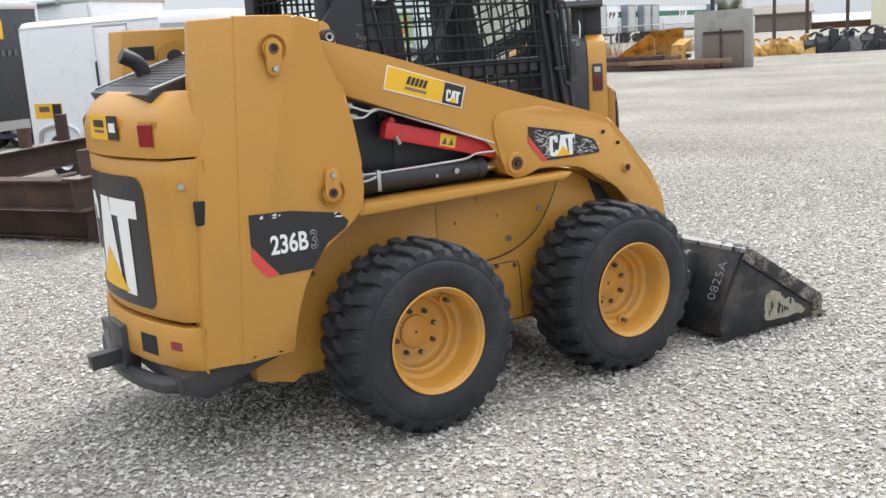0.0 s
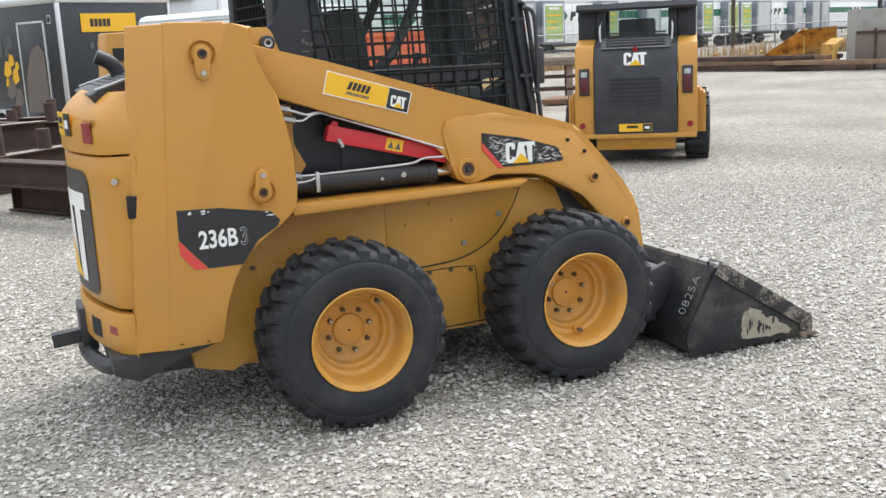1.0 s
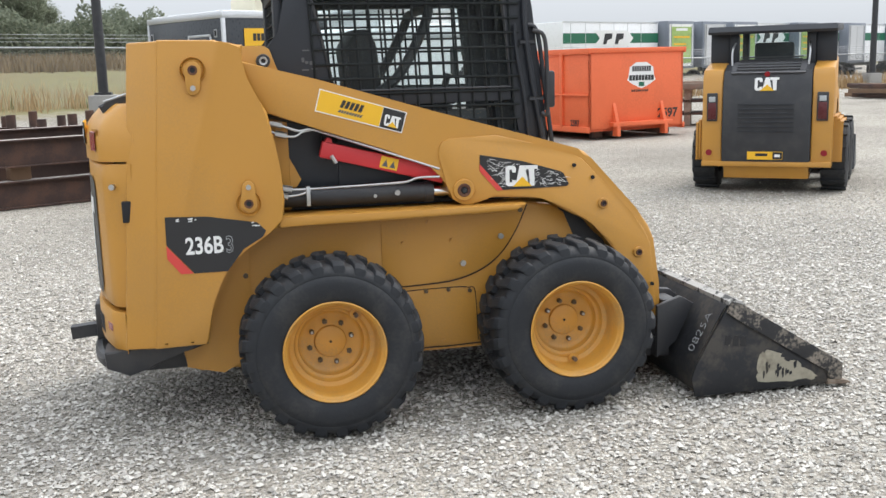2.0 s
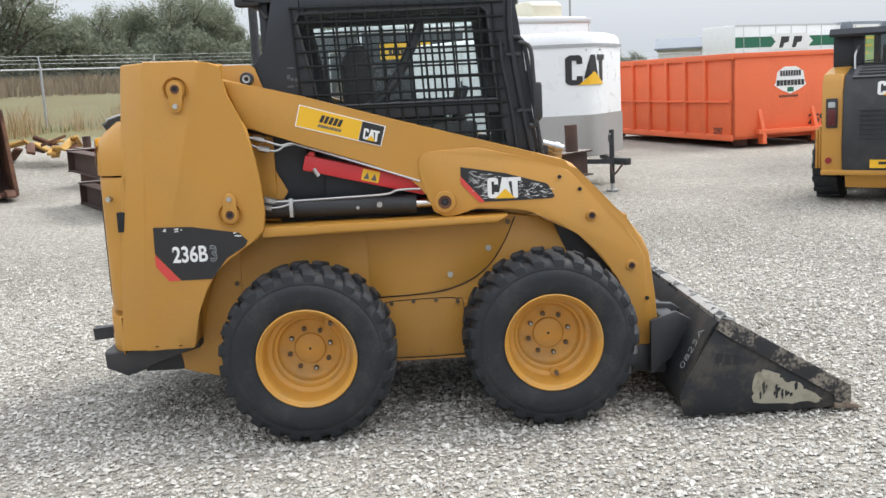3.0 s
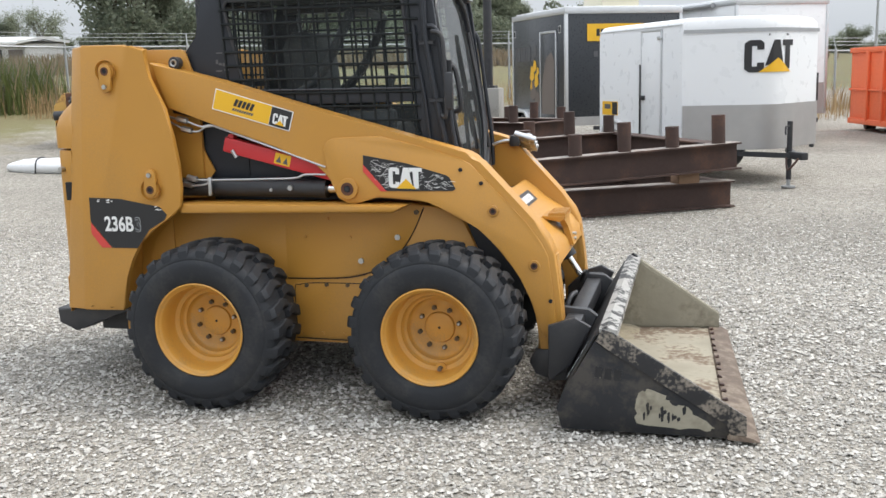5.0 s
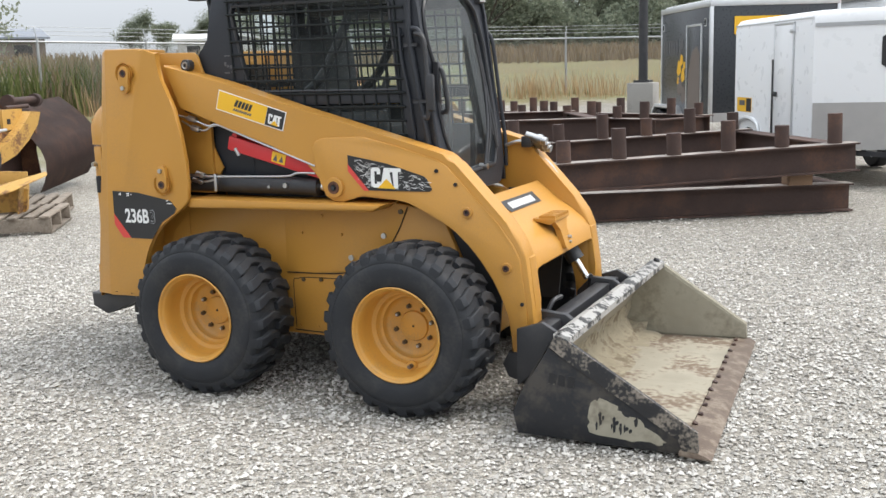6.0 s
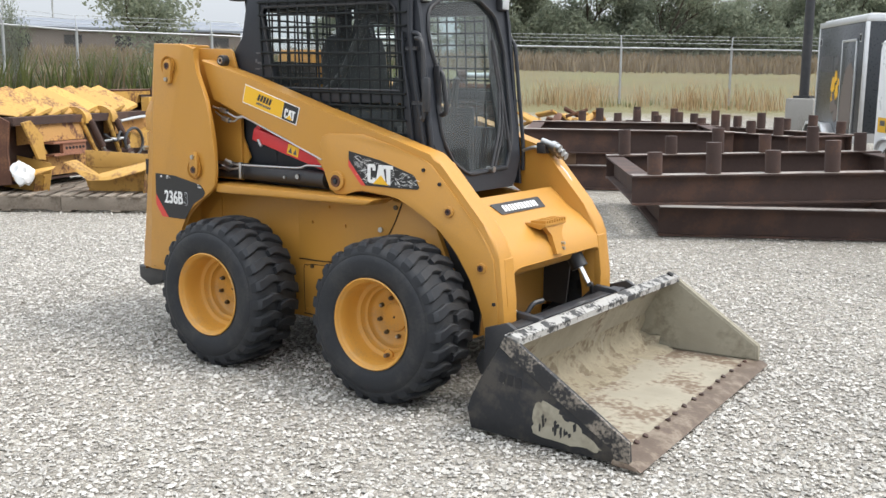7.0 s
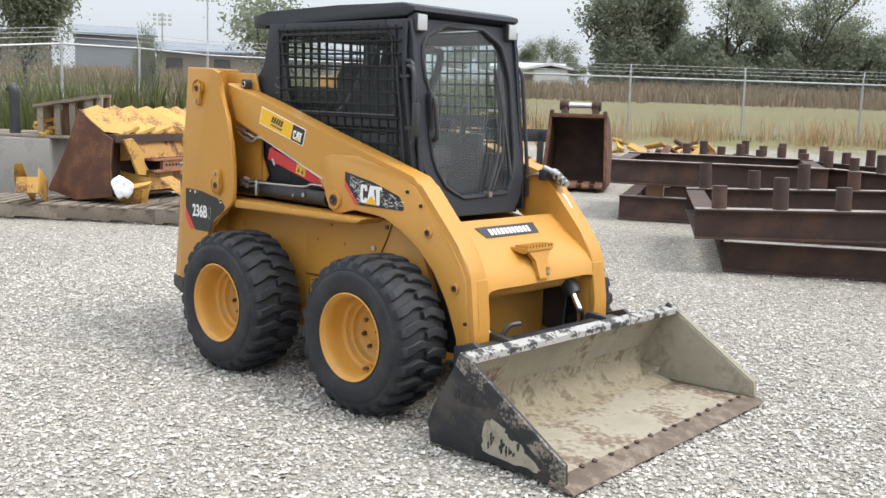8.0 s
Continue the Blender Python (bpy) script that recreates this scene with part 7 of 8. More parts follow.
    for x, foot in ((1.35, 1.64), (1.90, 2.12)):
        bm = bmesh.new()
        arc = [(-0.02 - 0.15 * math.cos(a) * 1.3, 1.03 + 0.17 * math.sin(a)) for a in np.linspace(-0.3, 3.0, 11)]
        arc2 = [(-0.02 - 0.075 * math.cos(a) * 1.3, 1.03 + 0.085 * math.sin(a)) for a in np.linspace(-0.3, 3.0, 11)]
        hook = part("hook_arm", across(arc + arc2[::-1], x - 0.07, x + 0.05), YELLOW_OLD, g)
        part("cylinder", rod((x + 0.02, -0.20, 1.02), (x + 0.20, -0.24, 0.66), 0.045, 12), RUST, g)
        part("cylinder_rod", rod((x + 0.20, -0.24, 0.66), (foot, -0.26, 0.50), 0.028, 10), STEEL, g)
        part("link_bar", rod((x - 0.08, -0.14, 1.04), (foot - 0.12, -0.20, 0.50), 0.03, 8), YELLOW_OLD, g)
        part("foot_eye", rod((foot - 0.06, -0.32, 0.52), (foot - 0.06, -0.18, 0.52), 0.085, 16), RUST, g)
        part("foot_pin", rod((foot - 0.06, -0.34, 0.52), (foot - 0.06, -0.16, 0.52), 0.035, 12), STEEL, g)
    part("hose_loop", tube([(2.16 + 0.20 * math.cos(a), -0.30, 0.68 + 0.20 * math.sin(a)) for a in np.linspace(-1.2, 3.6, 12)], 0.020), BLACK, g)
    part("hose_loop", tube([(1.62, -0.22, 0.82), (1.78, -0.28, 0.72), (1.92, -0.26, 0.84), (2.04, -0.22, 0.74)], 0.016), BLACK, g)
    for k in range(4):
        part("fitting", rod((1.66 + 0.09 * k, -0.20, 0.72 + 0.03 * (k % 2)), (1.72 + 0.09 * k, -0.27, 0.74), 0.022, 8), STEEL, g)
    part("worn_bar", tube([(2.05, -0.18, 0.98), (2.45, -0.20, 1.02), (2.75, -0.20, 1.03)], 0.022, 8), ALU, g)
    part("curved_arm", sheet_arm(), YELLOW_OLD, g)
    part("arm_bracket", across([(-0.14, 1.02), (-0.02, 1.02), (-0.02, 1.30), (-0.14, 1.30)], 2.80, 3.30), YELLOW_OLD, g)
    part("bracket_hole", across([(-0.146, 1.10), (-0.138, 1.10), (-0.138, 1.17), (-0.146, 1.17)], 2.90, 2.98), SHADOW_GAP, g)
    part("top_pin", rod((3.05, -0.05, 1.32), (3.62, -0.05, 1.33), 0.03, 12), RUST, g)
    part("top_pin", rod((3.40, 0.10, 1.40), (4.15, 0.10, 1.41), 0.055, 12), RUST, g)
    for x in (3.42, 4.12):
        part("pin_eye", rod((x - 0.04, 0.10, 1.40), (x + 0.04, 0.10, 1.40), 0.10, 14), RUST, g)
    # dark curved scoop at the far end
    bm = bmesh.new()
    rows = []
    for i in range(9):
        f = i / 8
        y, z = -0.10 + 0.55 * f * f - 0.25 * math.sin(math.pi * f), 0.06 + 1.26 * f
        rows.append([bm.verts.new((3.30 + 0.15 * (1 - f), y - 0.10, z)), bm.verts.new((5.35 + 0.40 * f, y + 0.10, z + 0.10))])
    for ra, rb in zip(rows, rows[1:]):
        bm.faces.new((ra[0], ra[1], rb[1], rb[0]))
    bmesh.ops.solidify(bm, geom=bm.faces[:], thickness=0.04)
    part("scoop_sheet", bm, RUST, g, smooth=50)


def sheet_arm():
    """A tapering curved arm, wide at its foot."""
    bm = bmesh.new()
    outer = [(2.10, 0.60), (2.45, 0.58), (2.85, 0.68), (3.20, 0.86), (3.46, 1.06), (3.56, 1.24)]
    inner = [(2.16, 0.82), (2.45, 0.80), (2.72, 0.88), (3.00, 1.02), (3.20, 1.16), (3.30, 1.26)]
    pts = outer + inner[::-1]
    a = [bm.verts.new((x, -0.26, z)) for x, z in pts]
    b = [bm.verts.new((x, -0.14, z)) for x, z in pts]
    n = len(outer)
    for i in range(n - 1):
        j = len(pts) - 1 - i
        bm.faces.new((a[i], a[i + 1], a[j - 1], a[j]))
        bm.faces.new((b[j], b[j - 1], b[i + 1], b[i]))
    for i in range(len(pts)):
        j = (i + 1) % len(pts)
        bm.faces.new((a[j], a[i], b[i], b[j]))
    return bm


build_rake_bucket()


def folded_bracket(x, y, turn, s=1.0, z=0.187, tilt=0.0, high=1.0):
    b = thing("bracket", "loose yellow folded steel bracket on a pallet", "steel bracket", "loose brackets",
              m=Matrix.Translation((x, y, z)) @ Matrix.Rotation(radians(turn), 4, "Z") @ Matrix.Rotation(radians(tilt), 4, "Y") @ Matrix.Diagonal((s, s, s * high, 1)))
    part("base_plate", prism([(-0.34, 0.0), (0.34, 0.0), (0.38, 0.22), (0.30, 0.24), (-0.26, 0.14), (-0.40, 0.20)], -0.02, 0.0, 0.003), YELLOW_OLD, b)
    part("flange", sheet([(-0.56, -0.12, 0.30), (-0.46, -0.22, 0.27), (-0.26, -0.24, 0.13), (-0.02, -0.24, 0.14), (0.30, -0.22, 0.23), (0.60, -0.16, 0.36), (0.56, -0.05, 0.38), (0.30, -0.02, 0.26), (-0.24, -0.02, 0.17), (-0.48, -0.02, 0.32)], 0.016), YELLOW_OLD, b)
    part("back_plate", prism([(-0.44, 0.24), (0.34, 0.22), (0.34, 0.38), (-0.44, 0.42)], 0.16, 0.176, 0.003), YELLOW_OLD, b)
    part("back_web", prism([(-0.40, 0.0), (0.30, 0.0), (0.34, 0.23), (-0.44, 0.25)], 0.17, 0.184, 0.003), YELLOW_OLD, b)
    part("end_web", prism([(0.30, 0.0), (0.315, 0.0), (0.345, 0.24), (0.33, 0.24)], -0.18, 0.17), YELLOW_OLD, b)
    return b


folded_bracket(-5.72, 2.86, 33, 1.08)
folded_bracket(-6.68, 2.22, 20, 0.80, high=1.1, tilt=6)
folded_bracket(-7.18, 1.28, -35, 0.72, tilt=-22, z=0.24, high=1.1)


def build_plastic_wrap():
    rnd = random.Random(8)
    bm = bmesh.new()
    bmesh.ops.create_icosphere(bm, subdivisions=3, radius=0.085)
    for v in bm.verts:
        v.co *= 1 + 0.5 * noise.noise(v.co * 16) + 0.25 * noise.noise(v.co * 45)
        v.co.z = v.co.z * 1.2
        v.co.z = max(v.co.z, -0.12)
    part_ob = tagged(part("plastic_bag", bm, TRAILER_WHITE, m=Matrix.Translation((-6.40, 2.05, 0.40)) @ Matrix.Scale(1.25, 4)), "crumpled white plastic bag on a yellow bracket", "plastic bag")
    return part_ob


build_plastic_wrap()


def build_concrete_block():
    c = thing("concrete_block", "grey concrete block with planks and a rack on it", "concrete block", m=Matrix.Translation((-9.15, 1.95, 0)) @ Matrix.Rotation(radians(28), 4, "Z"))
    part("block", box(-1.7, 0.55, 0.0, 0.9, 0.0, 0.88, 0.03), CONCRETE, c)
    for k in range(3):
        part("plank", box(-1.6, 0.9 - 0.2 * k, 0.05 + 0.27 * k, 0.27 + 0.27 * k, 0.885, 0.925 + 0.012 * k, 0.004), WOOD_GREY, c, m=Matrix.Rotation(radians(1.5 * k - 1), 4, "Z"))
    r = thing("wooden_rack", "tilted weathered wooden rack with upright slats", "rack", m=Matrix.Translation((-8.62, 2.52, 0.93)) @ Matrix.Rotation(radians(33), 4, "Z") @ Matrix.Scale(0.80, 4))
    part("top_board", prism([(-0.55, 0.46), (0.70, 0.66), (0.70, 0.71), (-0.55, 0.51)], -0.30, 0.10), WOOD_GREY, r)
    for x in (-0.50, -0.18, 0.10, 0.42, 0.60):
        part("slat", box(x, x + 0.11, -0.24, -0.20, 0.0, 0.50 + 0.16 * (x + 0.5), 0.004), WOOD_GREY, r)
        part("slat", box(x, x + 0.11, 0.02, 0.06, 0.0, 0.50 + 0.16 * (x + 0.5), 0.004), WOOD, r)
    part("back_board", box(-0.5, 0.65, 0.07, 0.09, 0.0, 0.42), WOOD, r)
    p = thing("black_pipe", "short black bent pipe standing on the block", "pipe", m=Matrix.Translation((-9.35, 2.05, 0.92)))
    part("pipe", tube([(0, 0, 0), (0, 0, 0.30), (0, 0, 0.58), (-0.05, -0.03, 0.64)], 0.075, 14), BLACK, p)
    s = thing("yellow_scrap", "small heap of yellow painted steel scrap", "scrap", m=Matrix.Translation((-9.0, 2.35, 0.93)))
    rnd = random.Random(2)
    for k in range(9):
        a = rnd.uniform(0, 360)
        part("scrap_piece", box(-0.11, 0.11, -0.04, 0.04, 0.0, 0.05, 0.004), YELLOW_OLD, s, m=Matrix.Translation((rnd.uniform(-0.2, 0.2), rnd.uniform(-0.1, 0.1), 0.02 * k)) @ Euler((rnd.uniform(-0.3, 0.3), rnd.uniform(-0.3, 0.3), a)).to_matrix().to_4x4())


build_concrete_block()


def build_old_attachments():
    """Yellow and black attachments beside the excavator bucket."""
    m = Matrix.Translation((-9.4, 12.3, rise(-9.4, 12.3))) @ Matrix.Rotation(radians(15), 4, "Z")
    g = thing("hydraulic_hammer_mount", "yellow attachment mount with brown plate and black hoses", "attachment", m=m)
    part("frame", prism([(-0.55, 0.0), (0.55, 0.0), (0.55, 0.75), (0.35, 1.0), (-0.35, 1.05), (-0.55, 0.8)], 0.05, 0.45, 0.02), YELLOW_OLD, g)
    part("plate", box(-0.28, 0.24, -0.02, 0.05, 0.12, 1.05, 0.01), RUST_RED, g)
    for x in (-0.2, 0.0, 0.17):
        for z in (0.25, 0.6, 0.95):
            part("bolt", rod((x, -0.05, z), (x, 0.0, z), 0.035, 8), RUST, g)
    part("pin", rod((-0.20, 0.2, 1.14), (0.22, 0.2, 1.14), 0.05, 14), ALU, g)
    part("cross_tube", rod((-0.48, -0.12, 0.62), (0.62, -0.12, 0.66), 0.09, 16), BLACK, g)
    part("hose", tube([(0.30, -0.10, 1.0), (0.48, -0.14, 0.7), (0.40, -0.14, 0.35), (0.52, -0.12, 0.05)], 0.07, 10), BLACK, g)
    w = thing("wrapped_bundle", "long white plastic wrapped bundle on the gravel", "bundle", m=Matrix.Translation((-8.3, 9.9, 0.0)) @ Matrix.Rotation(radians(8), 4, "Z"))
    bm = bmesh.new()
    bmesh.ops.create_icosphere(bm, subdivisions=3, radius=1.0)
    for v in bm.verts:
        v.co = Vector((v.co.x * 0.95, v.co.y * 0.25, 0.13 + v.co.z * (0.15 - 0.04 * v.co.x)))
        v.co.z = max(0.0, v.co.z + 0.03 * noise.noise(v.co * 6))
    part("wrap", bm, TRAILER_WHITE, w)
    part("strap", tube([(-0.3, -0.26, 0.02), (-0.3, -0.20, 0.24), (-0.3, 0.0, 0.29), (-0.3, 0.2, 0.24)], 0.012), BLACK, w)
    f = thing("pallet_fork_frame", "black fork frame with yellow plates", "fork frame", m=Matrix.Translation((-8.15, 11.5, rise(-8.15, 11.5))) @ Matrix.Rotation(radians(24), 4, "Z"))
    part("frame_bar", box(-0.6, 0.7, -0.05, 0.05, 0.70, 0.95, 0.01), BLACK, f)
    part("frame_bar", box(0.50, 0.62, -0.05, 0.05, 0.0, 0.9, 0.01), BLACK, f)
    part("frame_bar", box(-0.6, 0.62, -0.05, 0.05, 0.02, 0.16, 0.01), BLACK, f)
    jumble = random.Random(12)
    for k in range(16):
        w, h = jumble.uniform(0.10, 0.26), jumble.uniform(0.03, 0.16)
        part("yellow_plate", prism([(-w, -h), (w, -h * 0.6), (w * 0.8, h), (-w * 0.3, h * 1.3), (-w * 0.9, h * 0.5)], -0.02, 0.02), YELLOW_WORN if k % 3 else YELLOW_OLD, f,
             m=Matrix.Translation((jumble.uniform(-0.6, 0.7), jumble.uniform(0.12, 0.5), 0.16 + 0.055 * k)) @ Euler((jumble.uniform(-0.8, 0.8), jumble.uniform(-0.6, 0.6), jumble.uniform(0, 3.1))).to_matrix().to_4x4())
    part("yellow_blade", prism([(0.3, 0.0), (0.95, 0.0), (1.0, 0.12), (0.35, 0.35)], -0.2, 0.3, 0.01), YELLOW_OLD, f)
    h = thing("scrap_heap", "heap of yellow cut steel scrap by the fence", "scrap", m=Matrix.Translation((-8.6, 15.3, rise(-8.6, 15.3))))
    rnd = random.Random(5)
    for k in range(26):
        part("scrap_piece", box(-0.25, 0.25, -0.08, 0.08, 0.0, 0.05, 0.004), YELLOW_OLD if k % 4 else RUST_RED, h,
             m=Matrix.Translation((rnd.uniform(-0.8, 2.6), rnd.uniform(-0.4, 0.4), 0.05 + 0.03 * (k % 9))) @ Euler((rnd.uniform(-0.5, 0.5), rnd.uniform(-0.5, 0.5), rnd.uniform(0, 3.1))).to_matrix().to_4x4())


build_old_attachments()


# ---- chain-link fence ----
FENCE = [(-16.0, -6.0), (-17.3, 6.56), (-17.65, 10.6), (-16.1, 13.5), (-14.4, 19.2), (-6.5, 24.8), (6.0, 26.5), (14.0, 33.5), (22.0, 37.0), (32.0, 40.0), (44.0, 38.0)]


def build_fence():
    fence = thing("chain_link_fence", "galvanised chain-link fence with barbed wire on top", "fence")
    tall = [2.14, 2.14, 1.84, 1.80] + [1.62] * 8
    wires = []
    for leg, ((xa, ya), (xb, yb)) in enumerate(zip(FENCE, FENCE[1:])):
        a, b = Vector((xa, ya, 0)), Vector((xb, yb, 0))
        n = max(1, round((b - a).length / (2.55 if leg < 3 else 3.05)))
        pts, tops = [], []
        for k in range(n + 1):
            p = a.lerp(b, k / n)
            p.z = rise(p.x, p.y)
            H = tall[leg] + (tall[leg + 1] - tall[leg]) * k / n
            tops.append(H)
            pts.append(p)
            if k < n or (xb, yb) == FENCE[-1]:
                post = part("post", rod(p, p + Vector((0, 0, H + 0.08)), 0.035, 10), GALV, fence)
                out = (b - a).normalized().cross(Vector((0, 0, 1))) * -0.10
                part("barb_arm", rod(p + Vector((0, 0, H + 0.06)), p + out + Vector((0, 0, H + 0.36)), 0.016, 6), GALV, fence)
        for p, q, H, Hq in zip(pts, pts[1:], tops, tops[1:]):
            part("top_rail", rod(p + Vector((0, 0, H)), q + Vector((0, 0, Hq)), 0.026, 8), GALV, fence)
            out = (b - a).normalized().cross(Vector((0, 0, 1))) * -0.10
            bm = bmesh.new()
            for j in range(3):
                f = (j + 1) / 3
                o = out * f + Vector((0, 0, H + 0.06 + 0.30 * f))
                rod(p + o, q + o + Vector((0, 0, Hq - H)), 0.006, 4, bm)
            tagged(part("barbed_wire", bm, GALV, fence), kind="stuff")
            # the woven mesh as crossing slanted wires
            L = (q - p).length
            d = (q - p) / L
            up = Vector((0, 0, 1))
            side = d.cross(up) * 0.003
            m = max(1, int(L / 0.085))
            for s in (-1, 1):
                for k in range(-int(H / 0.085), m + 1):
                    x0, x1 = k * L / m, k * L / m + H
                    z0, z1 = 0.0, H
                    if x0 < 0:
                        z0, x0 = -x0, 0.0
                    if x1 > L:
                        z1, x1 = H - (x1 - L), L
                    if z1 - z0 < 0.02:
                        continue
                    if s < 0:
                        x0, x1 = L - x0, L - x1
                    u, v = p.lerp(q, x0 / L) + up * z0, p.lerp(q, x1 / L) + up * z1
                    w = up * 0.0022 - d * 0.0022 * s
                    wires.append((u, v, w, side))
    verts, faces = [], []
    for u, v, w, side in wires:
        i = len(verts)
        for e in (u, v):
            verts += [e + w, e - w * 0.5 + side, e - w * 0.5 - side]
        faces += [(i, i + 1, i + 4, i + 3), (i + 1, i + 2, i + 5, i + 4), (i + 2, i, i + 3, i + 5)]
    me = bpy.data.meshes.new("mesh_wires")
    me.from_pydata([tuple(v) for v in verts], [], faces)
    me.materials.append(WIRE)
    ob = new("woven_mesh", me)
    ob.parent = fence
    tagged(ob, "woven steel wire mesh", kind="stuff")


build_fence()


# ---- weeds and grass ----
def blades(name, label, spots, height, mat, seed, width=0.012, lean=0.25):
    """Single bent blades; spots: x, y, and how many within which radius."""
    rng = np.random.default_rng(seed)
    verts, faces = [], []
    for x, y, n, r in spots:
        for _ in range(n):
            px, py = x + rng.normal(0, r), y + rng.normal(0, r)
            z = rise(px, py) - 0.02
            h = height * rng.uniform(0.4, 1.15)
            a, b = rng.uniform(0, 6.28), rng.uniform(0, 6.28)
            w = width * rng.uniform(0.6, 1.5)
            dx, dy = math.cos(a) * w, math.sin(a) * w
            lx, ly = math.cos(b) * lean * h, math.sin(b) * lean * h
            i = len(verts)
            verts += [(px - dx, py - dy, z), (px + dx, py + dy, z), (px + dx * 0.8 + lx * 0.4, py + dy * 0.8 + ly * 0.4, z + h * 0.6),
                      (px - dx * 0.8 + lx * 0.4, py - dy * 0.8 + ly * 0.4, z + h * 0.6), (px + lx, py + ly, z + h)]
            faces += [(i, i + 1, i + 2, i + 3), (i + 3, i + 2, i + 4)]
    me = bpy.data.meshes.new(name)
    me.from_pydata(verts, [], faces)
    me.materials.append(mat)
    return tagged(new(name, me), label, "grass", kind="stuff")


def fence_spots(seed, per, n, r, inside, segs=range(len(FENCE) - 1), jitter=0.7):
    rnd = random.Random(seed)
    out = []
    for i in segs:
        a, b = Vector(FENCE[i]), Vector(FENCE[i + 1])
        d = (b - a).normalized()
        nrm = Vector((d.y, -d.x))
        for _ in range(int((b - a).length * per)):
            p = a.lerp(b, rnd.random()) + nrm * (inside + rnd.uniform(-jitter, jitter))
            out.append((p.x, p.y, int(n * rnd.uniform(0.3, 1.6)), r))
    return out


blades("dry_weeds", "tall dry brown weeds along the fence", fence_spots(1, 4.2, 26, 0.22, 1.6, range(3, 7), 1.3), 0.78, GRASS_DRY, 1, 0.007)
blades("dry_weeds", "tall dry brown weeds along the far fence", fence_spots(2, 3.5, 24, 0.3, 0.8, range(6, 10)), 0.8, GRASS_DRY, 2, 0.022)
blades("green_weeds", "tall green weeds growing through the fence", fence_spots(3, 5.5, 60, 0.40, -0.7, range(0, 4), 1.1), 1.4, GRASS_GREEN, 3, 0.018)
blades("dry_weeds", "tall dry weeds mixed into the green growth at the fence", fence_spots(5, 3.0, 40, 0.40, -0.9, range(1, 4), 1.1), 1.35, GRASS_TALL, 5, 0.016)
blades("green_weeds", "low green weeds along the fence", fence_spots(4, 0.8, 14, 0.3, 0.7, range(3, 7), 0.8), 0.34, GRASS_GREEN, 4, 0.010)


def far_grass():
    rng = np.random.default_rng(9)
    spots = []
    for _ in range(900):
        s = rng.uniform(-70, 60)
        p = 49 + rng.uniform(-3, 6)
        n, d = FENCE_N, Vector((0.72, 0.69))
        spots.append((n.x * p + d.x * s, n.y * p + d.y * s, 26, 0.8))
    blades("tall_field_grass", "tall brown grass at the edge of the field", spots, 0.95, GRASS_TALL, 10, 0.05)


far_grass()


# ---- trees ----
def tree_mesh(seed, height, spread, leaves, leaf, low=0.25, mat=None, gaps=0.5):
    rnd = random.Random(seed)
    wood = bmesh.new()
    clumps = []

    def limb(p, d, length, r, depth):
        pts = [p]
        for _ in range(3):
            d = (d + Vector((rnd.uniform(-0.25, 0.25), rnd.uniform(-0.25, 0.25), rnd.uniform(-0.05, 0.18)))).normalized()
            pts.append(pts[-1] + d * length / 3)
        for i in range(3):
            rod(pts[i], pts[i + 1], r * (1 - 0.22 * i), 6, wood, r * (1 - 0.22 * (i + 1)))
        clumps.append((pts[1], length * 0.8))
        clumps.append((pts[2], length * 0.9))
        if depth == 0 or length < height * 0.10:
            clumps.append((pts[-1], length))
            return
        for i in range(rnd.choice((2, 3, 3))):
            a = rnd.uniform(0, 6.28)
            nd = (d * rnd.uniform(0.5, 1.0) + Vector((math.cos(a), math.sin(a), rnd.uniform(-0.1, 0.4))) * spread).normalized()
            limb(pts[rnd.choice((2, 3, 3))], nd, length * rnd.uniform(0.55, 0.8), r * 0.55, depth - 1)
        clumps.append((pts[-1], length * 0.6))
    for k in range(rnd.choice((1, 2, 3))):
        limb(Vector((rnd.uniform(-0.4, 0.4), rnd.uniform(-0.4, 0.4), -0.3)), Vector((rnd.uniform(-0.2, 0.2), rnd.uniform(-0.2, 0.2), 1)), height * 0.36, height * 0.016, 3)
    rng = np.random.default_rng(seed)
    verts, faces = [], []
    clumps = [c for c in clumps if c[0].z > height * low * 0.7]
    per = max(4, int(leaves / len(clumps)))
    for c, size in clumps:
        k = int(per * rng.uniform(0.3, 1.7))
        r = max(0.45, size * 0.50)
        pos = np.array(c)[None] + rng.normal(0, 1, (k, 3)) * np.array([r, r, r * 0.75]) * 0.75
        u = rng.normal(0, 1, (k, 3))
        u /= np.linalg.norm(u, axis=1)[:, None]
        w = np.cross(u, rng.normal(0, 1, (k, 3)))
        w /= np.linalg.norm(w, axis=1)[:, None] + 1e-9
        s = leaf * rng.uniform(0.6, 1.5, (k, 1))
        i = len(verts)
        quad = np.stack([pos - u * s, pos - w * s * 0.5, pos + u * s, pos + w * s * 0.5], 1)
        verts += [tuple(v) for v in quad.reshape(-1, 3)]
        faces += [(i + 4 * j, i + 4 * j + 1, i + 4 * j + 2, i + 4 * j + 3) for j in range(k)]
    crown = bpy.data.meshes.new("crown")
    crown.from_pydata(verts, [], faces)
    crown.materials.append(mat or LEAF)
    return finish(wood, "trunk", BARK, 40), crown


def plant(meshes, x, y, scale, label, turn, z=None, slim=1.0):
    t = thing("tree", label, "tree", "trees behind the fence", m=Matrix.Translation((x, y, (rise(x, y) if z is None else z))) @ Matrix.Rotation(turn, 4, "Z") @ Matrix.Diagonal((scale * slim, scale * slim, scale, 1)))
    for nm, me in zip(("trunk", "crown"), meshes):
        ob = new(nm, me)
        ob.parent = t
    return t


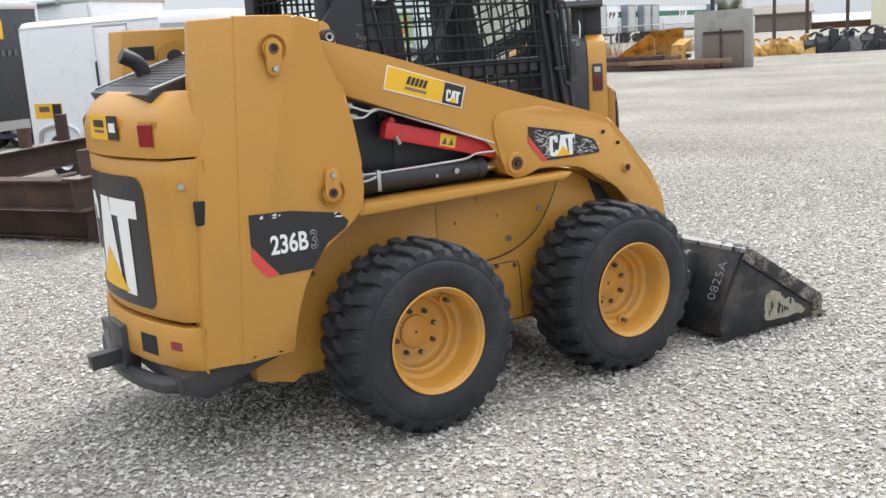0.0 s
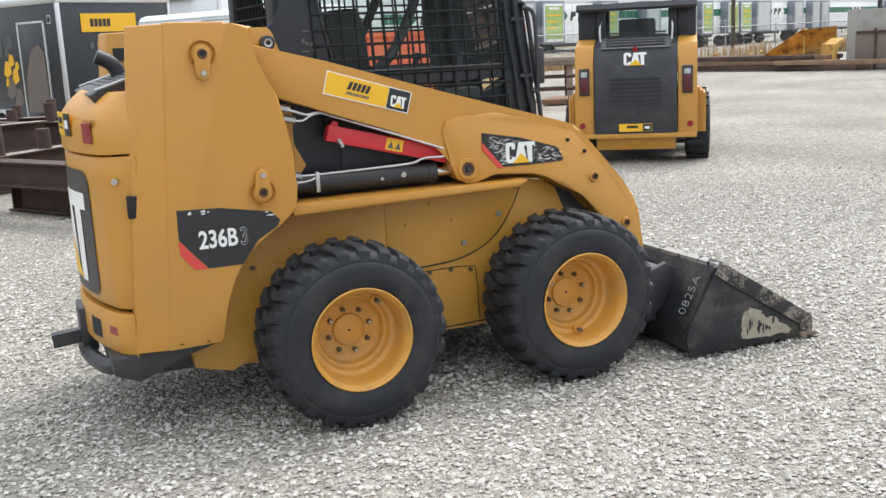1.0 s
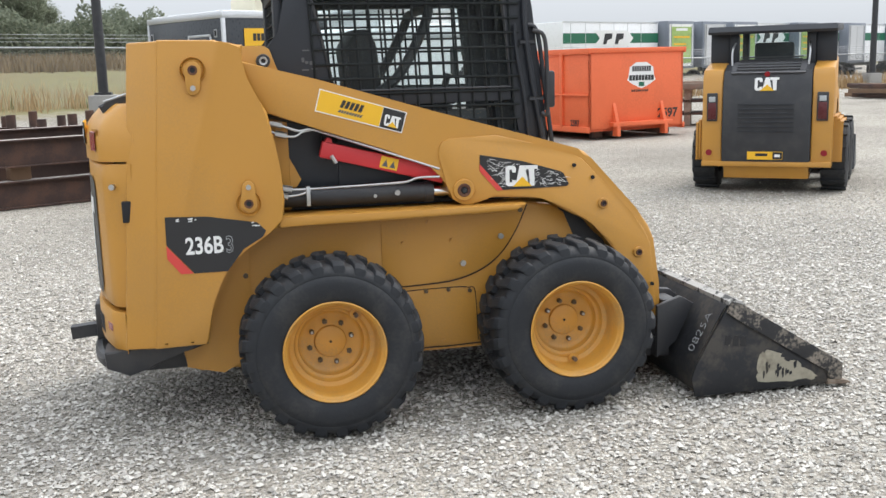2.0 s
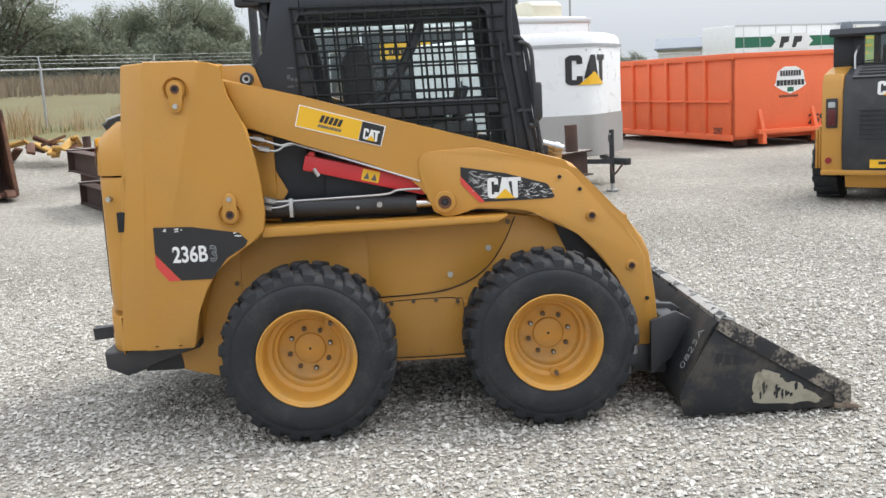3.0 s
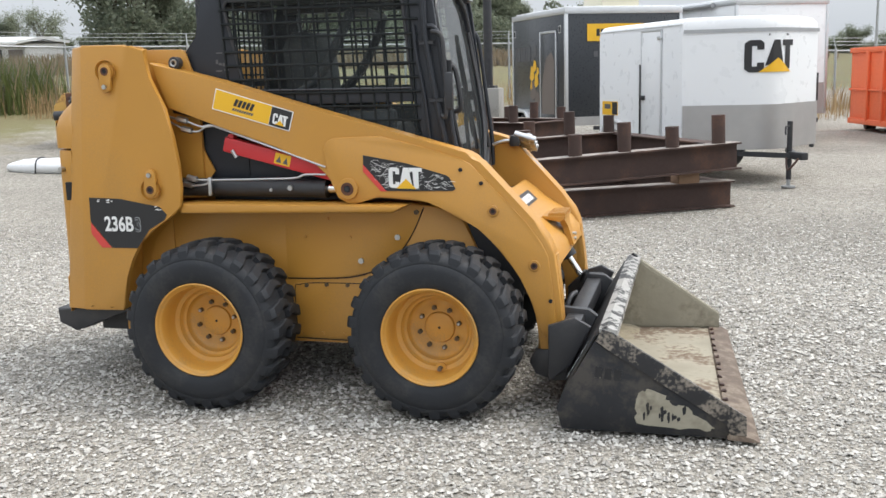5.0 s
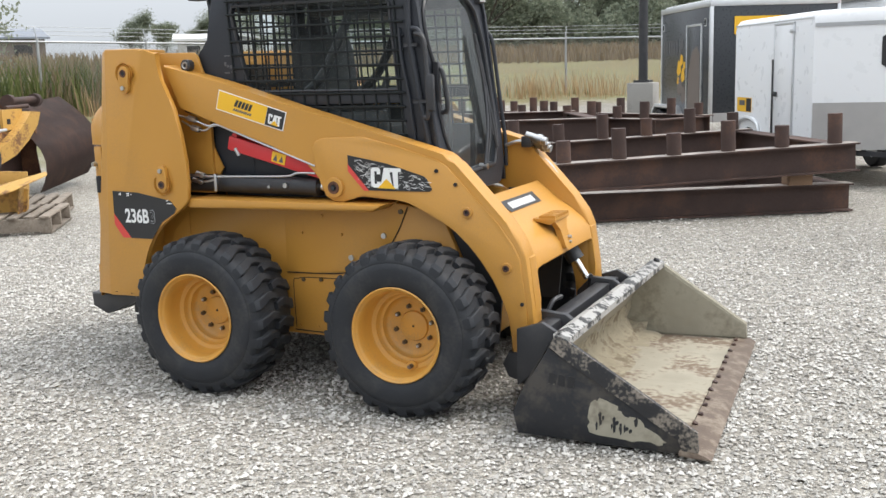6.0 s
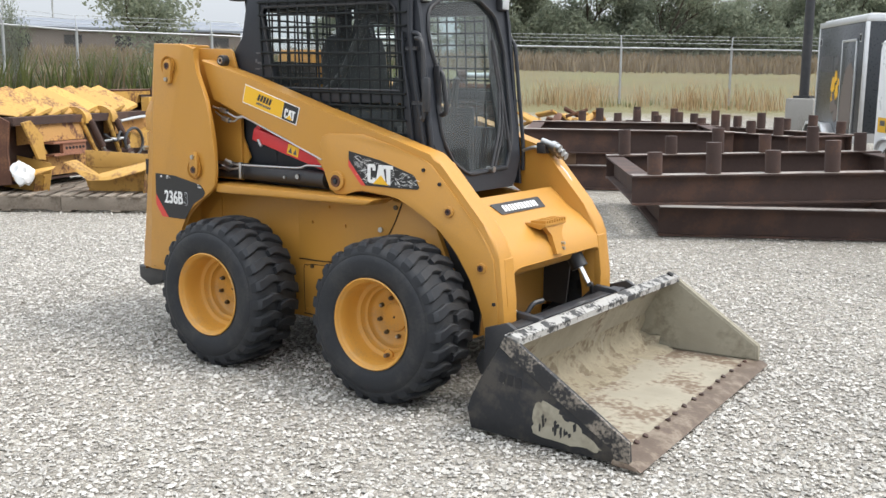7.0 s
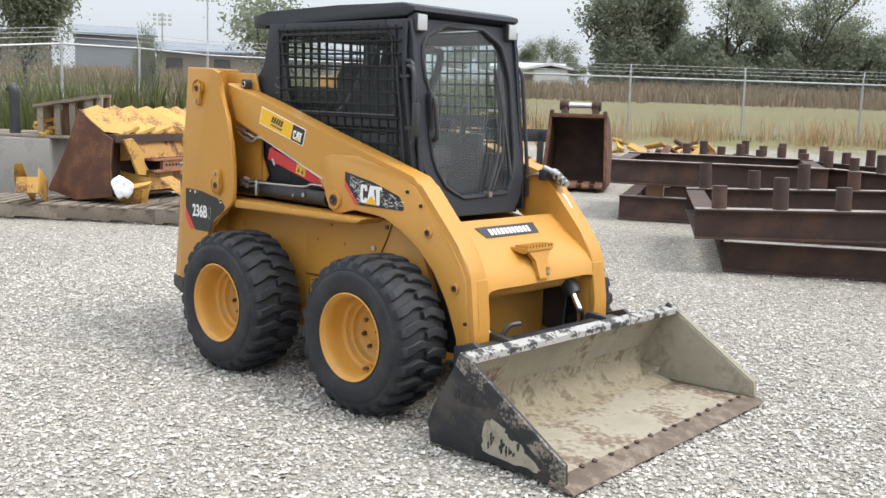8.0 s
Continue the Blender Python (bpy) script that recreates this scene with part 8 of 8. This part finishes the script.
def undergrowth(name, label, s0, s1, p0, p1, count, high, seed, mat):
    """A thicket of single leaves along the field edge, with an uneven top."""
    rng = np.random.default_rng(seed)
    n, d = FENCE_N, Vector((0.72, 0.69))
    verts, faces = [], []
    for _ in range(count):
        s, p = rng.uniform(s0, s1), rng.uniform(p0, p1)
        top = high * (0.55 + 0.45 * noise.noise(Vector((s * 0.21, p * 0.2, seed))) + 0.35 * noise.noise(Vector((s * 0.7, p * 0.5, seed + 4))))
        x, y = n.x * p + d.x * s, n.y * p + d.y * s
        z = rise(x, y) + max(0.25, top) * rng.uniform(0.0, 1.0) ** 0.7
        u = Vector(rng.normal(0, 1, 3)).normalized()
        w = u.cross(Vector(rng.normal(0, 1, 3))).normalized()
        c, r = Vector((x, y, z)), rng.uniform(0.09, 0.20)
        i = len(verts)
        verts += [c - u * r, c - w * r * 0.6, c + u * r, c + w * r * 0.6]
        faces.append((i, i + 1, i + 2, i + 3))
    me = bpy.data.meshes.new(name)
    me.from_pydata([tuple(v) for v in verts], [], faces)
    me.materials.append(mat)
    return tagged(new(name, me), label, "undergrowth", kind="stuff")


def build_trees():
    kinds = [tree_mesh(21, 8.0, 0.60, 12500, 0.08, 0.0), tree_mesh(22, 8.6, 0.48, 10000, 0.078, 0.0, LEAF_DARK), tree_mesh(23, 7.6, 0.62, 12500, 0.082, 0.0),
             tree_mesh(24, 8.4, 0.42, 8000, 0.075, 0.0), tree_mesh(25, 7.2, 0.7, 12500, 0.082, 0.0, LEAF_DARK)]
    rnd = random.Random(14)
    n, d = FENCE_N, Vector((0.72, 0.69))

    def belt(s0, s1, p0, jit, lo, hi, step, label):
        s = s0
        while s < s1:
            p = p0 + rnd.uniform(-jit, jit)
            plant(kinds[rnd.randrange(5)], n.x * p + d.x * s, n.y * p + d.y * s, rnd.uniform(lo, hi), label, rnd.uniform(0, 6.28))
            s += step * rnd.uniform(0.7, 1.4)
    tall = "tall green tree with thin uneven crown at the field edge"
    belt(13.2, 17.0, 65, 2, 1.15, 1.60, 1.7, tall)
    belt(17.4, 20.4, 66, 2, 0.62, 0.85, 1.7, "green tree where the tree belt grows lower")
    belt(21.4, 26.0, 65, 3, 0.95, 1.30, 2.1, tall)
    belt(27.2, 40.0, 66, 3, 0.72, 1.08, 2.2, tall)
    belt(40.0, 47.0, 66, 3, 0.80, 1.00, 1.4, "green tree where the tree belt grows lower")
    belt(2.0, 13.0, 80, 4, 0.55, 0.72, 2.2, "dark green tree in the belt behind the field")
    belt(14.0, 60.0, 80, 5, 0.40, 0.60, 3.6, "dark green tree in the belt behind the field")
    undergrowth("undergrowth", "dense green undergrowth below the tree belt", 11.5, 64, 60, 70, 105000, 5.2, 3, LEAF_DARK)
    for k in range(14):
        plant(kinds[rnd.randrange(5)], 9.5 + 1.05 * k, 90 + rnd.uniform(-2, 3), rnd.uniform(0.45, 0.62), "low dark tree far beyond the yard", rnd.uniform(0, 6.28), 0.6)
    for k in range(9):
        plant(kinds[rnd.randrange(5)], 60 + 7.5 * k, 128 - 3.0 * k + rnd.uniform(-4, 6), rnd.uniform(0.65, 0.9), "round tree far behind the freight trailers", rnd.uniform(0, 6.28), 0.0)
    for x, y, sc in ((-27.0, 10.0, 0.80), (-27.5, 5.4, 0.9), (-30.0, 7.6, 0.85)):
        plant(kinds[rnd.randrange(5)], x, y, sc, "tall green tree beyond the fence", rnd.uniform(0, 6.28))
    bush = tree_mesh(31, 4.2, 1.0, 5200, 0.055, 0.05)
    plant(bush, -19.4, 14.85, 1.2, "bushy young tree with yellow-green leaves at the fence", 0.4)
    plant(bush, -17.75, 9.15, 0.74, "vine-grown sapling on the fence line", 2.0, slim=0.32)


build_trees()


# ---- far buildings, poles, lamp towers ----
def shed(name, label, x, y, turn, L, D, h, wall, roof, z=None, doors=0):
    b = thing(name, label, "building", m=Matrix.Translation((x, y, rise(x, y) if z is None else z)) @ Matrix.Rotation(radians(turn), 4, "Z"))
    part("wall", prism([(0, 0), (L, 0), (L, h), (0, h)], 0, D), wall, b)
    bm = bmesh.new()
    pts = [(-0.4, h), (D / 2, h + D * 0.12), (D + 0.4, h), (D + 0.4, h + 0.15), (D / 2, h + D * 0.12 + 0.18), (-0.4, h + 0.15)]
    a = [bm.verts.new((-0.3, p, z)) for p, z in pts]
    c = [bm.verts.new((L + 0.3, p, z)) for p, z in pts]
    bm.faces.new(a), bm.faces.new(c[::-1])
    for i in range(6):
        bm.faces.new((a[i], a[(i + 1) % 6], c[(i + 1) % 6], c[i]))
    part("roof", bm, roof, b)
    for k in range(doors):
        x0 = 0.6 + (L - 1.0) * k / doors
        part("door", box(x0, x0 + (L - 1.0) / doors * 0.7, -0.05, 0.0, 0.0, h * 0.8), SHADOW_GAP if k % 2 == 0 else ROOF_BROWN, b)
    return b


shed("grey_shed", "blue-grey metal shed beyond the fence", -66.9, 31.4, 62, 5.6, 6.0, 3.1, ROOF_GREY, ROOF_GREY, 2.6)
# open bays: flat near-black panels with the shade in their colour
shed("open_shed", "low dark open-sided shed with a pale roof edge", -69.5, 25.5, 62, 4.6, 5.0, 3.0, ROOF_BROWN, ROOF_GREY, 2.6, 3)
shed("open_shed", "long low dark shed with pale roof edge and open bays", -64.2, 36.6, 57, 17.0, 6.0, 2.0, ROOF_BROWN, ROOF_GREY, 2.7, 9)
shed("white_shed", "small white roofed shed beside the field", -40.9, 48.6, 38, 4.6, 3.0, 1.5, ROOF_WHITE, ROOF_WHITE, 2.45, 3)
shed("white_shed", "low white shed with its gable towards the yard", -36.2, 50.6, 128, 3.0, 2.2, 1.55, ROOF_WHITE, ROOF_WHITE, 2.40, 0)
shed("warehouse", "long grey warehouse far beyond the yard", 97.6, 79.4, -51, 6.5, 8, 2.0, ROOF_BROWN, ROOF_BROWN, 0)
shed("warehouse", "low red building with a white roof far away", 101.6, 75.3, -54, 10, 6, 0.75, RUST_RED, ROOF_WHITE, 0)
shed("warehouse", "low pale building behind the container", 22.0, 77.1, -16, 7, 7, 2.9, ROOF_WHITE, ROOF_GREY, 0.4)


def pole(x, y, h, r, label, mat, base=0.0, lamps=0, z=None, arms=0):
    p = thing("pole", label, "pole", "poles", m=Matrix.Translation((x, y, rise(x, y) if z is None else z)))
    if base:
        part("concrete_base", box(-0.32, 0.32, -0.32, 0.32, -0.2, base, 0.03), CONCRETE, p)
        part("base_plate", box(-0.19, 0.19, -0.19, 0.19, base, base + 0.06), BLACK, p)
    part("shaft", rod((0, 0, base), (0, 0, h), r, 12, r2=r * 0.75), mat, p)
    for k in range(arms):
        part("cross_arm", box(-1.1, 1.1, -0.06, 0.06, h - 0.5 - 0.9 * k, h - 0.35 - 0.9 * k), mat, p, m=Matrix.Rotation(radians(60), 4, "Z"))
    for i in range(lamps):
        for j in range(3):
            part("flood_lamp", box(-0.18, 0.18, -0.12, 0.12, -0.16, 0.16, 0.03), LAMP_CLEAR, p, m=Matrix.Rotation(radians(60), 4, "Z") @ Matrix.Translation(((i - (lamps - 1) / 2) * 0.55, 0, h - 0.2 - 0.5 * j)))
    return p


pole(-2.86, 19.65, 9.0, 0.115, "dark steel lamp pole on a concrete base", BLACK, base=0.75)
pole(-98.4, 57.4, 10.6, 0.10, "thin lamp tower with flood lamps far away", GALV, lamps=4, z=0.0)
pole(-95.7, 61.6, 13.5, 0.11, "tall thin lamp tower with flood lamps far away", GALV, lamps=5, z=0.0)
pole(15, 78, 9.0, 0.10, "thin mast far away", GALV)
for px_, py_, ph_ in ((52.4, 39.9, 9), (53.64, 38.32, 9.5), (55.1, 36.4, 9.5), (35.5, 39.5, 6.5)):
    pole(px_, py_, ph_, 0.12, "utility pole far beyond the yard", BARK, arms=1)
pole(43.0, 36.6, 7.5, 0.14, "dark lamp pole beside the far yard", BLACK)
pole(30.5, 37.9, 8.5, 0.15, "dark steel lamp pole on a concrete base", BLACK, base=0.7)


# ---- the row of freight trailers ----
def freight_side(x, y, turn, L):
    t = thing("freight_trailer", "white freight trailer with a green stripe, parked in a row", "trailer", "freight trailers",
              m=Matrix.Translation((x, y, 0)) @ Matrix.Rotation(radians(turn), 4, "Z") @ Matrix.Diagonal((1, 1, 0.945, 1)))
    part("body", box(0, L, 0, 2.5, 1.15, 4.05, 0.03), TRAILER_WHITE, t)
    part("green_stripe", box(0.0, L, -0.012, 0.0, 2.78, 3.38), GREEN, t)
    part("bottom_rail", box(0.0, L, -0.02, 0.0, 1.10, 1.24), ALU, t)
    part("top_rail", box(0.0, L, -0.02, 0.0, 3.98, 4.07), ALU, t)
    for k in range(int(L / 1.2)):
        part("side_post", box(0.6 + 1.2 * k, 0.63 + 1.2 * k, -0.018, 0.0, 1.2, 4.0), ALU, t)
    if L > 4:
        c = L * 0.5 - 1.6
        field = part("mark_field", prism([(c, 2.62), (c + 0.5, 3.08), (c, 3.54), (c + 2.9, 3.54), (c + 3.4, 3.08), (c + 2.9, 2.62)], -0.03, -0.02), DECAL_WHITE, t)
        for k in range(2):
            o = c + 0.75 + 1.0 * k
            part("mark_block", prism([(o, 2.72), (o + 0.18, 3.36), (o + 0.80, 3.36), (o + 0.74, 3.05), (o + 0.40, 2.98), (o + 0.28, 2.72)][::1], -0.04, -0.03), DECAL_BLACK, field)
    part("landing_leg", box(0.5, 0.62, 0.9, 1.05, 0.0, 1.15), BLACK, t)
    part("landing_leg", box(L - 0.6, L - 0.48, 0.9, 1.05, 0.0, 1.15), BLACK, t)
    part("under_frame", box(0.2, L - 0.2, 0.7, 1.8, 0.85, 1.12), BLACK, t)


def freight_rear(x, y, turn, W, poster):
    t = thing("freight_trailer", "white freight trailer backed into the row, poster on its doors" if poster else "grey freight trailer backed into the row, plain doors", "trailer", "freight trailers",
              m=Matrix.Translation((x, y, 0)) @ Matrix.Rotation(radians(turn), 4, "Z") @ Matrix.Diagonal((1, 1, 0.945, 1)))
    part("body", box(0.04, W - 0.04, -0.55, 2.5, 1.15, 4.12, 0.03), ROOF_GREY, t)
    part("door_frame", box(0.06, W - 0.06, -0.60, -0.55, 1.10, 4.10, 0.01), ROOF_GREY, t)
    for k in range(2):
        leaf = part("rear_door", box(0.22 + (W - 0.44) * 0.5 * k, 0.20 + (W - 0.44) * 0.5 * (k + 1), -0.63, -0.60, 1.25, 3.92), DECAL_WHITE if poster else ALU, t)
        part("lock_rod", rod((0.35 + (W - 0.7) * k, -0.65, 1.25), (0.35 + (W - 0.7) * k, -0.65, 3.9), 0.02, 6), GALV, leaf)
    if poster:
        ps = part("poster", box(0.40, W - 0.40, -0.65, -0.63, 1.45, 3.75), POSTER_GREEN, t, "faded green and yellow poster")
        part("word_bar", box(0.8, W - 0.8, -0.66, -0.65, 3.50, 3.66), DECAL_WHITE, ps)
        for k in range(3):
            part("word_bar", box(0.6, W - 0.6 - 0.3 * k, -0.66, -0.65, 3.05 - 0.45 * k, 3.16 - 0.45 * k), DECAL_YELLOW, ps)
    part("bumper", box(0.3, W - 0.3, -0.60, -0.50, 0.55, 0.68), BLACK, t)
    for wx in (0.35, W - 0.62):
        part("tyre", rod((wx, 0.4, 0.5), (wx + 0.27, 0.4, 0.5), 0.5, 20), RUBBER, t)


row_a, row_d = Vector((15.53, 47.20)), Vector((0.897, 0.441))
turn_row = math.degrees(math.atan2(row_d.y, row_d.x))
DOORS = [(11.9, 14.6, 1), (15.35, 17.9, 0), (18.5, 21.3, 1), (26.0, 28.6, 1), (32.5, 35.1, 0), (39.2, 41.4, 0), (42.1, 44.5, 1), (47.2, 49.7, 1), (49.9, 52.5, 1), (53.4, 57.0, 0), (62.5, 65.2, 0), (67.4, 69.9, 0), (70.0, 72.6, 0)]
place = 3.6
for d0, d1, has_poster in DOORS + [(93.0, 95.8, 0)]:
    q = row_a + row_d * place
    if d0 - place > 0.5:
        freight_side(q.x, q.y, turn_row, d0 - place - 0.1)
    q = row_a + row_d * d0
    freight_rear(q.x, q.y, turn_row, d1 - d0, has_poster)
    place = d1 + 0.05


# ---- timber, blade and slabs in the far yard ----
def far_yard():
    rnd = random.Random(6)
    for i, (x, y, turn, n, L) in enumerate(((23.7, 25.0, -78, 9, 7.0), (24.5, 21.3, -74, 4, 3.2), (25.0, 24.4, -76, 7, 5.0))):
        st = thing("timber_stack", "loose stack of brown weathered beams", "timber", "timber stacks", m=Matrix.Translation((x, y, 0)) @ Matrix.Rotation(radians(turn), 4, "Z"))
        for k in range(n):
            z = 0.04 + 0.17 * (k // 3)
            part("beam", box(-L / 2 + rnd.uniform(-0.6, 0.6), L / 2 + rnd.uniform(-0.5, 0.5), -0.09, 0.09, z, z + 0.15, 0.006), WOOD if k % 2 else RUST, st,
                 m=Matrix.Translation((0, -0.45 + 0.42 * (k % 3), 0)) @ Matrix.Rotation(radians(rnd.uniform(-5, 5)), 4, "Z"))
    bench = thing("timber_bench", "weathered timber trestle table with planks stacked on it", "table", m=Matrix.Translation((11.9, 17.3, 0)) @ Matrix.Rotation(radians(-28), 4, "Z"))
    part("top", box(-1.5, 1.5, -0.6, 0.6, 0.86, 1.0, 0.01), WOOD_GREY, bench)
    for x in (-1.1, 0.0, 1.1):
        part("leg", box(x - 0.08, x + 0.08, -0.5, -0.35, 0.0, 0.86), WOOD_GREY, bench)
        part("leg", box(x - 0.08, x + 0.08, 0.35, 0.5, 0.0, 0.86), WOOD_GREY, bench)
    for z in (0.25, 0.55):
        part("shelf_board", box(-1.5, 1.7, -0.5, 0.5, z, z + 0.06), RUST, bench)
    for k in range(5):
        part("plank", box(-1.4, 1.3, -0.5 + 0.2 * k, -0.33 + 0.2 * k, 1.0, 1.05), WOOD_GREY, bench)
    lump = thing("timber_stack", "low stack of dark planks on the ground", "timber", "timber stacks", m=Matrix.Translation((11.3, 15.9, 0)) @ Matrix.Rotation(radians(-20), 4, "Z"))
    for k in range(5):
        part("beam", box(-0.9, 0.9, -0.1, 0.1, 0.02, 0.14, 0.006), WOOD, lump, m=Matrix.Translation((0.1 * k, 0.24 * k - 0.4, 0)))
    blade = thing("plow_blade", "large curved yellow plow blade in two wings", "plow blade", m=Matrix.Translation((24.75, 22.84, 0)) @ Matrix.Rotation(radians(-12), 4, "Z") @ Matrix.Scale(0.88, 4))

    def wing(tip, z_in, z_out):
        bm = bmesh.new()
        out = Vector((tip[0], tip[1]))
        nrm = Vector((-0.55, -0.83))
        rows = []
        for i in range(7):
            f = i / 6
            lo, hi = z_in[0] + (z_out[0] - z_in[0]) * f, z_in[1] + (z_out[1] - z_in[1]) * f
            col = []
            for j in range(9):
                g = j / 8
                bow = -0.30 * math.sin(math.pi * min(g * 1.05, 1)) + 0.25 * g
                c = out * f + nrm * bow
                col.append(bm.verts.new((c.x, c.y, lo + (hi - lo) * g)))
            rows.append(col)
        for ra, rb in zip(rows, rows[1:]):
            for j in range(8):
                bm.faces.new((ra[j], rb[j], rb[j + 1], ra[j + 1]))
        bmesh.ops.solidify(bm, geom=bm.faces[:], thickness=0.05)
        return bm
    part("wing", wing((-1.34, 0.62), (0.30, 1.63), (0.30, 0.66)), YELLOW_OLD, blade, smooth=50)
    part("wing", wing((1.15, -0.42), (0.40, 1.56), (0.78, 1.66)), YELLOW_OLD, blade, smooth=50)
    part("hinge_post", rod((0.0, 0.02, 0.0), (0.0, 0.02, 1.60), 0.05, 10), YELLOW_OLD, blade)
    part("push_frame", box(-0.4, 0.6, 0.2, 0.9, 0.0, 0.35, 0.02), YELLOW_OLD, blade)
    bits = thing("scrap_heap", "row of small yellow steel parts behind the timber", "scrap", m=Matrix.Translation((25.2, 26.9, 0)) @ Matrix.Rotation(radians(-76), 4, "Z"))
    for k in range(34):
        part("scrap_piece", box(-0.16, 0.16, -0.05, 0.05, 0.0, 0.07, 0.004), YELLOW_OLD, bits, m=Matrix.Translation((rnd.uniform(-1.7, 1.5), rnd.uniform(-0.25, 0.25), rnd.uniform(0.0, 0.8) * (0.4 + 0.6 * rnd.random())))
             @ Euler((rnd.uniform(-1, 1), rnd.uniform(-1, 1), rnd.uniform(0, 3.1))).to_matrix().to_4x4())
    part("bench", box(-1.8, 1.6, -0.3, 0.3, 0.0, 0.25, 0.01), RUST, bits)
    slab = thing("upright_slab", "large grey concrete panel standing upright", "concrete panel", m=Matrix.Translation((25.40, 20.10, 0)) @ Matrix.Rotation(radians(-63.4), 4, "Z") @ Matrix.Diagonal((0.757, 0.8, 0.92, 1)))
    part("panel", box(-1.35, 1.25, -0.25, 0.10, 0.0, 2.12, 0.02), CONCRETE, slab)
    part("inner_panel", box(-0.95, 0.9, -0.34, -0.25, 0.05, 1.3, 0.02), ROOF_BROWN, slab)
    part("post", box(-0.15, -0.05, -0.40, -0.34, 0.0, 1.45), RUST, slab)
    part("rail", box(-0.9, 0.9, -0.40, -0.34, 1.28, 1.36), RUST, slab)
    sc = thing("yellow_attachment", "old yellow attachment with open frame", "attachment", m=Matrix.Translation((25.0, 21.7, 0)))
    part("frame", prism([(-0.30, 0.0), (-0.16, 0.0), (-0.14, 0.7), (0.20, 0.95), (0.16, 1.05), (-0.26, 0.85)], -0.3, 0.3, 0.01), YELLOW_OLD, sc)
    # row of buckets and attachments along the far side
    for k in range(17):
        t = k / 16
        x, y = 33.5 + 5.4 * t, 25.4 - 5.2 * t
        dark = k > 4
        at_ = thing("parked_attachment", "black loader attachment in a far row" if dark else "yellow loader attachment in a far row", "attachment", "far attachments",
                    m=Matrix.Translation((x, y, 0)) @ Matrix.Rotation(rnd.uniform(0, 6.28), 4, "Z") @ Matrix.Scale(rnd.uniform(0.62, 0.90), 4))
        mat = BLACK if dark else YELLOW_OLD
        part("bucket", prism([(-0.4, 0.0), (0.7, 0.0), (0.2, 0.55), (-0.2, 0.8), (-0.45, 0.5)], -0.7, 0.7, 0.02), mat, at_)
        part("mount", prism([(-0.5, 0.2), (-0.3, 0.2), (-0.25, 1.05), (-0.5, 1.1)], -0.3, 0.1, 0.02), mat, at_)
        part("arm", tube([(-0.4, -0.4, 0.6), (-0.3, 0.0, 1.15), (0.0, 0.4, 1.0)], 0.07, 6), mat, at_)
    bin_ = thing("storage_bin", "tall sand coloured steel storage bin", "storage bin", m=Matrix.Translation((55.5, 32.2, 0)) @ Matrix.Rotation(radians(-40), 4, "Z"))
    part("body", prism([(-2, 0.8), (3.5, 0.8), (3.5, 3.9), (-2, 3.9), (-2, 1.2)], -1.5, 1.5, 0.05), CREAM, bin_)
    part("chute", prism([(-2.0, 0.0), (0.5, 0.0), (1.5, 1.6), (0.2, 1.9)], -1.0, -0.6), CREAM, bin_)


far_yard()
